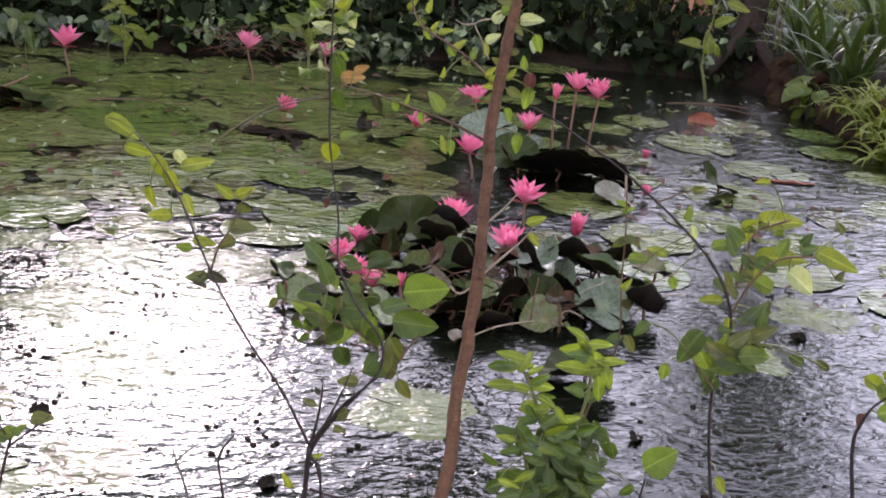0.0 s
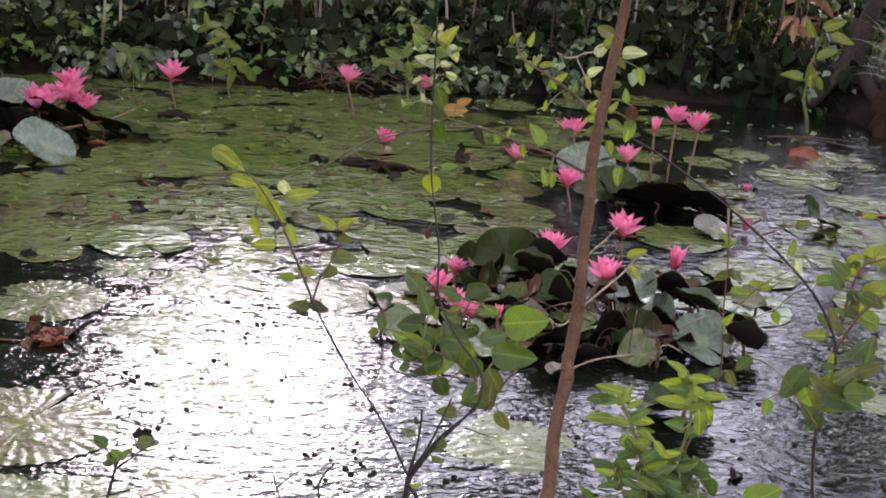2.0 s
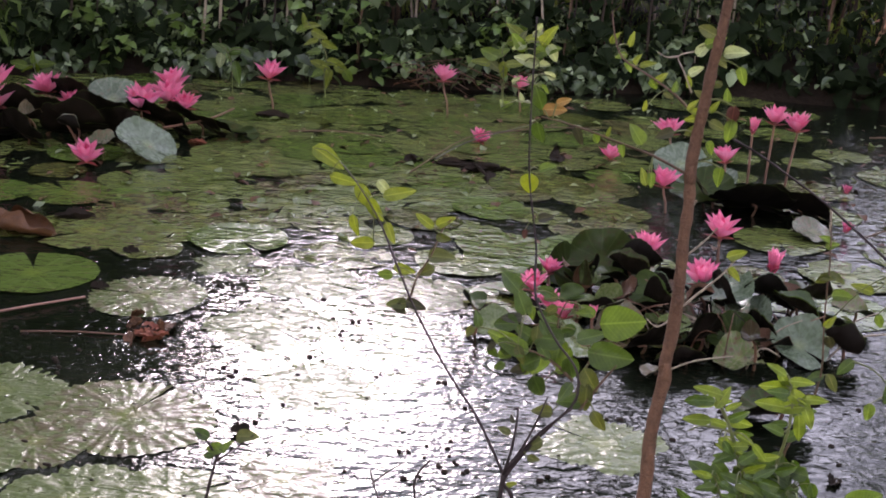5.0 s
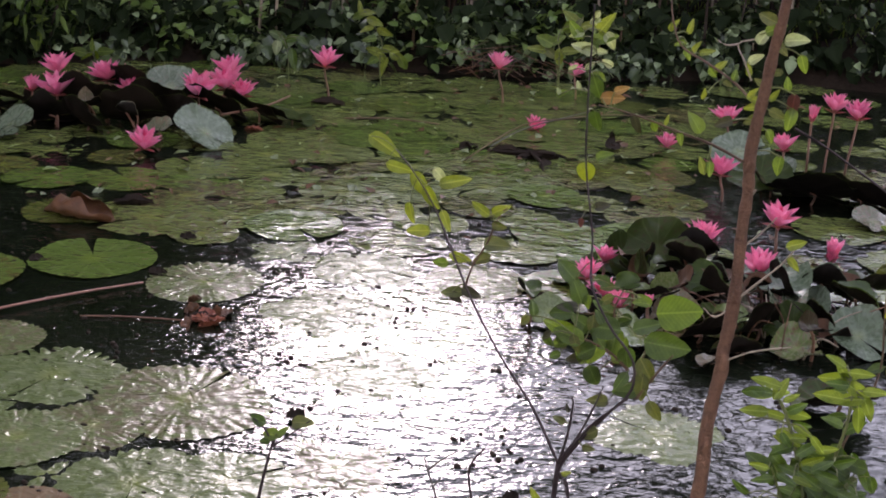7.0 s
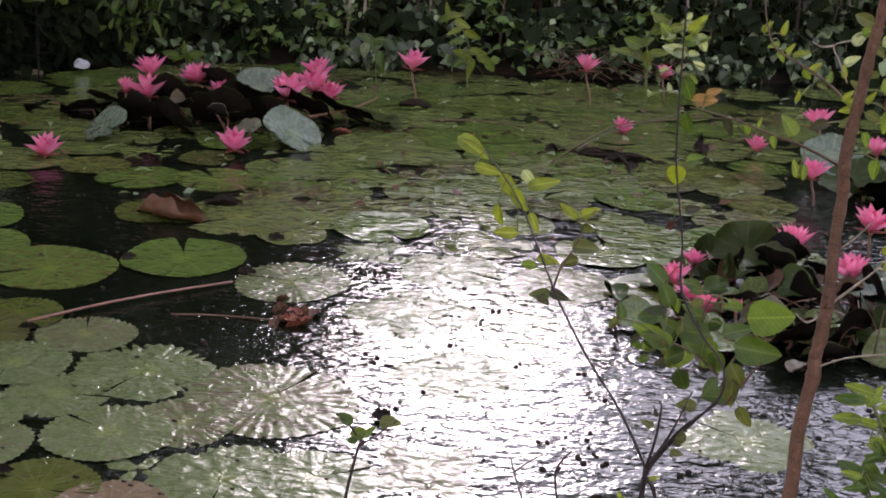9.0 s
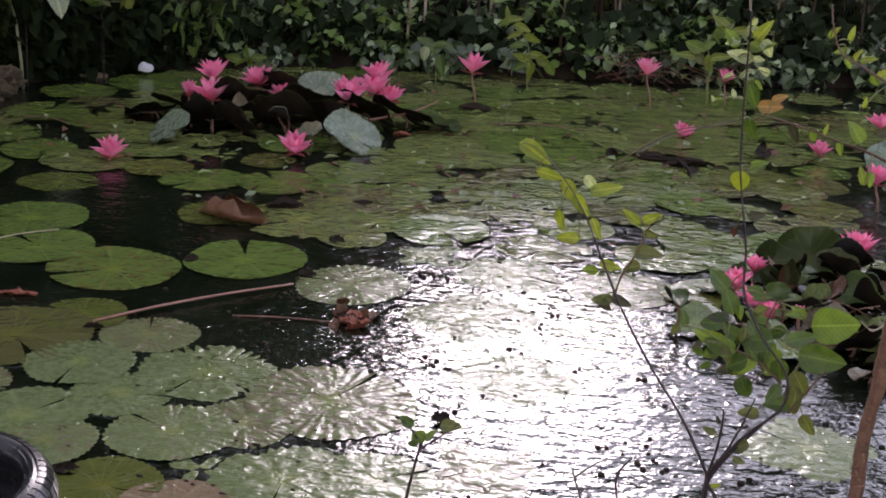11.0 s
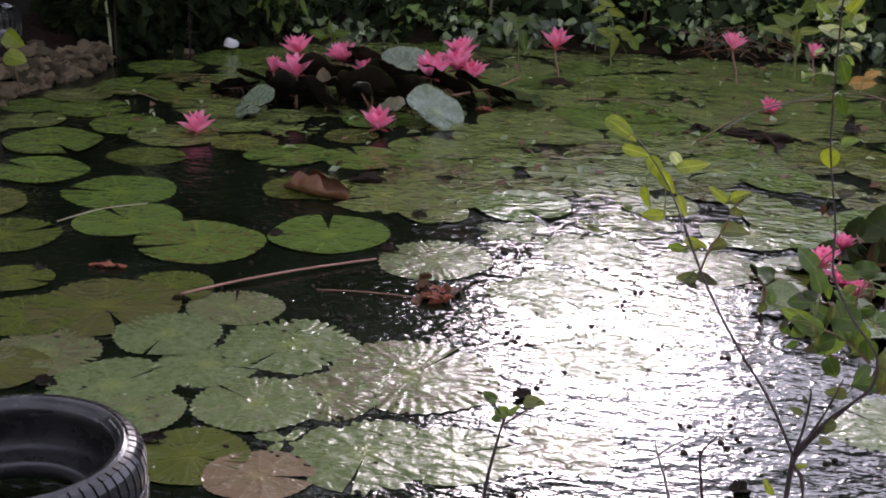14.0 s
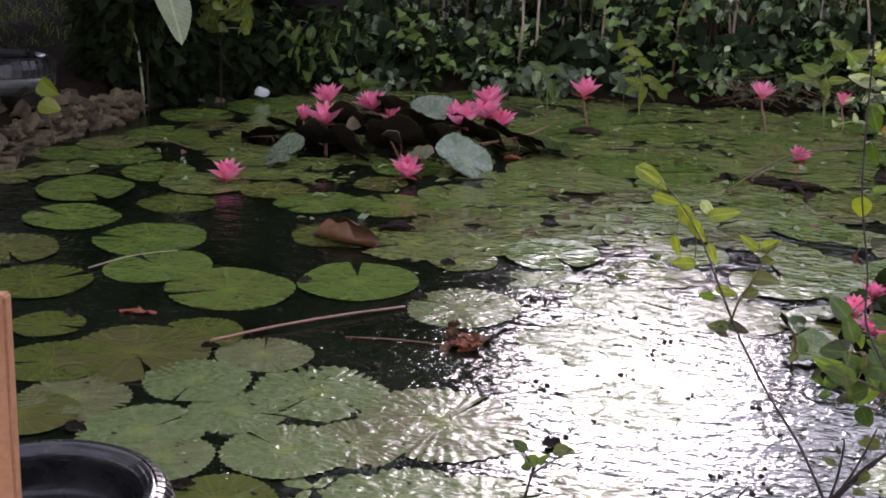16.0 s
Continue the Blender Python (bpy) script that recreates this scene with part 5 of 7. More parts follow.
# the big-leaved plant on a tall pale stalk
taro = thing("elephant_ear_plant", (-5.02, 6.24, 0.0), "tall pale-stalked plant with big drooping grey-green leaves", "plant")
tube_part("stalk", [(-5.04, 6.26, -0.05), (-5.045, 6.26, 0.15), (-5.06, 6.26, 0.32), (-5.075, 6.26, 0.42), (-5.11, 6.25, 0.52)], 0.009, 0.006, PALESTALK, taro, "pale green stalk", 10)
tube_part("stalk", [(-5.06, 6.32, -0.05), (-5.04, 6.32, 0.5), (-4.95, 6.28, 0.82), (-4.85, 6.26, 0.74)], 0.006, 0.004, DARKTWIG, taro, "dark bent stalk", 8)
big_v, big_f = blade_shape(1, 0.72, 0.10, 0.15, 9, 0.9, 0.75, 0.2)
for x, y, z, l, yaw, droop, mt in [(-4.85, 6.26, 0.74, 0.33, -14, 58, LEAF_PALE), (-5.12, 6.24, 0.52, 0.23, -100, 78, LEAF_OLIVE), (-5.15, 6.35, 0.82, 0.34, 120, 40, BLADE)]:
    part("leaf", mesh_of("leaf", big_v, big_f, mt), taro, "", pose(x + 5.02, y - 6.24, z, 0, droop, yaw) @ Matrix.Scale(l, 4))
# a yellowing plant on the stone wall
yellow = thing("wall_plant", (-4.62, 5.08, 0.16), "yellowing leafy plant growing from the stone wall", "plant")
tube_part("stem", [(-4.62, 5.08, 0.08), (-4.64, 5.06, 0.24), (-4.67, 5.04, 0.38)], 0.004, 0.002, TWIG, yellow)
for x, z, l, a in [(-4.61, 0.37, 0.11, -38), (-4.60, 0.28, 0.12, -8), (-4.66, 0.27, 0.09, 195)]:
    leaf(yellow, (x, 5.04, z), l, a, LEAF_OLIVEBIG)


# ---------------------------------------------------------------- trees round the pond
SMALL_LEAF = ([(0, 0, 0), (0.3, 0.24, 0.05), (0.7, 0.2, 0.0), (1, 0, -0.15), (0.7, -0.2, 0.0), (0.3, -0.24, 0.05)], [(0, 1, 2, 3), (0, 3, 4, 5)])


def tall_shrub(x, y, height, radius, low, leaves, size, seed, label, material=None):
    """A many-stemmed shrub whose leafy crown starts above its bare feet."""
    rng = random.Random(seed)
    root = thing("tall_shrub", (x, y, ground_height(x, y)), label, "shrub", "tall shrubs on the far bank")
    for k in range(9):
        a, s = rng.uniform(0, 6.28), rng.uniform(0.25, 0.9) * radius
        v, f = tube([(0.4 * s * math.cos(a), 0.4 * s * math.sin(a), -0.05), (0.7 * s * math.cos(a), 0.7 * s * math.sin(a), height * 0.4), (s * math.cos(a + 0.3), s * math.sin(a + 0.3), height * 0.85)], rng.uniform(0.008, 0.017), 0.004, 7, 4, 0.2, rng)
        part("stem", mesh_of("stem", v, f, (TREEBARK, TWIG)[k % 2]), root)
    base_v, verts, faces = np.array(SMALL_LEAF[0]), [], []
    mid, half = (height + low) / 2, (height - low) / 2
    k = 0
    while k < leaves:
        q = Vector((rng.uniform(-1, 1), rng.uniform(-1, 1), rng.uniform(-1, 1)))
        lump = 0.85 + 0.4 * noise.noise(q * 2.2 + Vector((seed, 0, 0)))
        if q.length > lump:
            continue
        m = np.array(pose(q.x * radius, q.y * radius, mid + q.z * half, rng.gauss(0, 40), rng.uniform(-20, 80), rng.uniform(0, 360)) @ Matrix.Scale(size * rng.uniform(0.7, 1.3), 4))
        faces += [tuple(6 * k + i for i in p) for p in SMALL_LEAF[1]]
        verts.append(base_v @ m[:3, :3].T + m[:3, 3])
        k += 1
    part("crown", mesh_of("crown", np.concatenate(verts).tolist(), faces, material or CROWN), root)
    return root


def tree(x, y, height, crown_r, crown_low, trunk_r, leaves, seed, label, size=0.16, lean=0.0):
    rng = random.Random(seed)
    z0 = ground_height(x, y)
    root = thing("tree", (x, y, z0), label, "tree")
    fork = Vector((lean * 0.5, 0, max(0.8, height * 0.35)))
    v, f = tube([(0, 0, -0.2), (0.05, 0, fork.z * 0.3), tuple(fork), (lean, 0, height * 0.8)], trunk_r, trunk_r * 0.3, 12, 6, 0.15, rng)
    part("trunk", mesh_of("trunk", v, f, TREEBARK), root)
    hubs = []
    for k in range(9):
        a, t = k * 2.4 + rng.uniform(-0.4, 0.4), rng.uniform(0.35, 1.0)
        zc = crown_low + (height - crown_low) * rng.uniform(0.08, 0.92)
        e = math.sqrt(max(0.15, 1 - ((zc - (crown_low + height) / 2) / ((height - crown_low) / 2 + 0.3)) ** 2))
        tip = Vector((lean + crown_r * t * e * math.cos(a), crown_r * t * e * math.sin(a), zc))
        st = fork * rng.uniform(0.7, 1.0) if tip.z > fork.z else fork * min(1.0, tip.z / fork.z * 0.8)
        v, f = tube([tuple(st), tuple(st.lerp(tip, 0.5) + Vector((0, 0, 0.1 * height * 0.3))), tuple(tip)], trunk_r * 0.4, trunk_r * 0.08, 7, 5)
        part("limb", mesh_of("limb", v, f, TREEBARK), root)
        hubs += [tip, st.lerp(tip, 0.6)]
    base_v, verts, faces = np.array(SMALL_LEAF[0]), [], []
    for k in range(leaves * 2):
        h = hubs[k % len(hubs)]
        sp = crown_r * 0.34
        p = h + Vector((rng.gauss(0, sp), rng.gauss(0, sp), rng.gauss(0, sp * 0.7)))
        p.z = max(p.z, 0.15)
        m = np.array(pose(*p, rng.gauss(0, 40), rng.uniform(-20, 80), rng.uniform(0, 360)) @ Matrix.Scale(size * rng.uniform(0.7, 1.3), 4))
        faces += [tuple(6 * k + i for i in q) for q in SMALL_LEAF[1]]
        verts.append(base_v @ m[:3, :3].T + m[:3, 3])
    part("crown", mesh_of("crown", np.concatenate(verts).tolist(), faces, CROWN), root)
    return root


SHADE = "tall shrub on bare thin stems, crown added to shade the pond"
# unseen crowns, added to keep the sun off the far water
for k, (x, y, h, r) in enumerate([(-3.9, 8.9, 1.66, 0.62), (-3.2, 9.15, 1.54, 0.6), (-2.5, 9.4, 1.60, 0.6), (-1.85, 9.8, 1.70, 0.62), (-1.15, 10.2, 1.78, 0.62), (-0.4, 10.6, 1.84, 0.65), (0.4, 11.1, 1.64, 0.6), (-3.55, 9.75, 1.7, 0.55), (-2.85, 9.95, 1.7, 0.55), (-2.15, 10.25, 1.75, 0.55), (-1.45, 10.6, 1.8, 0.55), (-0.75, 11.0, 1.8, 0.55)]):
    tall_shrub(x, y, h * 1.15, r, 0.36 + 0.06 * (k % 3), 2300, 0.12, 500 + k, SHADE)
# added to stop sun that slips in beneath the tall crowns
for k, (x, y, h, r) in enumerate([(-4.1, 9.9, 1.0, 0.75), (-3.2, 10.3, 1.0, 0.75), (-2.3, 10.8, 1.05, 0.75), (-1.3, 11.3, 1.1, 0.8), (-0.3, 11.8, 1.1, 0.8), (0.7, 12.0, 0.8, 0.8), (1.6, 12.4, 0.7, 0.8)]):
    tall_shrub(x, y, h, r, 0.02, 1900, 0.12, 520 + k, "low dense shrub added behind the far bank to stop low sun", IVY)
# added to fill the black corner; the deep shade is in the leaf colour
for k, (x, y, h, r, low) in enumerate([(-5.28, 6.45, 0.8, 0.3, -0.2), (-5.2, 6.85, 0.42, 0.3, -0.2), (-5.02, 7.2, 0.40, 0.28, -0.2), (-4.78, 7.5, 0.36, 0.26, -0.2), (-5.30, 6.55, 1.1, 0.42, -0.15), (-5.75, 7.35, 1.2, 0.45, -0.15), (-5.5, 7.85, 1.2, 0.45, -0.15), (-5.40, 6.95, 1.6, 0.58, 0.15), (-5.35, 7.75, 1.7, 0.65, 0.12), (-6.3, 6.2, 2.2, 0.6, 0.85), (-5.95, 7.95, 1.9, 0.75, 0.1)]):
    tall_shrub(x, y, h, r, low, 3600, 0.13, 540 + k, "dense shrub added to fill the pond corner, shade put into its colour", SHADELEAF)
# out of view, added to darken the corner and the left water
tree(-8.6, 9.8, 6.5, 1.9, 1.5, 0.16, 2800, 71, "unseen broad tree added to darken the pond corner", 0.26)
tree(-9.0, 4.6, 6.0, 1.9, 1.4, 0.16, 2800, 72, "unseen broad tree added to darken the pond corner", 0.26)
# never in view; added so that the near water mirrors less high sky
for k, (deg, far_, low_) in enumerate([(-37, 23, 15.0), (-27, 25, 17.0), (-3, 24, 15.6)]):
    tree(far_ * math.sin(radians(deg)), far_ * math.cos(radians(deg)), 25.0, 4.2, low_, 0.4, 2800, 80 + k, "unseen very tall tree added to keep high sky out of the water", 0.6)
DARK_TREE = "dense dark garden tree shading the pond corner"
tree(-5.75, 9.1, 2.8, 0.9, 1.0, 0.12, 1500, 1, DARK_TREE, 0.2)
tree(-6.1, 8.1, 2.9, 1.2, 1.2, 0.14, 2200, 22, DARK_TREE, 0.2)
# the next two crowns are unseen, added to shade the stones and corner
tree(-6.3, 4.9, 2.5, 1.0, 1.3, 0.1, 3600, 31, DARK_TREE, 0.2, 0.9)
tree(-5.9, 8.4, 2.5, 1.0, 1.3, 0.1, 1600, 32, DARK_TREE, 0.2, 0.8)
tree(-11.0, 14.5, 5.2, 2.4, 1.2, 0.25, 3000, 4, DARK_TREE, 0.28)
tree(-8.5, 16.5, 6.0, 2.2, 1.5, 0.25, 2600, 5, DARK_TREE, 0.28)
bank_tree = tree(1.40, 10.1, 4.2, 0.9, 2.2, 0.085, 700, 9, "dark-trunked leaning tree at the water's edge", 0.15, 0.5)
for dx, dy in ((-0.42, -0.12), (-0.30, -0.30), (0.22, -0.35)):
    v, f = tube([(dx, dy, -0.12), (0.55 * dx, 0.55 * dy, 0.02), (0.15 * dx, 0.15 * dy, 0.16), (0.01, 0, 0.48)], 0.045, 0.06, 10, 5, 0.2, tube_rng)
    part("root", mesh_of("root", v, f, TREEBARK), bank_tree)
for k in range(15):
    far_rng = random.Random(200 + k)
    a = radians(-75 + 10.5 * k)
    d = far_rng.uniform(32, 40)
    tree(d * math.sin(a), d * math.cos(a), far_rng.uniform(7.0, 8.6), 3.6, 0.6, 0.3, 1500, 300 + k, "distant broad leafy tree closing the garden", 0.55)
# unseen trees added behind the viewpoint to block sky light on facing surfaces
for k, (x, y, h) in enumerate([(-9.0, -4.0, 10.0), (-5.0, -7.5, 11.5), (0.0, -8.5, 11.5), (5.0, -7.5, 11.5), (9.0, -3.5, 10.0), (-10.0, 1.0, 8.0), (10.0, 2.0, 7.0), (9.0, 7.0, 7.0)]):
    tree(x, y, h, 3.1, 1.2, 0.22, 3600, 60 + k, "unseen tree added on the near side to cut the sky light", 0.3)

# lawn behind the banks
lawn_rng = random.Random(88)
poses = []
tuft = [blade_shape(1, 0.07, 0.2, 0.3, 3)]
while len(poses) < 20000:
    left_side = lawn_rng.random() < 0.45
    x, y = (lawn_rng.uniform(-10.5, -5.9), lawn_rng.uniform(4.5, 12)) if left_side else (lawn_rng.uniform(-5.2, 5.0), lawn_rng.uniform(9.6, 14.5))
    if shore_distance(x, y) < 0.35:
        continue
    poses.append(pose(x, y, ground_height(x, y), 0, -lawn_rng.uniform(35, 85), lawn_rng.uniform(0, 360)) @ Matrix.Scale(lawn_rng.uniform(0.04, 0.10) if left_side else lawn_rng.uniform(0.08, 0.2), 4))
scatter("lawn", tuft, poses, GRASS, "uneven green grass behind the pond banks", "grass")


# ---------------------------------------------------------------- single plants along the far bank
bank_plant = thing("waterside_plant", (-4.25, 7.45, 0.0), "light green broad-leaved seedling at the far waterline", "plant")
tube_part("stem", [(-4.252, 7.450, -0.05), (-4.253, 7.450, 0.050), (-4.271, 7.450, 0.092)], 0.0050, 0.0025, GREENTWIG, bank_plant)
for x, y, z, l, a, mt in [(-4.37, 7.45, 0.09, 0.131, 170, LEAF_MID), (-4.23, 7.45, 0.06, 0.123, -80, LEAF_BUSHLIGHT), (-4.18, 7.45, 0.11, 0.123, 10, LEAF_MID), (-4.27, 7.45, 0.14, 0.094, 100, LEAF_MID), (-4.31, 7.45, 0.07, 0.095, 200, LEAF_BUSHLIGHT)]:
    leaf(bank_plant, (x, y, z), l, a, mt)
bank_plant = thing("climbing_plant", (-2.55, 7.98, 0.0), "pale lime climbing shoot lit against the dark bank", "plant")
tube_part("stem", [(-2.552, 7.980, -0.05), (-2.576, 7.980, 0.138), (-2.567, 7.980, 0.262), (-2.631, 7.980, 0.378), (-2.712, 7.980, 0.475)], 0.0050, 0.0025, GREENTWIG, bank_plant)
for x, y, z, l, a, mt in [(-2.72, 7.98, 0.47, 0.098, 100, LEAF_LIME), (-2.67, 7.98, 0.44, 0.111, 20, LEAF_LIME), (-2.74, 7.98, 0.41, 0.098, 190, LEAF_MID), (-2.62, 7.98, 0.39, 0.118, -20, LEAF_LIME), (-2.67, 7.98, 0.34, 0.105, 200, LEAF_LIME), (-2.55, 7.98, 0.33, 0.118, -30, LEAF_LIME), (-2.65, 7.98, 0.28, 0.105, 190, LEAF_MID), (-2.62, 7.98, 0.21, 0.140, 170, LEAF_LIME), (-2.51, 7.98, 0.23, 0.139, 0, LEAF_LIME), (-2.56, 7.98, 0.17, 0.133, -60, LEAF_LIME), (-2.46, 7.98, 0.19, 0.125, -30, LEAF_LIME), (-2.55, 7.98, 0.12, 0.133, -110, LEAF_LIME), (-2.62, 7.98, 0.15, 0.105, 210, LEAF_MID), (-2.42, 7.98, 0.15, 0.104, -60, LEAF_MID)]:
    leaf(bank_plant, (x, y, z), l, a, mt)
bank_plant = thing("climbing_plant", (-3.08, 7.75, 0.0), "bunch of heart-shaped leaves hanging over the water", "plant")
tube_part("stem", [(-3.084, 7.750, -0.05), (-3.096, 7.750, 0.168), (-3.132, 7.750, 0.270), (-3.171, 7.750, 0.294)], 0.0040, 0.0020, GREENTWIG, bank_plant)
for x, y, z, l, a, mt in [(-3.17, 7.75, 0.28, 0.126, 160, LEAF_DARKGREEN), (-3.06, 7.75, 0.27, 0.126, 20, LEAF_BUSH), (-3.17, 7.75, 0.20, 0.113, -100, LEAF_PALE), (-3.06, 7.75, 0.14, 0.154, -75, LEAF_BUSH), (-3.00, 7.75, 0.26, 0.091, -30, LEAF_DARKGREEN), (-3.12, 7.75, 0.24, 0.105, -60, LEAF_BUSH)]:
    leaf(bank_plant, (x, y, z), l, a, mt)
bank_plant = thing("waterside_plant", (-1.48, 8.25, 0.0), "yellow-green leafy plant rising from the far shallows", "plant")
tube_part("stem", [(-1.482, 8.250, -0.05), (-1.500, 8.250, 0.267), (-1.518, 8.250, 0.367), (-1.493, 8.250, 0.437)], 0.0050, 0.0025, GREENTWIG, bank_plant)
tube_part("stem", [(-1.482, 8.250, -0.05), (-1.517, 8.250, 0.214), (-1.608, 8.250, 0.273), (-1.677, 8.250, 0.283)], 0.0030, 0.0015, GREENTWIG, bank_plant)
for x, y, z, l, a, mt in [(-1.64, 8.25, 0.29, 0.150, 175, LEAF_LIME), (-1.55, 8.25, 0.27, 0.122, -30, LEAF_OLIVE), (-1.50, 8.25, 0.25, 0.129, -85, LEAF_LIME), (-1.43, 8.25, 0.30, 0.135, 10, LEAF_LIME), (-1.60, 8.25, 0.35, 0.149, 160, LEAF_MID), (-1.52, 8.25, 0.36, 0.122, 30, LEAF_MID), (-1.44, 8.25, 0.50, 0.167, 140, LEAF_LIME), (-1.32, 8.25, 0.47, 0.133, 15, LEAF_LIME), (-1.46, 8.25, 0.44, 0.134, 200, LEAF_MID), (-1.40, 8.25, 0.47, 0.100, 60, LEAF_OLIVE)]:
    leaf(bank_plant, (x, y, z), l, a, mt)
bank_plant = thing("variegated_shrub", (-4.84, 6.75, 0.0), "yellow-green variegated shrub at the edge of deep shade", "shrub")
tube_part("stem", [(-4.842, 6.750, -0.05), (-4.842, 6.750, 0.358), (-4.932, 6.750, 0.691)], 0.003, 0.0015, DARKTWIG, bank_plant)
tube_part("stem", [(-4.842, 6.750, -0.05), (-4.842, 6.750, 0.358), (-4.744, 6.750, 0.691)], 0.003, 0.0015, DARKTWIG, bank_plant)
bush_rng = random.Random(4)
for k in range(44):
    leaf(bank_plant, (bush_rng.uniform(-5.00, -4.66), 6.75 + bush_rng.gauss(0, 0.06), bush_rng.uniform(0.45, 0.69)), bush_rng.uniform(0.077, 0.143), bush_rng.uniform(0, 360), (LEAF_LIME, LEAF_LIME, LEAF_OLIVE, LEAF_MID)[k % 4])
bank_plant = thing("garden_shrub", (-4.76, 7.30, 0.0), "dark green shrub with narrow leaves on the far bank", "shrub")
tube_part("stem", [(-4.761, 7.300, -0.05), (-4.761, 7.300, 0.108), (-4.892, 7.300, 0.474)], 0.003, 0.0015, DARKTWIG, bank_plant)
tube_part("stem", [(-4.761, 7.300, -0.05), (-4.761, 7.300, 0.108), (-4.647, 7.300, 0.474)], 0.003, 0.0015, DARKTWIG, bank_plant)
bush_rng = random.Random(6)
for k in range(60):
    leaf(bank_plant, (bush_rng.uniform(-4.98, -4.54), 7.30 + bush_rng.gauss(0, 0.06), bush_rng.uniform(0.14, 0.47)), bush_rng.uniform(0.070, 0.130), bush_rng.uniform(0, 360), (LEAF_DARKGREEN, LEAF_BUSH, LEAF_MID)[k % 3])
pale_tree = thing("tree", (-7.93, 8.6, 0.0), "smooth pale grey tree behind the pond corner", "tree")
tube_part("trunk", [(-7.93, 8.6, 0.0), (-7.93, 8.6, 0.25), (-7.92, 8.6, 0.6), (-7.87, 8.62, 2.6)], 0.10, 0.075, PALEBARK, pale_tree)


# ---------------------------------------------------------------- saplings on the near bank
sapling_a = thing("sapling", (-0.117, 2.230, 0.060), "slender brown-barked sapling on the near bank", "sapling")
tube_part("stem", [(-0.150, 2.230, 0.060), (-0.128, 2.230, 0.28), (-0.102, 2.230, 0.42), (-0.088, 2.230, 0.503), (-0.080, 2.230, 0.560), (-0.079, 2.230, 0.608), (-0.081, 2.230, 0.667), (-0.077, 2.230, 0.726), (-0.071, 2.230, 0.775), (-0.073, 2.230, 0.800), (-0.069, 2.230, 0.840), (-0.067, 2.230, 0.896), (-0.068, 2.230, 0.950), (-0.070, 2.230, 1.004), (-0.069, 2.230, 1.056), (-0.073, 2.230, 1.108), (-0.070, 2.230, 1.159), (-0.065, 2.230, 1.210), (-0.061, 2.230, 1.260), (-0.055, 2.230, 1.309), (-0.045, 2.230, 1.428)], 0.0118, 0.0075, BARK, sapling_a, "", 12)
for at_ in ((-0.070, 2.222, 0.790), (-0.066, 2.224, 0.900), (-0.071, 2.224, 1.100), (-0.078, 2.222, 0.650)):
    knot_v, knot_f = tube([Vector(at_) - sapling_a.location + Vector((0, 0, -0.011)), Vector(at_) - sapling_a.location + Vector((0.001, -0.003, 0)), Vector(at_) - sapling_a.location + Vector((0, 0, 0.012))], 0.0065, 0.0045, 8, 3, 0.3, tube_rng)
    part("knot", mesh_of("knot", knot_v, knot_f, BARK), sapling_a)
tube_part("branch", [(-0.079, 2.230, 1.099), (-0.128, 2.201, 1.126), (-0.177, 2.173, 1.145), (-0.215, 2.144, 1.162), (-0.252, 2.116, 1.176), (-0.279, 2.087, 1.186)], 0.0024, 0.0010, TWIG, sapling_a)
tube_part("branch", [(-0.069, 2.230, 1.178), (-0.108, 2.249, 1.209), (-0.154, 2.268, 1.232), (-0.196, 2.287, 1.250), (-0.214, 2.306, 1.283), (-0.223, 2.325, 1.314)], 0.0022, 0.0010, TWIG, sapling_a)
tube_part("twig", [(-0.086, 2.230, 1.219), (-0.100, 2.230, 1.247), (-0.111, 2.230, 1.269), (-0.090, 2.230, 1.278)], 0.0014, 0.0009, PALETWIG, sapling_a)
tube_part("twig", [(-0.111, 2.230, 1.269), (-0.127, 2.230, 1.266), (-0.141, 2.230, 1.272)], 0.0012, 0.0008, PALETWIG, sapling_a)
tube_part("twig", [(-0.068, 2.226, 0.789), (-0.029, 2.230, 0.810), (0.026, 2.230, 0.827)], 0.0015, 0.0008, PALETWIG, sapling_a)
tube_part("twig", [(-0.067, 2.230, 0.878), (-0.091, 2.230, 0.856), (-0.110, 2.230, 0.867)], 0.0018, 0.0010, PALETWIG, sapling_a)
tube_part("twig", [(-0.065, 2.230, 0.887), (-0.033, 2.230, 0.923), (-0.006, 2.230, 0.954), (0.012, 2.230, 0.983)], 0.0022, 0.0010, PALETWIG, sapling_a)
tube_part("twig", [(-0.063, 2.230, 1.053), (-0.058, 2.230, 1.061), (-0.065, 2.230, 1.048)], 0.0022, 0.0012, PALETWIG, sapling_a)
tube_part("twig", [(-0.063, 2.230, 0.974), (-0.041, 2.230, 0.998), (-0.023, 2.230, 1.023)], 0.0018, 0.0010, PALETWIG, sapling_a)
leaf(sapling_a, (-0.264, 2.107, 1.194), 0.037, 5, LEAF_ORANGE)
leaf(sapling_a, (-0.253, 2.107, 1.207), 0.024, 25, LEAF_ORANGE)
leaf(sapling_a, (-0.233, 2.154, 1.151), 0.033, -70, LEAF_DARK)
leaf(sapling_a, (-0.075, 2.230, 1.192), 0.033, 170, LEAF_LIME)
leaf(sapling_a, (-0.078, 2.230, 1.182), 0.035, 200, LEAF_LIME)
leaf(sapling_a, (-0.051, 2.230, 1.202), 0.024, 60, LEAF_LIME)
leaf(sapling_a, (-0.035, 2.230, 1.220), 0.023, 100, LEAF_MID)
leaf(sapling_a, (-0.024, 2.230, 1.190), 0.040, -95, LEAF_RED)
leaf(sapling_a, (-0.025, 2.230, 1.169), 0.038, -95, LEAF_MID)
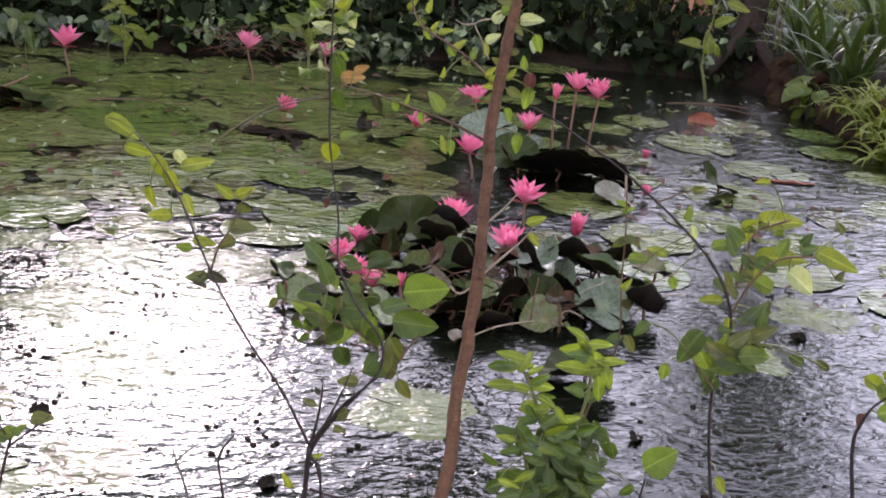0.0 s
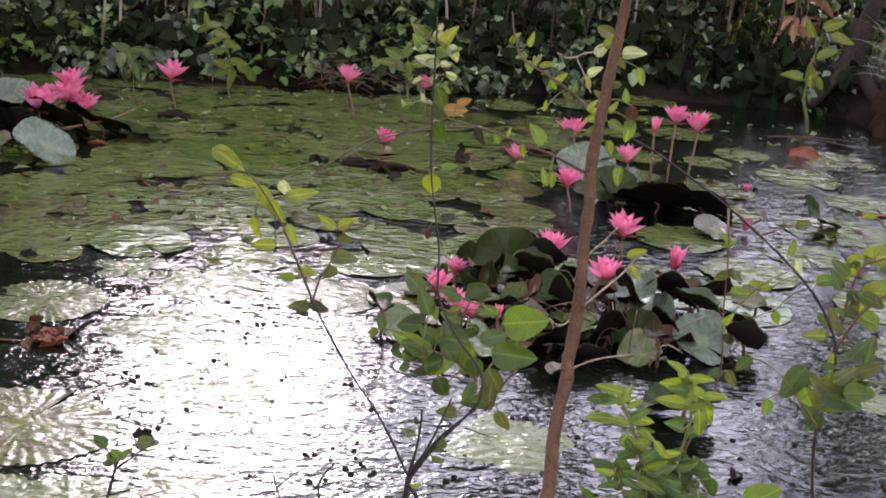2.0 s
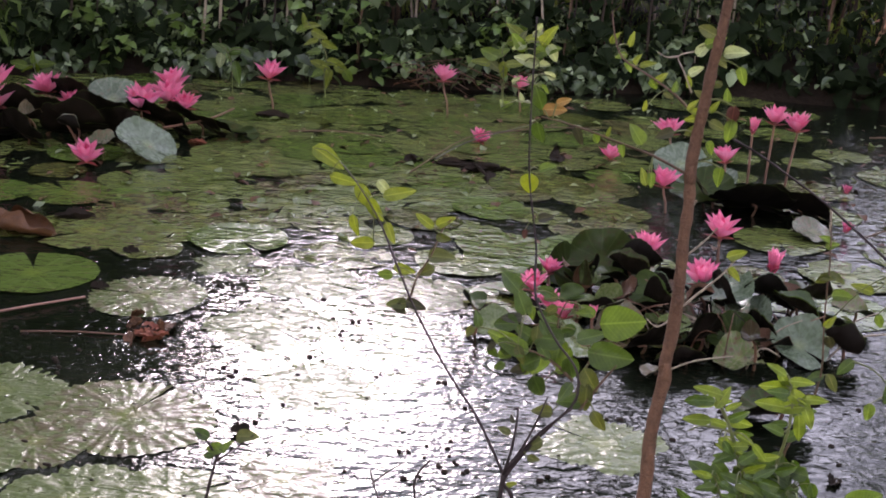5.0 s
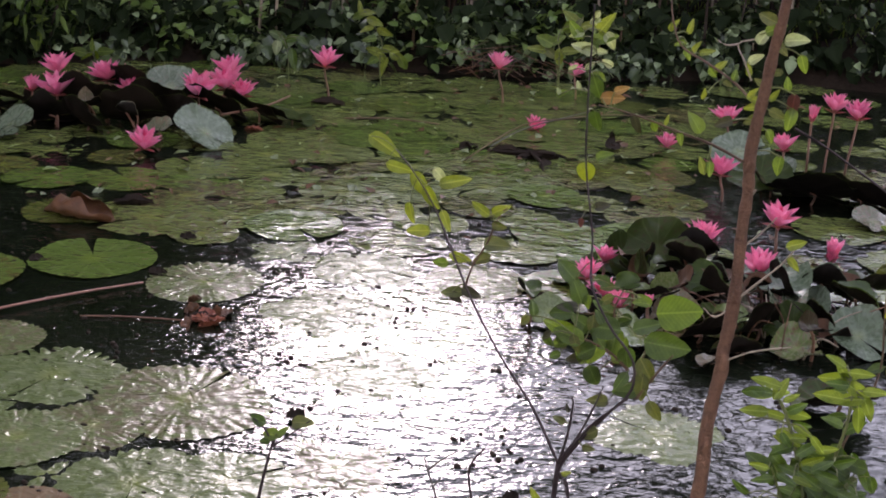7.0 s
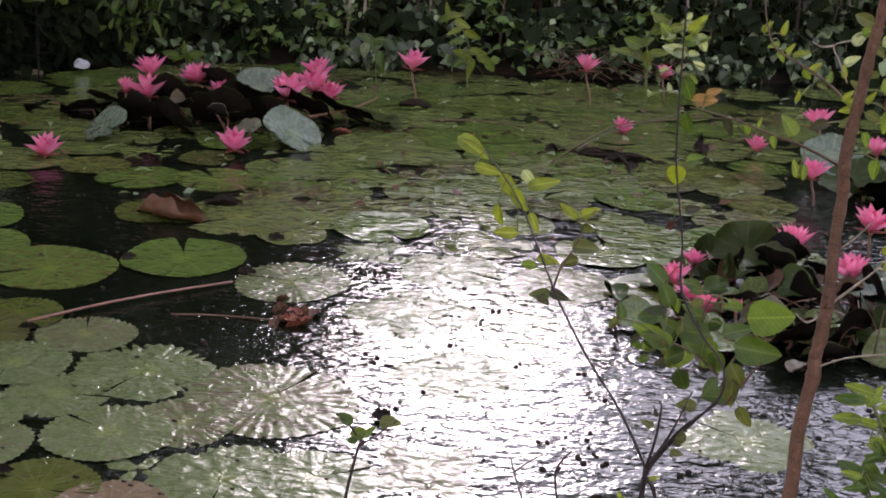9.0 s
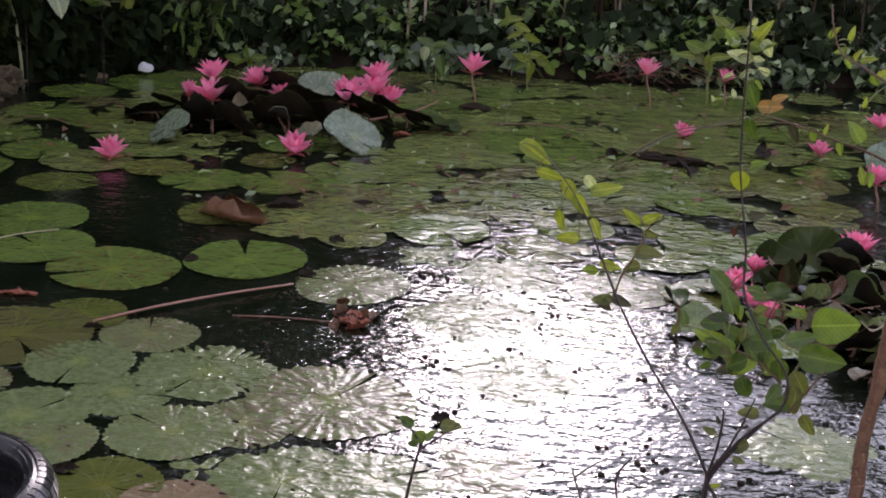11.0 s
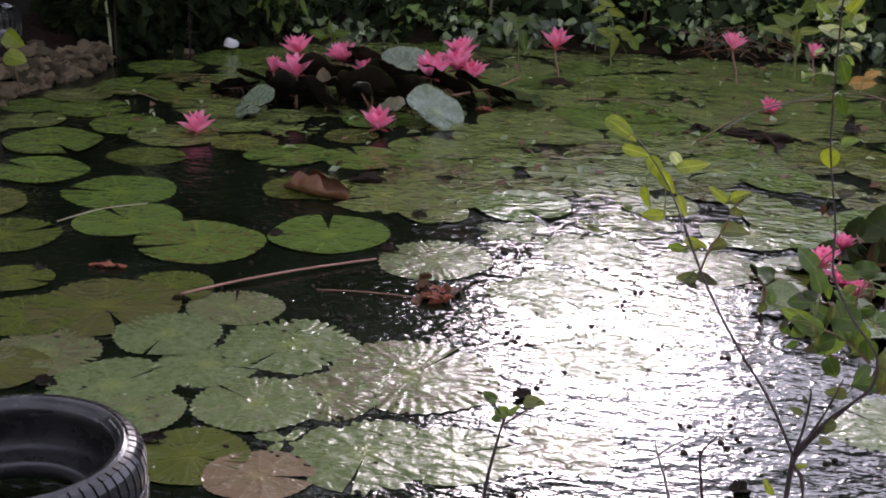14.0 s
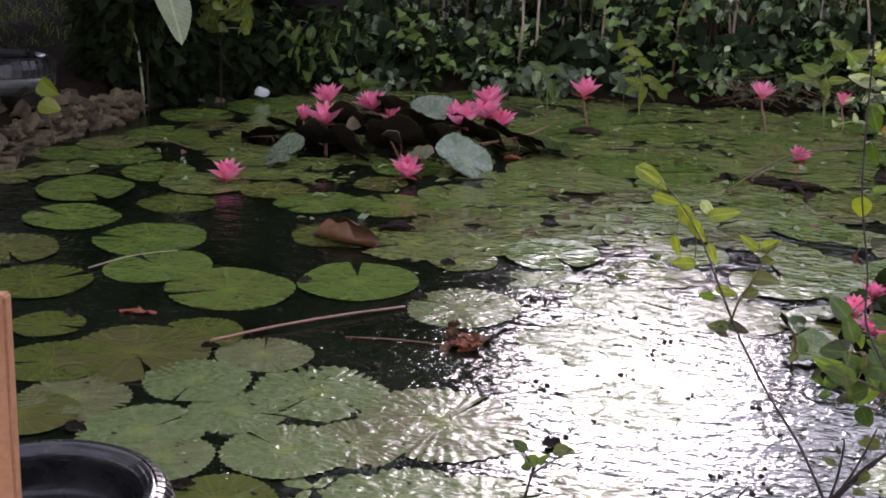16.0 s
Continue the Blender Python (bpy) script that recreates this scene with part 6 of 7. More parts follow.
leaf(sapling_a, (-0.092, 2.230, 1.235), 0.023, 100, LEAF_LIME)
leaf(sapling_a, (-0.084, 2.230, 1.251), 0.026, 40, LEAF_PALE)
leaf(sapling_a, (-0.018, 2.230, 1.250), 0.030, -70, LEAF_MID)
leaf(sapling_a, (-0.032, 2.230, 1.283), 0.038, 15, LEAF_PALE)
leaf(sapling_a, (-0.077, 2.230, 1.284), 0.030, 60, LEAF_PALE)
leaf(sapling_a, (-0.158, 2.287, 1.245), 0.030, 20, LEAF_LIME)
leaf(sapling_a, (-0.189, 2.325, 1.275), 0.027, 80, LEAF_LIME)
leaf(sapling_a, (-0.082, 2.230, 1.201), 0.023, 60, LEAF_LIME)
leaf(sapling_a, (-0.032, 2.230, 1.100), 0.033, -100, LEAF_MID)
leaf(sapling_a, (-0.067, 2.230, 1.155), 0.021, -30, LEAF_MID)
leaf(sapling_a, (-0.117, 2.230, 1.154), 0.031, 200, LEAF_DARK)
leaf(sapling_a, (-0.150, 2.230, 1.192), 0.019, 80, LEAF_LIME)
leaf(sapling_a, (-0.153, 2.182, 1.159), 0.037, 120, LEAF_MID)
leaf(sapling_a, (-0.136, 2.182, 1.098), 0.029, 110, LEAF_LIME)
leaf(sapling_a, (-0.125, 2.182, 1.094), 0.025, -80, LEAF_MID)
leaf(sapling_a, (0.011, 2.230, 0.987), 0.035, 20, LEAF_LIME)
leaf(sapling_a, (0.011, 2.230, 0.956), 0.031, -40, LEAF_LIME)
leaf(sapling_a, (-0.215, 2.325, 1.274), 0.024, 60, LEAF_LIME)
leaf(sapling_a, (-0.202, 2.325, 1.248), 0.022, 200, LEAF_MID)
leaf(sapling_a, (-0.188, 2.315, 1.234), 0.020, -60, LEAF_MID)
leaf(sapling_a, (-0.176, 2.306, 1.247), 0.022, 70, LEAF_LIME)
leaf(sapling_a, (-0.145, 2.277, 1.217), 0.021, -50, LEAF_MID)
leaf(sapling_a, (-0.135, 2.277, 1.228), 0.027, 50, LEAF_LIME)
leaf(sapling_a, (-0.120, 2.258, 1.206), 0.019, -20, LEAF_OLIVE)
leaf(sapling_a, (-0.111, 2.249, 1.222), 0.019, 80, LEAF_MID)
leaf(sapling_a, (-0.207, 2.154, 1.150), 0.020, -60, LEAF_MID)
leaf(sapling_a, (-0.192, 2.163, 1.161), 0.017, 80, LEAF_LIME)
leaf(sapling_a, (-0.171, 2.173, 1.134), 0.022, -80, LEAF_MID)
leaf(sapling_a, (-0.062, 2.230, 1.296), 0.035, 30, LEAF_MID)
leaf(sapling_a, (-0.076, 2.230, 1.310), 0.035, 160, LEAF_OLIVE)
leaf(sapling_a, (-0.051, 2.230, 1.269), 0.030, -40, LEAF_OLIVE)
leaf(sapling_a, (-0.055, 2.230, 1.234), 0.026, 190, LEAF_OLIVE)
leaf(sapling_a, (-0.070, 2.230, 1.216), 0.030, 150, LEAF_OLIVE)
leaf(sapling_a, (-0.043, 2.230, 1.175), 0.030, -20, LEAF_OLIVE)
leaf(sapling_a, (-0.076, 2.230, 1.163), 0.030, 200, LEAF_OLIVE)
leaf(sapling_a, (-0.049, 2.230, 1.141), 0.026, -60, LEAF_MID)
sapling_b = thing("sapling", (-0.302, 2.182, 0.060), "thin dark-stemmed sapling with lime-green leaves on the near bank", "sapling")
tube_part("stem", [(-0.302, 2.182, 0.060), (-0.302, 2.182, 0.374), (-0.303, 2.182, 0.477), (-0.300, 2.182, 0.588)], 0.0046, 0.0040, DARKTWIG, sapling_b)
tube_part("branch", [(-0.300, 2.182, 0.588), (-0.356, 2.224, 0.655), (-0.425, 2.266, 0.717), (-0.491, 2.307, 0.791), (-0.543, 2.349, 0.859), (-0.583, 2.390, 0.906), (-0.624, 2.432, 0.939), (-0.670, 2.473, 0.969), (-0.704, 2.515, 0.979)], 0.0024, 0.0011, DARKTWIG, sapling_b)
tube_part("twig", [(-0.300, 2.182, 0.588), (-0.290, 2.182, 0.639), (-0.286, 2.182, 0.697), (-0.291, 2.182, 0.704)], 0.0026, 0.0011, DARKTWIG, sapling_b)
tube_part("twig", [(-0.300, 2.182, 0.588), (-0.258, 2.182, 0.658), (-0.225, 2.182, 0.696), (-0.202, 2.182, 0.720)], 0.0029, 0.0013, DARKTWIG, sapling_b)
tube_part("twig", [(-0.297, 2.182, 0.599), (-0.278, 2.198, 0.628), (-0.260, 2.214, 0.673), (-0.248, 2.230, 0.712)], 0.0026, 0.0010, DARKTWIG, sapling_b)
tube_part("twig", [(-0.302, 2.182, 0.578), (-0.283, 2.173, 0.556), (-0.270, 2.163, 0.503)], 0.0025, 0.0015, DARKTWIG, sapling_b)
tube_part("branch", [(-0.533, 2.420, 0.770), (-0.522, 2.420, 0.813), (-0.500, 2.420, 0.856), (-0.483, 2.420, 0.905), (-0.468, 2.420, 0.927)], 0.0022, 0.0010, TWIG, sapling_b)
tube_part("twig", [(-0.295, 2.182, 0.514), (-0.247, 2.182, 0.506), (-0.207, 2.182, 0.524)], 0.0020, 0.0010, DARKTWIG, sapling_b)
leaf(sapling_b, (-0.726, 2.515, 0.984), 0.072, -25, LEAF_LIME)
leaf(sapling_b, (-0.695, 2.515, 0.945), 0.058, -10, LEAF_LIME)
leaf(sapling_b, (-0.647, 2.496, 0.923), 0.065, -60, LEAF_LIME)
leaf(sapling_b, (-0.618, 2.467, 0.909), 0.059, -70, LEAF_LIME)
leaf(sapling_b, (-0.576, 2.467, 0.947), 0.064, 15, LEAF_LIME)
leaf(sapling_b, (-0.604, 2.467, 0.953), 0.039, -50, LEAF_PALE)
leaf(sapling_b, (-0.655, 2.467, 0.876), 0.051, -85, LEAF_LIME)
leaf(sapling_b, (-0.640, 2.467, 0.847), 0.055, 190, LEAF_LIME)
leaf(sapling_b, (-0.581, 2.439, 0.881), 0.044, -60, LEAF_LIME)
leaf(sapling_b, (-0.545, 2.420, 0.824), 0.044, -15, LEAF_LIME)
leaf(sapling_b, (-0.581, 2.420, 0.810), 0.038, 190, LEAF_MID)
leaf(sapling_b, (-0.481, 2.420, 0.920), 0.042, 35, LEAF_LIME)
leaf(sapling_b, (-0.516, 2.420, 0.918), 0.046, 155, LEAF_LIME)
leaf(sapling_b, (-0.482, 2.420, 0.858), 0.050, 10, LEAF_OLIVE)
leaf(sapling_b, (-0.508, 2.420, 0.827), 0.038, 200, LEAF_OLIVE)
leaf(sapling_b, (-0.480, 2.420, 0.891), 0.029, -20, LEAF_OLIVE)
leaf(sapling_b, (-0.531, 2.325, 0.794), 0.040, 185, LEAF_OLIVE)
leaf(sapling_b, (-0.497, 2.325, 0.797), 0.040, -20, LEAF_DARK)
leaf(sapling_b, (-0.524, 2.325, 0.785), 0.027, -30, LEAF_DARK)
leaf(sapling_b, (-0.257, 2.182, 0.648), 0.042, -140, LEAF_OLIVE)
leaf(sapling_b, (-0.305, 2.182, 0.664), 0.024, 160, LEAF_OLIVE)
leaf(sapling_b, (-0.286, 2.182, 0.573), 0.020, 20, LEAF_LIME)
leaf(sapling_b, (-0.329, 2.163, 0.534), 0.034, 120, LEAF_LIME)
leaf(sapling_b, (-0.255, 2.182, 0.624), 0.022, 0, LEAF_OLIVE)
leaf(sapling_b, (-0.294, 2.182, 0.685), 0.015, 120, LEAF_DARK)
sapling_c = thing("sapling", (-0.270, 2.180, 0.060), "leafy green sapling leaning over the pond edge", "sapling")
tube_part("stem", [(-0.27, 2.18, 0.06), (-0.272, 2.18, 0.36), (-0.279, 2.18, 0.541), (-0.298, 2.18, 0.575), (-0.271, 2.185, 0.629), (-0.234, 2.19, 0.681), (-0.201, 2.2, 0.726), (-0.207, 2.22, 0.769), (-0.25, 2.26, 0.799), (-0.291, 2.3, 0.845), (-0.304, 2.34, 0.878), (-0.31, 2.36, 0.92), (-0.337, 2.396, 1.021), (-0.348, 2.420, 1.109), (-0.355, 2.444, 1.198), (-0.361, 2.467, 1.277)], 0.0027, 0.0014, DARKTWIG, sapling_c)
tube_part("branch", [(-0.214, 2.325, 0.687), (-0.196, 2.325, 0.750), (-0.163, 2.325, 0.794)], 0.0028, 0.0014, TWIG, sapling_c)
tube_part("branch", [(-0.222, 2.325, 0.706), (-0.261, 2.325, 0.736), (-0.318, 2.325, 0.753)], 0.0028, 0.0014, TWIG, sapling_c)
tube_part("branch", [(-0.203, 2.306, 0.666), (-0.172, 2.306, 0.721), (-0.152, 2.306, 0.753)], 0.0025, 0.0012, TWIG, sapling_c)
tube_part("branch", [(-0.245, 2.344, 0.741), (-0.259, 2.344, 0.794), (-0.248, 2.344, 0.835)], 0.0022, 0.0010, TWIG, sapling_c)
leaf(sapling_c, (-0.151, 2.325, 0.820), 0.080, 10, LEAF_BIG)
leaf(sapling_c, (-0.164, 2.325, 0.759), 0.082, -5, LEAF_DARKGREEN)
leaf(sapling_c, (-0.199, 2.325, 0.789), 0.055, 20, LEAF_DARKGREEN)
leaf(sapling_c, (-0.273, 2.325, 0.774), 0.073, 185, LEAF_DARKGREEN)
leaf(sapling_c, (-0.328, 2.325, 0.752), 0.064, 170, LEAF_MID)
leaf(sapling_c, (-0.348, 2.344, 0.782), 0.057, 190, LEAF_DARKGREEN)
leaf(sapling_c, (-0.298, 2.325, 0.726), 0.055, 215, LEAF_DARKGREEN)
leaf(sapling_c, (-0.346, 2.344, 0.754), 0.064, 160, LEAF_MID)
leaf(sapling_c, (-0.252, 2.325, 0.752), 0.055, -100, LEAF_MID)
leaf(sapling_c, (-0.227, 2.325, 0.726), 0.055, -80, LEAF_DARKGREEN)
leaf(sapling_c, (-0.191, 2.306, 0.718), 0.054, -60, LEAF_OLIVE)
leaf(sapling_c, (-0.197, 2.306, 0.687), 0.058, -95, LEAF_OLIVE)
leaf(sapling_c, (-0.168, 2.277, 0.663), 0.045, -60, LEAF_OLIVE)
leaf(sapling_c, (-0.231, 2.306, 0.692), 0.042, -120, LEAF_DARKGREEN)
leaf(sapling_c, (-0.327, 2.373, 0.815), 0.056, 110, LEAF_DARKGREEN)
leaf(sapling_c, (-0.348, 2.373, 0.847), 0.052, 140, LEAF_DARKGREEN)
leaf(sapling_c, (-0.343, 2.439, 1.001), 0.040, -90, LEAF_OLIVEBIG)
leaf(sapling_c, (-0.316, 2.439, 1.034), 0.033, 30, LEAF_MID)
leaf(sapling_c, (-0.344, 2.467, 1.141), 0.049, -70, LEAF_DARKGREEN)
leaf(sapling_c, (-0.338, 2.458, 1.085), 0.045, -80, LEAF_DARKGREEN)
leaf(sapling_c, (-0.339, 2.467, 1.224), 0.051, 20, LEAF_MID)
leaf(sapling_c, (-0.372, 2.467, 1.204), 0.047, 160, LEAF_PALE)
leaf(sapling_c, (-0.329, 2.467, 1.220), 0.035, -50, LEAF_PALE)
leaf(sapling_c, (-0.388, 2.467, 1.232), 0.039, 130, LEAF_MID)
leaf(sapling_c, (-0.340, 2.467, 1.247), 0.045, 60, LEAF_LIME)
leaf(sapling_c, (-0.386, 2.467, 1.226), 0.029, 200, LEAF_PALE)
leaf(sapling_c, (-0.340, 2.420, 0.918), 0.021, -90, LEAF_RED)
leaf(sapling_c, (-0.307, 2.420, 0.952), 0.029, 20, LEAF_DARK)
leaf(sapling_c, (-0.340, 2.334, 0.737), 0.029, 273, LEAF_DARKGREEN)
leaf(sapling_c, (-0.363, 2.353, 0.723), 0.035, 287, LEAF_DARKGREEN)
leaf(sapling_c, (-0.223, 2.325, 0.670), 0.053, 184, LEAF_DARKGREEN)
leaf(sapling_c, (-0.246, 2.363, 0.714), 0.053, 218, LEAF_MID)
leaf(sapling_c, (-0.214, 2.363, 0.819), 0.032, 144, LEAF_MID)
leaf(sapling_c, (-0.282, 2.325, 0.855), 0.036, 168, LEAF_DARKGREEN)
leaf(sapling_c, (-0.217, 2.325, 0.827), 0.026, 175, LEAF_MID)
leaf(sapling_c, (-0.279, 2.325, 0.685), 0.050, 292, LEAF_DARKGREEN)
leaf(sapling_c, (-0.390, 2.325, 0.789), 0.031, 101, LEAF_DARKGREEN)
leaf(sapling_c, (-0.243, 2.344, 0.783), 0.042, 207, LEAF_DARKGREEN)
leaf(sapling_c, (-0.355, 2.373, 0.692), 0.028, 215, LEAF_DARKGREEN)
leaf(sapling_c, (-0.299, 2.353, 0.758), 0.033, 236, LEAF_DARKGREEN)
leaf(sapling_c, (-0.308, 2.373, 0.797), 0.027, 273, LEAF_MID)
leaf(sapling_c, (-0.285, 2.353, 0.685), 0.027, 173, LEAF_OLIVE)
leaf(sapling_c, (-0.290, 2.334, 0.772), 0.036, 272, LEAF_OLIVE)
leaf(sapling_c, (-0.285, 2.363, 0.714), 0.054, 249, LEAF_MID)
leaf(sapling_c, (-0.320, 2.363, 0.696), 0.032, 188, LEAF_DARK)
leaf(sapling_c, (-0.309, 2.363, 0.706), 0.041, 111, LEAF_MID)
leaf(sapling_c, (-0.276, 2.344, 0.802), 0.046, 149, LEAF_DARKGREEN)
leaf(sapling_c, (-0.268, 2.334, 0.640), 0.037, 174, LEAF_OLIVE)
leaf(sapling_c, (-0.316, 2.373, 0.760), 0.050, 151, LEAF_DARKGREEN)
leaf(sapling_c, (-0.278, 2.315, 0.795), 0.030, 124, LEAF_DARKGREEN)
leaf(sapling_c, (-0.259, 2.334, 0.747), 0.037, 222, LEAF_DARK)
leaf(sapling_c, (-0.337, 2.353, 0.736), 0.054, 249, LEAF_DARK)
leaf(sapling_c, (-0.241, 2.353, 0.734), 0.046, 252, LEAF_MID)
leaf(sapling_c, (-0.274, 2.344, 0.815), 0.033, 219, LEAF_OLIVE)
leaf(sapling_c, (-0.277, 2.325, 0.751), 0.040, 134, LEAF_DARKGREEN)
leaf(sapling_c, (-0.275, 2.344, 0.838), 0.031, 194, LEAF_OLIVE)
leaf(sapling_c, (-0.312, 2.315, 0.741), 0.039, 289, LEAF_OLIVE)
leaf(sapling_c, (-0.337, 2.344, 0.793), 0.042, 187, LEAF_DARK)
leaf(sapling_c, (-0.412, 2.373, 0.746), 0.028, 228, LEAF_OLIVE)
leaf(sapling_c, (-0.259, 2.344, 0.742), 0.029, 119, LEAF_MID)
leaf(sapling_c, (-0.364, 2.325, 0.744), 0.026, 220, LEAF_DARK)
leaf(sapling_c, (-0.345, 2.363, 0.724), 0.054, 214, LEAF_MID)
leaf(sapling_c, (-0.330, 2.467, 1.183), 0.022, 146, LEAF_PALE)
leaf(sapling_c, (-0.356, 2.467, 1.249), 0.014, 270, LEAF_PALE)
leaf(sapling_c, (-0.341, 2.467, 1.201), 0.021, 9, LEAF_PALE)
leaf(sapling_c, (-0.351, 2.467, 1.217), 0.023, 3, LEAF_MID)
leaf(sapling_c, (-0.401, 2.467, 1.125), 0.024, 38, LEAF_MID)
leaf(sapling_c, (-0.387, 2.467, 1.169), 0.020, 46, LEAF_PALE)
leaf(sapling_c, (-0.357, 2.467, 1.250), 0.022, 29, LEAF_PALE)
leaf(sapling_c, (-0.351, 2.467, 1.164), 0.020, 187, LEAF_MID)
leaf(sapling_c, (-0.356, 2.467, 1.258), 0.023, 245, LEAF_PALE)
leaf(sapling_c, (-0.364, 2.467, 1.202), 0.026, 8, LEAF_PALE)
leaf(sapling_c, (-0.375, 2.467, 1.141), 0.020, 113, LEAF_PALE)
leaf(sapling_c, (-0.359, 2.467, 1.176), 0.022, 47, LEAF_PALE)
leaf(sapling_c, (-0.338, 2.467, 1.159), 0.025, 335, LEAF_MID)
leaf(sapling_c, (-0.407, 2.467, 1.127), 0.015, 114, LEAF_PALE)
sapling_e = thing("sapling", (0.360, 2.230, 0.060), "arching thin sapling with broad lime leaves on the near bank", "sapling")
tube_part("stem", [(0.360, 2.230, 0.060), (0.360, 2.230, 0.450), (0.341, 2.238, 0.555), (0.322, 2.246, 0.658), (0.316, 2.254, 0.742), (0.328, 2.262, 0.816), (0.323, 2.270, 0.874), (0.288, 2.277, 0.936), (0.236, 2.285, 0.986), (0.187, 2.293, 1.023), (0.130, 2.301, 1.063), (0.074, 2.309, 1.095), (0.023, 2.317, 1.123), (-0.017, 2.325, 1.139)], 0.0031, 0.0013, DARKTWIG, sapling_e)
tube_part("branch", [(0.325, 2.277, 0.857), (0.350, 2.277, 0.916), (0.385, 2.277, 0.958), (0.435, 2.277, 0.969)], 0.0025, 0.0012, TWIG, sapling_e)
tube_part("branch", [(0.330, 2.296, 0.889), (0.337, 2.296, 0.955), (0.348, 2.296, 0.993), (0.395, 2.296, 1.017)], 0.0025, 0.0012, TWIG, sapling_e)
tube_part("branch", [(0.312, 2.230, 0.752), (0.284, 2.230, 0.785), (0.262, 2.230, 0.811)], 0.0020, 0.0010, TWIG, sapling_e)
tube_part("twig", [(0.195, 2.325, 1.013), (0.223, 2.325, 1.028), (0.262, 2.325, 1.047)], 0.0015, 0.0008, TWIG, sapling_e)
tube_part("twig", [(0.140, 2.325, 1.051), (0.142, 2.325, 1.032), (0.143, 2.325, 1.014)], 0.0020, 0.0014, PALETWIG, sapling_e)
leaf(sapling_e, (0.384, 2.325, 1.005), 0.077, 12, LEAF_LIME)
leaf(sapling_e, (0.347, 2.325, 0.993), 0.046, 20, LEAF_LIME)
leaf(sapling_e, (0.337, 2.325, 0.974), 0.046, -100, LEAF_LIME)
leaf(sapling_e, (0.394, 2.325, 0.947), 0.082, 10, LEAF_LIME)
leaf(sapling_e, (0.480, 2.325, 0.953), 0.080, -15, LEAF_LIME)
leaf(sapling_e, (0.363, 2.325, 0.921), 0.055, -120, LEAF_LIME)
leaf(sapling_e, (0.314, 2.325, 0.956), 0.042, 200, LEAF_MID)
leaf(sapling_e, (0.371, 2.325, 0.903), 0.055, 150, LEAF_MID)
leaf(sapling_e, (0.435, 2.325, 0.912), 0.064, -30, LEAF_PALE)
leaf(sapling_e, (0.245, 2.325, 1.001), 0.029, 70, LEAF_MID)
leaf(sapling_e, (0.257, 2.325, 0.971), 0.027, -60, LEAF_PALE)
leaf(sapling_e, (0.303, 2.325, 0.956), 0.036, 20, LEAF_MID)
leaf(sapling_e, (0.266, 2.230, 0.816), 0.069, -120, LEAF_DARKGREEN)
leaf(sapling_e, (0.291, 2.230, 0.796), 0.043, -60, LEAF_MID)
leaf(sapling_e, (0.326, 2.277, 0.837), 0.041, -90, LEAF_LIME)
leaf(sapling_e, (0.339, 2.230, 0.802), 0.078, -10, LEAF_DARKGREEN)
leaf(sapling_e, (0.365, 2.230, 0.815), 0.052, 10, LEAF_MID)
leaf(sapling_e, (0.314, 2.230, 0.813), 0.052, 150, LEAF_OLIVE)
leaf(sapling_e, (0.322, 2.230, 0.791), 0.052, 200, LEAF_MID)
leaf(sapling_e, (0.339, 2.230, 0.840), 0.043, 40, LEAF_OLIVE)
leaf(sapling_e, (0.375, 2.249, 0.847), 0.049, 30, LEAF_OLIVE)
leaf(sapling_e, (0.341, 2.182, 0.615), 0.034, -60, LEAF_LIME)
leaf(sapling_e, (0.306, 2.287, 0.902), 0.034, 317, LEAF_DARKGREEN)
leaf(sapling_e, (0.328, 2.287, 0.920), 0.028, 167, LEAF_DARKGREEN)
leaf(sapling_e, (0.315, 2.287, 0.914), 0.030, 117, LEAF_OLIVE)
leaf(sapling_e, (0.344, 2.287, 0.920), 0.026, 131, LEAF_OLIVE)
leaf(sapling_e, (0.370, 2.287, 0.943), 0.044, 346, LEAF_DARKGREEN)
leaf(sapling_e, (0.377, 2.287, 0.868), 0.029, 6, LEAF_DARKGREEN)
leaf(sapling_e, (0.233, 2.287, 0.896), 0.029, 300, LEAF_MID)
leaf(sapling_e, (0.343, 2.287, 0.930), 0.042, 73, LEAF_OLIVE)
leaf(sapling_e, (0.482, 2.287, 0.941), 0.022, 53, LEAF_OLIVE)
leaf(sapling_e, (0.314, 2.287, 0.989), 0.039, 145, LEAF_DARKGREEN)
leaf(sapling_e, (0.294, 2.287, 0.877), 0.041, 183, LEAF_LIME)
leaf(sapling_e, (0.323, 2.287, 0.895), 0.029, 138, LEAF_OLIVE)
leaf(sapling_e, (0.364, 2.287, 1.024), 0.025, 61, LEAF_LIME)
leaf(sapling_e, (0.341, 2.287, 0.942), 0.032, 311, LEAF_DARKGREEN)
leaf(sapling_e, (0.422, 2.287, 0.991), 0.028, 51, LEAF_DARKGREEN)
leaf(sapling_e, (0.162, 2.287, 0.884), 0.025, 52, LEAF_LIME)
leaf(sapling_e, (0.344, 2.287, 0.949), 0.028, 123, LEAF_OLIVE)
leaf(sapling_e, (0.201, 2.287, 0.945), 0.038, 163, LEAF_LIME)
leaf(sapling_e, (0.377, 2.287, 0.868), 0.042, 77, LEAF_OLIVE)
leaf(sapling_e, (0.378, 2.287, 0.996), 0.021, 199, LEAF_MID)
leaf(sapling_e, (0.428, 2.287, 0.977), 0.032, 21, LEAF_DARKGREEN)
leaf(sapling_e, (0.389, 2.287, 0.976), 0.038, 68, LEAF_MID)
leaf(sapling_e, (0.467, 2.287, 1.017), 0.023, 127, LEAF_OLIVE)
leaf(sapling_e, (0.341, 2.287, 1.073), 0.025, 191, LEAF_LIME)
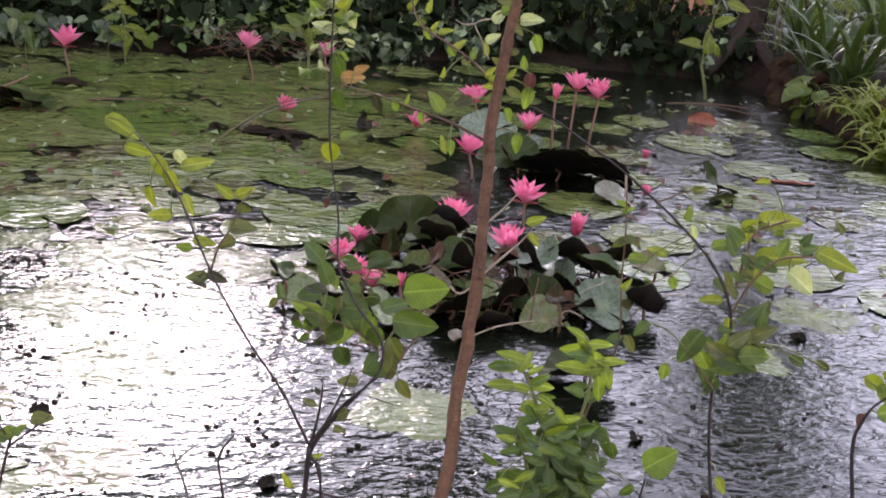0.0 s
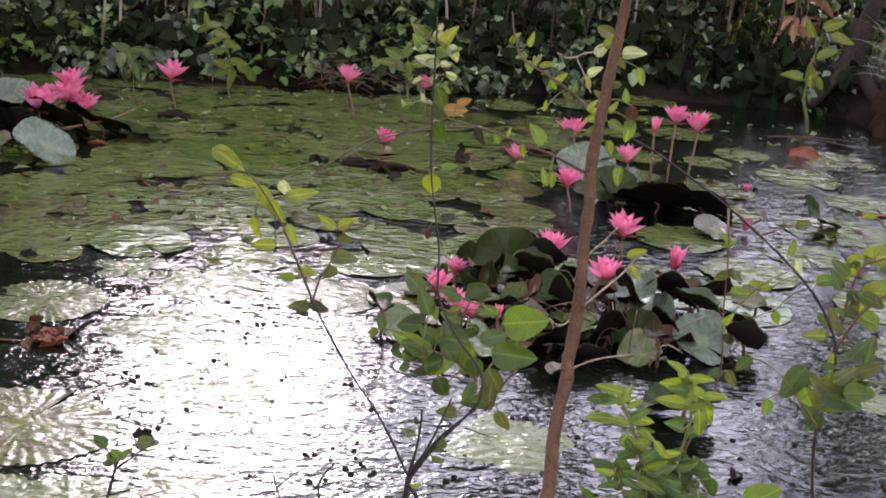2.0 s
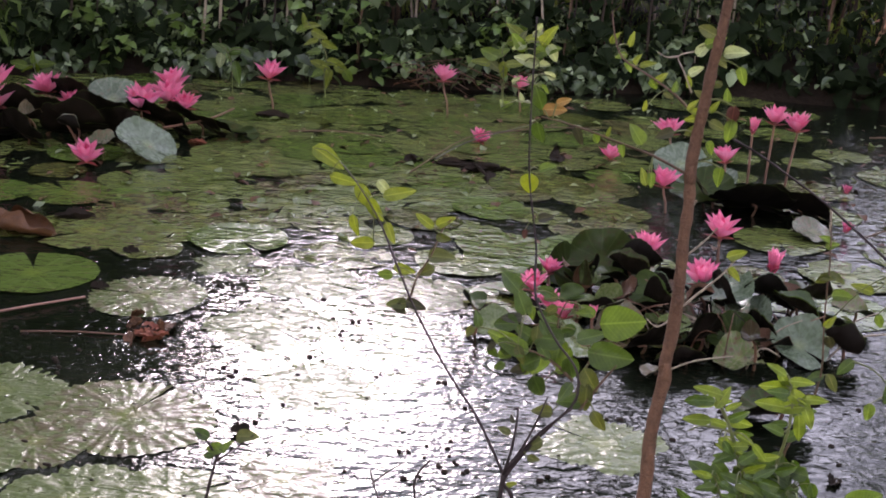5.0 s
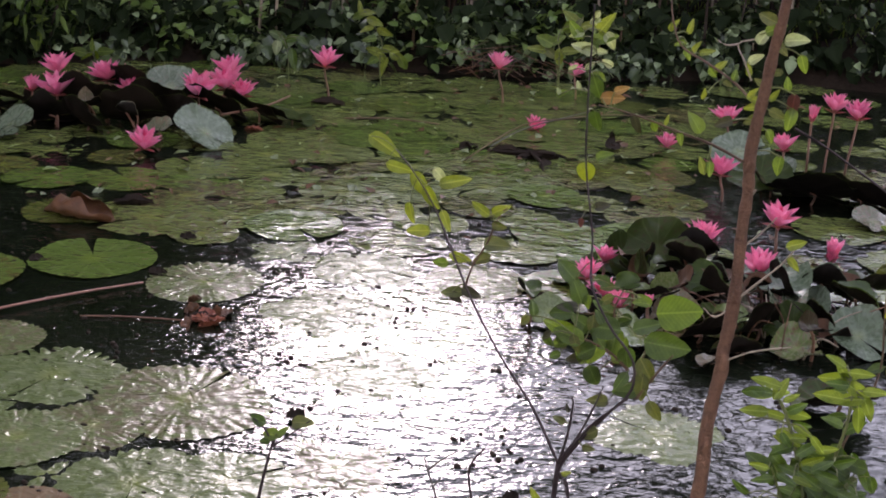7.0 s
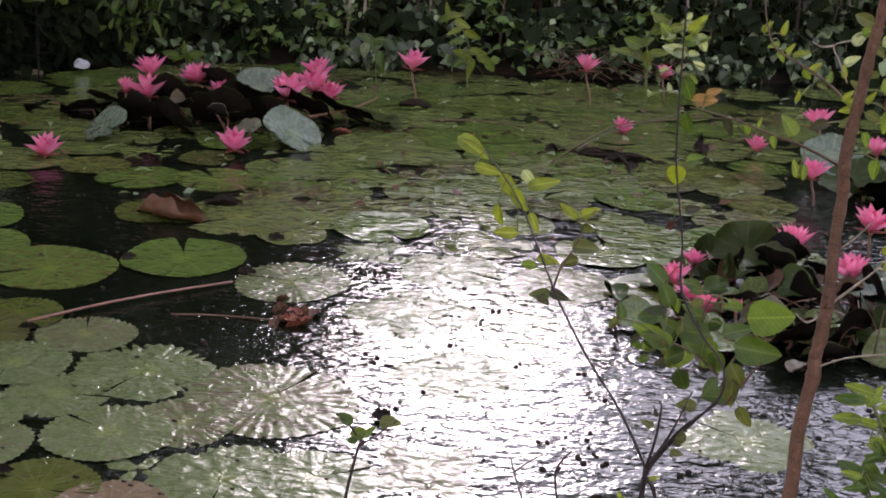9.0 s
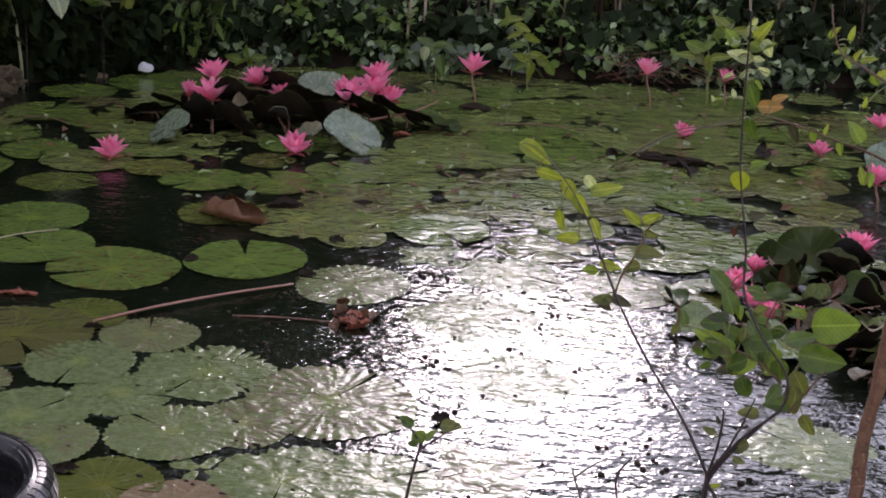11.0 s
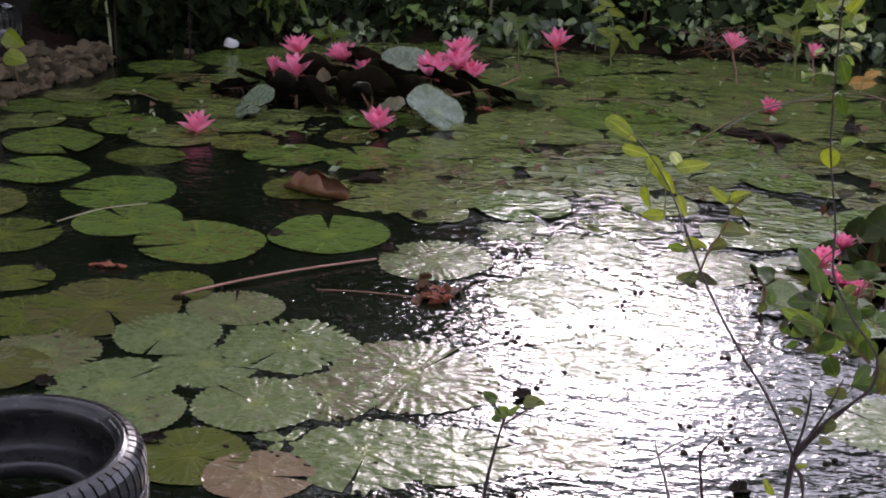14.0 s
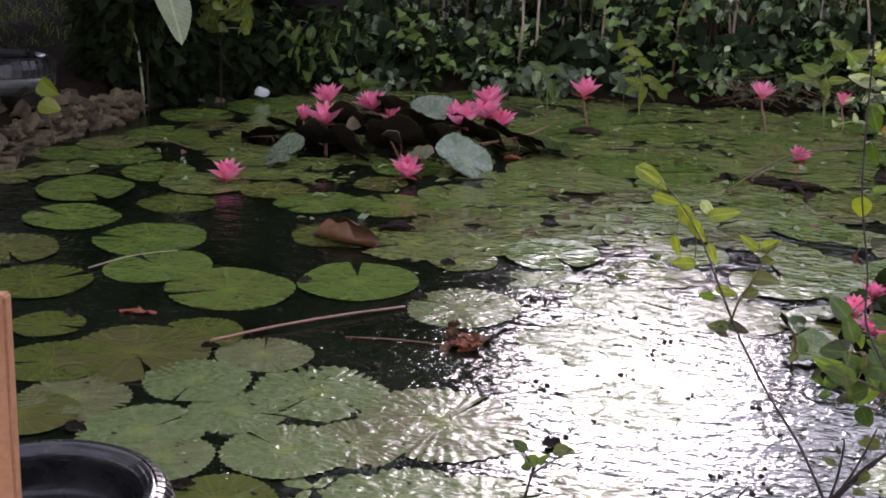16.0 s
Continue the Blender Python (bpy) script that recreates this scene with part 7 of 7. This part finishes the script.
leaf(sapling_e, (0.250, 2.287, 1.049), 0.025, 20, LEAF_OLIVE)
leaf(sapling_e, (0.311, 2.287, 0.969), 0.038, 118, LEAF_DARKGREEN)
leaf(sapling_e, (0.367, 2.249, 0.814), 0.039, 163, LEAF_MID)
leaf(sapling_e, (0.310, 2.249, 0.748), 0.040, 255, LEAF_DARKGREEN)
leaf(sapling_e, (0.356, 2.249, 0.876), 0.041, 54, LEAF_DARKGREEN)
leaf(sapling_e, (0.472, 2.249, 0.807), 0.024, 149, LEAF_OLIVE)
leaf(sapling_e, (0.349, 2.249, 0.867), 0.035, 184, LEAF_DARKGREEN)
leaf(sapling_e, (0.298, 2.249, 0.816), 0.034, 341, LEAF_DARKGREEN)
leaf(sapling_e, (0.191, 2.249, 0.829), 0.038, 232, LEAF_DARKGREEN)
leaf(sapling_e, (0.310, 2.249, 0.746), 0.025, 5, LEAF_DARKGREEN)
leaf(sapling_e, (0.318, 2.249, 0.844), 0.027, 4, LEAF_DARKGREEN)
leaf(sapling_e, (0.359, 2.249, 0.836), 0.035, 116, LEAF_OLIVE)
leaf(sapling_e, (0.318, 2.249, 0.819), 0.038, 75, LEAF_MID)
leaf(sapling_e, (0.339, 2.249, 0.791), 0.040, 157, LEAF_DARKGREEN)
leaf(sapling_e, (0.269, 2.249, 0.830), 0.022, 254, LEAF_DARKGREEN)
leaf(sapling_e, (0.339, 2.249, 0.823), 0.033, 182, LEAF_DARKGREEN)
leaf(sapling_e, (0.297, 2.249, 0.771), 0.041, 125, LEAF_DARKGREEN)
leaf(sapling_e, (0.431, 2.249, 0.810), 0.028, 164, LEAF_DARKGREEN)
leaf(sapling_e, (0.236, 2.249, 0.763), 0.031, 273, LEAF_MID)
leaf(sapling_e, (0.371, 2.249, 0.870), 0.036, 80, LEAF_DARKGREEN)
leaf(sapling_e, (0.308, 2.249, 0.787), 0.043, 290, LEAF_OLIVE)
leaf(sapling_e, (0.346, 2.249, 0.813), 0.037, 116, LEAF_DARKGREEN)
leaf(sapling_e, (0.369, 2.249, 0.818), 0.030, 340, LEAF_DARKGREEN)
leaf(sapling_e, (0.333, 2.249, 0.810), 0.027, 2, LEAF_MID)
bush_d = thing("bush", (0.112, 2.230, 0.060), "dense leafy green bush on the near bank", "bush")
tube_part("stem", [(0.112, 2.230, 0.060), (0.112, 2.230, 0.411), (0.091, 2.230, 0.532), (0.067, 2.230, 0.629), (0.040, 2.230, 0.703), (0.015, 2.230, 0.748), (-0.005, 2.230, 0.755)], 0.0050, 0.0018, GREENTWIG, bush_d)
tube_part("stem", [(0.112, 2.230, 0.060), (0.112, 2.230, 0.411), (0.110, 2.230, 0.535), (0.111, 2.230, 0.635), (0.123, 2.230, 0.715), (0.123, 2.230, 0.773), (0.111, 2.230, 0.809)], 0.0045, 0.0016, GREENTWIG, bush_d)
tube_part("stem", [(0.112, 2.230, 0.060), (0.112, 2.230, 0.411), (0.077, 2.230, 0.510), (0.046, 2.230, 0.576), (0.022, 2.230, 0.632)], 0.0040, 0.0016, GREENTWIG, bush_d)
tube_part("stem", [(0.112, 2.230, 0.060), (0.112, 2.230, 0.411), (0.117, 2.230, 0.516), (0.132, 2.230, 0.579), (0.140, 2.230, 0.620)], 0.0040, 0.0016, GREENTWIG, bush_d)
tube_part("twig", [(0.040, 2.230, 0.703), (-0.000, 2.230, 0.707), (-0.025, 2.230, 0.694)], 0.0015, 0.0010, GREENTWIG, bush_d)
leaf(bush_d, (0.050, 2.244, 0.715), 0.045, 352, LEAF_BUSHLIGHT)
leaf(bush_d, (0.061, 2.268, 0.687), 0.035, 353, LEAF_BUSH)
leaf(bush_d, (0.105, 2.237, 0.549), 0.037, 347, LEAF_BUSH)
leaf(bush_d, (0.074, 2.198, 0.529), 0.033, 164, LEAF_BUSH)
leaf(bush_d, (-0.007, 2.183, 0.767), 0.036, 177, LEAF_BUSH)
leaf(bush_d, (-0.013, 2.265, 0.731), 0.046, 186, LEAF_BUSH)
leaf(bush_d, (0.047, 2.200, 0.642), 0.040, 172, LEAF_BUSH)
leaf(bush_d, (-0.020, 2.185, 0.764), 0.043, 197, LEAF_BUSH)
leaf(bush_d, (0.035, 2.238, 0.670), 0.036, 155, LEAF_BUSHLIGHT)
leaf(bush_d, (0.047, 2.228, 0.731), 0.036, 36, LEAF_BUSH)
leaf(bush_d, (0.085, 2.275, 0.622), 0.034, 11, LEAF_BUSH)
leaf(bush_d, (0.113, 2.217, 0.519), 0.031, 349, LEAF_BUSH)
leaf(bush_d, (0.016, 2.273, 0.696), 0.042, 167, LEAF_BUSHLIGHT)
leaf(bush_d, (0.059, 2.231, 0.580), 0.045, 195, LEAF_BUSH)
leaf(bush_d, (0.023, 2.257, 0.741), 0.033, 353, LEAF_BUSHLIGHT)
leaf(bush_d, (0.072, 2.202, 0.680), 0.044, 37, LEAF_BUSH)
leaf(bush_d, (0.062, 2.234, 0.694), 0.036, 344, LEAF_BUSHLIGHT)
leaf(bush_d, (0.081, 2.197, 0.661), 0.042, 21, LEAF_BUSHLIGHT)
leaf(bush_d, (0.038, 2.233, 0.745), 0.031, 30, LEAF_BUSHLIGHT)
leaf(bush_d, (0.035, 2.226, 0.662), 0.036, 184, LEAF_BUSH)
leaf(bush_d, (0.035, 2.214, 0.667), 0.040, 198, LEAF_BUSH)
leaf(bush_d, (0.055, 2.199, 0.607), 0.042, 177, LEAF_BUSH)
leaf(bush_d, (0.099, 2.270, 0.637), 0.036, 190, LEAF_BUSH)
leaf(bush_d, (0.107, 2.248, 0.721), 0.038, 198, LEAF_BUSH)
leaf(bush_d, (0.127, 2.193, 0.671), 0.036, 22, LEAF_BUSH)
leaf(bush_d, (0.099, 2.200, 0.792), 0.038, 177, LEAF_BUSH)
leaf(bush_d, (0.136, 2.248, 0.709), 0.043, 36, LEAF_BUSH)
leaf(bush_d, (0.142, 2.262, 0.744), 0.042, 18, LEAF_BUSH)
leaf(bush_d, (0.131, 2.238, 0.616), 0.036, 342, LEAF_BUSH)
leaf(bush_d, (0.130, 2.260, 0.505), 0.035, 20, LEAF_BUSH)
leaf(bush_d, (0.143, 2.272, 0.736), 0.041, 19, LEAF_BUSHLIGHT)
leaf(bush_d, (0.101, 2.273, 0.647), 0.042, 192, LEAF_BUSH)
leaf(bush_d, (0.103, 2.209, 0.728), 0.036, 151, LEAF_BUSH)
leaf(bush_d, (0.126, 2.232, 0.556), 0.043, 29, LEAF_BUSHLIGHT)
leaf(bush_d, (0.131, 2.208, 0.811), 0.042, 2, LEAF_BUSHLIGHT)
leaf(bush_d, (0.092, 2.200, 0.828), 0.037, 149, LEAF_BUSHLIGHT)
leaf(bush_d, (0.106, 2.276, 0.751), 0.032, 177, LEAF_BUSH)
leaf(bush_d, (0.092, 2.201, 0.605), 0.045, 146, LEAF_BUSH)
leaf(bush_d, (0.129, 2.239, 0.528), 0.041, 18, LEAF_BUSH)
leaf(bush_d, (0.126, 2.264, 0.611), 0.037, 39, LEAF_BUSH)
leaf(bush_d, (0.049, 2.192, 0.628), 0.038, 342, LEAF_BUSH)
leaf(bush_d, (0.072, 2.260, 0.546), 0.036, 342, LEAF_BUSH)
leaf(bush_d, (0.080, 2.236, 0.548), 0.033, 11, LEAF_BUSH)
leaf(bush_d, (0.005, 2.183, 0.647), 0.035, 176, LEAF_BUSHLIGHT)
leaf(bush_d, (0.067, 2.218, 0.494), 0.044, 159, LEAF_BUSHLIGHT)
leaf(bush_d, (0.040, 2.219, 0.553), 0.038, 169, LEAF_BUSHLIGHT)
leaf(bush_d, (0.005, 2.230, 0.626), 0.035, 175, LEAF_BUSH)
leaf(bush_d, (0.080, 2.196, 0.558), 0.035, 343, LEAF_BUSH)
leaf(bush_d, (0.113, 2.261, 0.457), 0.032, 25, LEAF_BUSH)
leaf(bush_d, (0.110, 2.206, 0.485), 0.037, 25, LEAF_BUSH)
leaf(bush_d, (0.054, 2.240, 0.509), 0.035, 183, LEAF_BUSH)
leaf(bush_d, (0.040, 2.233, 0.563), 0.033, 140, LEAF_BUSH)
leaf(bush_d, (0.087, 2.217, 0.539), 0.031, 356, LEAF_BUSH)
leaf(bush_d, (0.021, 2.248, 0.598), 0.035, 142, LEAF_BUSH)
leaf(bush_d, (0.070, 2.239, 0.489), 0.043, 140, LEAF_BUSH)
leaf(bush_d, (0.061, 2.220, 0.591), 0.043, 348, LEAF_BUSH)
leaf(bush_d, (0.013, 2.211, 0.612), 0.037, 193, LEAF_BUSH)
leaf(bush_d, (0.118, 2.269, 0.439), 0.041, 5, LEAF_BUSH)
leaf(bush_d, (0.104, 2.234, 0.492), 0.044, 358, LEAF_BUSH)
leaf(bush_d, (0.044, 2.258, 0.541), 0.035, 144, LEAF_BUSH)
leaf(bush_d, (0.117, 2.277, 0.566), 0.038, 159, LEAF_BUSH)
leaf(bush_d, (0.117, 2.244, 0.591), 0.033, 147, LEAF_BUSHLIGHT)
leaf(bush_d, (0.120, 2.197, 0.621), 0.041, 199, LEAF_BUSH)
leaf(bush_d, (0.148, 2.187, 0.601), 0.031, 351, LEAF_BUSH)
leaf(bush_d, (0.136, 2.237, 0.485), 0.035, 355, LEAF_BUSHLIGHT)
leaf(bush_d, (0.119, 2.240, 0.600), 0.032, 140, LEAF_BUSHLIGHT)
leaf(bush_d, (0.145, 2.197, 0.574), 0.032, 345, LEAF_BUSH)
leaf(bush_d, (0.150, 2.203, 0.592), 0.039, 345, LEAF_BUSHLIGHT)
leaf(bush_d, (0.098, 2.275, 0.457), 0.043, 155, LEAF_BUSHLIGHT)
leaf(bush_d, (0.156, 2.250, 0.597), 0.037, 12, LEAF_BUSH)
leaf(bush_d, (0.113, 2.231, 0.583), 0.031, 174, LEAF_BUSH)
leaf(bush_d, (0.143, 2.193, 0.571), 0.037, 347, LEAF_BUSH)
leaf(bush_d, (0.144, 2.247, 0.573), 0.033, 36, LEAF_BUSH)
leaf(bush_d, (0.102, 2.260, 0.511), 0.045, 145, LEAF_BUSH)
leaf(bush_d, (0.137, 2.271, 0.483), 0.035, 18, LEAF_BUSH)
leaf(bush_d, (0.153, 2.244, 0.591), 0.042, 17, LEAF_BUSH)
leaf(bush_d, (0.156, 2.239, 0.591), 0.036, 342, LEAF_BUSH)
leaf(bush_d, (0.110, 2.200, 0.592), 0.032, 163, LEAF_BUSH)
leaf(bush_d, (-0.002, 2.230, 0.765), 0.052, 170, LEAF_BUSHLIGHT)
leaf(bush_d, (-0.009, 2.230, 0.745), 0.052, 200, LEAF_BUSHLIGHT)
leaf(bush_d, (0.021, 2.230, 0.758), 0.043, 60, LEAF_BUSHLIGHT)
leaf(bush_d, (-0.014, 2.230, 0.715), 0.048, 185, LEAF_BUSHLIGHT)
leaf(bush_d, (0.096, 2.230, 0.788), 0.056, 190, LEAF_BUSHLIGHT)
leaf(bush_d, (0.133, 2.230, 0.774), 0.061, -30, LEAF_BUSHLIGHT)
leaf(bush_d, (0.150, 2.230, 0.748), 0.052, -60, LEAF_BUSHLIGHT)
leaf(bush_d, (0.118, 2.230, 0.758), 0.061, 200, LEAF_BUSHLIGHT)
leaf(bush_d, (0.139, 2.230, 0.727), 0.052, -80, LEAF_BUSHLIGHT)
leaf(bush_d, (0.102, 2.230, 0.807), 0.038, 120, LEAF_BUSHLIGHT)
leaf(bush_d, (0.155, 2.230, 0.777), 0.043, 10, LEAF_BUSHLIGHT)
leaf(bush_d, (0.091, 2.230, 0.759), 0.052, 180, LEAF_BUSHLIGHT)
leaf(bush_d, (0.113, 2.230, 0.790), 0.043, 30, LEAF_BUSHLIGHT)
leaf(bush_d, (0.105, 2.278, 0.499), 0.044, 182, LEAF_BUSHLIGHT)
leaf(bush_d, (0.115, 2.272, 0.617), 0.040, -40, LEAF_BUSH)
leaf(bush_d, (0.106, 2.228, 0.597), 0.033, 21, LEAF_BUSH)
leaf(bush_d, (0.042, 2.225, 0.681), 0.047, -23, LEAF_BUSHLIGHT)
leaf(bush_d, (0.096, 2.196, 0.570), 0.036, -14, LEAF_BUSH)
leaf(bush_d, (0.053, 2.209, 0.691), 0.035, 180, LEAF_BUSHLIGHT)
leaf(bush_d, (0.058, 2.247, 0.547), 0.044, -43, LEAF_BUSH)
leaf(bush_d, (0.082, 2.178, 0.639), 0.047, 146, LEAF_BUSH)
leaf(bush_d, (-0.018, 2.280, 0.558), 0.038, 147, LEAF_BUSH)
leaf(bush_d, (0.039, 2.202, 0.687), 0.035, -54, LEAF_BUSH)
leaf(bush_d, (0.046, 2.234, 0.674), 0.032, 157, LEAF_BUSH)
leaf(bush_d, (0.084, 2.182, 0.698), 0.036, -49, LEAF_BUSHLIGHT)
leaf(bush_d, (0.071, 2.174, 0.638), 0.036, -17, LEAF_BUSHLIGHT)
leaf(bush_d, (0.038, 2.209, 0.560), 0.043, 29, LEAF_BUSH)
leaf(bush_d, (0.133, 2.183, 0.576), 0.036, -47, LEAF_BUSHLIGHT)
leaf(bush_d, (0.110, 2.253, 0.607), 0.042, -35, LEAF_BUSH)
leaf(bush_d, (0.109, 2.248, 0.526), 0.033, 16, LEAF_BUSH)
leaf(bush_d, (0.018, 2.178, 0.572), 0.040, -15, LEAF_BUSHLIGHT)
leaf(bush_d, (0.072, 2.230, 0.545), 0.041, -27, LEAF_BUSH)
leaf(bush_d, (0.081, 2.187, 0.654), 0.031, -5, LEAF_BUSH)
leaf(bush_d, (0.139, 2.214, 0.629), 0.035, 141, LEAF_BUSH)
leaf(bush_d, (0.064, 2.233, 0.627), 0.032, -1, LEAF_BUSH)
leaf(bush_d, (0.106, 2.277, 0.591), 0.049, 151, LEAF_BUSH)
leaf(bush_d, (0.125, 2.227, 0.616), 0.039, -15, LEAF_BUSHLIGHT)
leaf(bush_d, (0.071, 2.277, 0.645), 0.047, 8, LEAF_BUSH)
leaf(bush_d, (0.075, 2.267, 0.630), 0.044, -24, LEAF_BUSH)
leaf(bush_d, (0.072, 2.229, 0.552), 0.045, -23, LEAF_BUSHLIGHT)
leaf(bush_d, (0.114, 2.218, 0.639), 0.034, -36, LEAF_BUSH)
leaf(bush_d, (0.090, 2.244, 0.519), 0.045, 187, LEAF_BUSHLIGHT)
leaf(bush_d, (0.057, 2.176, 0.572), 0.037, -58, LEAF_BUSH)
leaf(bush_d, (0.061, 2.278, 0.572), 0.041, 209, LEAF_BUSHLIGHT)
leaf(bush_d, (0.041, 2.175, 0.589), 0.042, 219, LEAF_BUSHLIGHT)
leaf(bush_d, (0.080, 2.283, 0.614), 0.033, 201, LEAF_BUSH)
leaf(bush_d, (0.048, 2.283, 0.659), 0.049, -36, LEAF_BUSHLIGHT)
leaf(bush_d, (0.075, 2.183, 0.570), 0.046, 196, LEAF_BUSHLIGHT)
leaf(bush_d, (0.100, 2.217, 0.677), 0.037, 18, LEAF_BUSHLIGHT)
leaf(bush_d, (0.112, 2.274, 0.510), 0.048, 1, LEAF_BUSHLIGHT)
leaf(bush_d, (0.130, 2.264, 0.557), 0.049, 150, LEAF_BUSH)
leaf(bush_d, (0.094, 2.238, 0.517), 0.033, -18, LEAF_BUSHLIGHT)
leaf(bush_d, (0.074, 2.233, 0.538), 0.047, 181, LEAF_BUSH)
leaf(bush_d, (0.096, 2.186, 0.663), 0.041, 36, LEAF_BUSH)
leaf(bush_d, (0.066, 2.263, 0.571), 0.042, -41, LEAF_BUSHLIGHT)
leaf(bush_d, (0.084, 2.247, 0.510), 0.034, -8, LEAF_BUSH)
leaf(bush_d, (0.098, 2.173, 0.557), 0.034, 224, LEAF_BUSH)
leaf(bush_d, (0.068, 2.210, 0.638), 0.037, 197, LEAF_BUSHLIGHT)
leaf(bush_d, (0.069, 2.185, 0.574), 0.034, 29, LEAF_BUSH)
bush_d_rng = random.Random(23)
for k in range(170):
    h_ = bush_d_rng.random() ** 1.2
    x_ = 0.075 + 0.03 * h_ + bush_d_rng.gauss(0, 0.034 + 0.012 * (1 - h_))
    leaf(bush_d, (x_, 2.23 + bush_d_rng.gauss(0, 0.035), 0.40 + 0.26 * h_), bush_d_rng.uniform(0.034, 0.052), bush_d_rng.choice((-30, 10, 170, 210, -60, 240)) + bush_d_rng.uniform(-20, 20), LEAF_DARKGREEN if k % 3 else LEAF_BUSH)
sapling_f = thing("seedling", (0.205, 2.135, 0.060), "single-leaved green seedling on the near bank", "seedling")
tube_part("stem", [(0.205, 2.135, 0.060), (0.205, 2.135, 0.483), (0.215, 2.135, 0.587), (0.220, 2.135, 0.633)], 0.0030, 0.0015, DARKTWIG, sapling_f)
leaf(sapling_f, (0.239, 2.135, 0.667), 0.061, 35, LEAF_BIG)
sapling_j = thing("sapling", (0.148, 2.420, 0.060), "wiry upright sapling with tiny leaves", "sapling")
tube_part("stem", [(0.148, 2.420, 0.060), (0.148, 2.420, 0.302), (0.134, 2.420, 0.569), (0.153, 2.420, 0.646), (0.173, 2.420, 0.743), (0.164, 2.420, 0.844), (0.158, 2.420, 0.942), (0.148, 2.420, 1.025)], 0.0028, 0.0010, TWIG, sapling_j)
leaf(sapling_j, (0.159, 2.420, 0.917), 0.034, 200, LEAF_OLIVE)
leaf(sapling_j, (0.150, 2.420, 0.911), 0.029, -120, LEAF_OLIVE)
leaf(sapling_j, (0.175, 2.420, 0.916), 0.029, -30, LEAF_OLIVE)
leaf(sapling_j, (0.186, 2.420, 0.888), 0.038, 10, LEAF_MID)
leaf(sapling_j, (0.193, 2.420, 0.736), 0.038, -60, LEAF_OLIVE)
leaf(sapling_j, (0.164, 2.420, 0.742), 0.034, 200, LEAF_DARKGREEN)
leaf(sapling_j, (0.158, 2.420, 0.969), 0.023, 30, LEAF_MID)
leaf(sapling_j, (0.146, 2.420, 0.979), 0.023, 160, LEAF_MID)
leaf(sapling_j, (0.179, 2.420, 0.805), 0.029, -70, LEAF_DARK)
sapling_i = thing("seedling", (0.568, 2.230, 0.060), "small leafy twig with brown bud beside the water", "seedling")
tube_part("stem", [(0.568, 2.230, 0.060), (0.568, 2.230, 0.483), (0.538, 2.230, 0.678), (0.543, 2.230, 0.727), (0.555, 2.230, 0.756), (0.576, 2.230, 0.779)], 0.0040, 0.0018, DARKTWIG, sapling_i)
leaf(sapling_i, (0.553, 2.230, 0.795), 0.050, -20, LEAF_LIME)
leaf(sapling_i, (0.570, 2.230, 0.779), 0.043, -60, LEAF_MID)
leaf(sapling_i, (0.540, 2.230, 0.732), 0.026, -100, LEAF_RED)
leaf(sapling_i, (0.581, 2.230, 0.817), 0.052, 20, LEAF_LIME)
leaf(sapling_i, (0.585, 2.230, 0.752), 0.052, 10, LEAF_MID)
sapling_g = thing("seedling", (-0.849, 2.230, 0.060), "small dark-stemmed seedling with few leaves on the near bank", "seedling")
tube_part("stem", [(-0.849, 2.230, 0.060), (-0.849, 2.230, 0.248), (-0.834, 2.230, 0.378), (-0.813, 2.230, 0.482), (-0.801, 2.230, 0.519)], 0.0045, 0.0020, DARKTWIG, sapling_g)
tube_part("twig", [(-0.807, 2.230, 0.494), (-0.770, 2.230, 0.528), (-0.741, 2.230, 0.555)], 0.0020, 0.0010, DARKTWIG, sapling_g)
tube_part("twig", [(-0.807, 2.230, 0.499), (-0.828, 2.230, 0.528), (-0.846, 2.230, 0.540)], 0.0020, 0.0010, DARKTWIG, sapling_g)
leaf(sapling_g, (-0.838, 2.230, 0.540), 0.035, 160, LEAF_DARKGREEN)
leaf(sapling_g, (-0.755, 2.230, 0.550), 0.049, 20, LEAF_OLIVE)
leaf(sapling_g, (-0.814, 2.230, 0.516), 0.038, 180, LEAF_MID)
leaf(sapling_g, (-0.791, 2.230, 0.524), 0.030, 60, LEAF_MID)
leaf(sapling_g, (-0.824, 2.230, 0.501), 0.031, 200, LEAF_DARKGREEN)
sapling_h = thing("dry_twig", (-0.470, 2.182, 0.060), "bare grey dry twigs rising from the bank", "twig")
tube_part("stem", [(-0.470, 2.182, 0.060), (-0.470, 2.182, 0.364), (-0.495, 2.182, 0.481), (-0.513, 2.183, 0.529), (-0.520, 2.182, 0.555)], 0.0035, 0.0015, GREYTWIG, sapling_h)
tube_part("twig", [(-0.513, 2.182, 0.532), (-0.488, 2.182, 0.558), (-0.461, 2.183, 0.579)], 0.0020, 0.0010, GREYTWIG, sapling_h)
tube_part("twig", [(-0.501, 2.182, 0.506), (-0.490, 2.183, 0.523)], 0.0015, 0.0010, GREYTWIG, sapling_h)
sapling_h2 = thing("dry_twig", (-0.422, 2.182, 0.060), "forked dark dry twig rising from the bank", "twig")
tube_part("stem", [(-0.422, 2.182, 0.060), (-0.422, 2.182, 0.376), (-0.436, 2.182, 0.489), (-0.444, 2.183, 0.549), (-0.421, 2.183, 0.590)], 0.0035, 0.0016, DARKTWIG, sapling_h2)
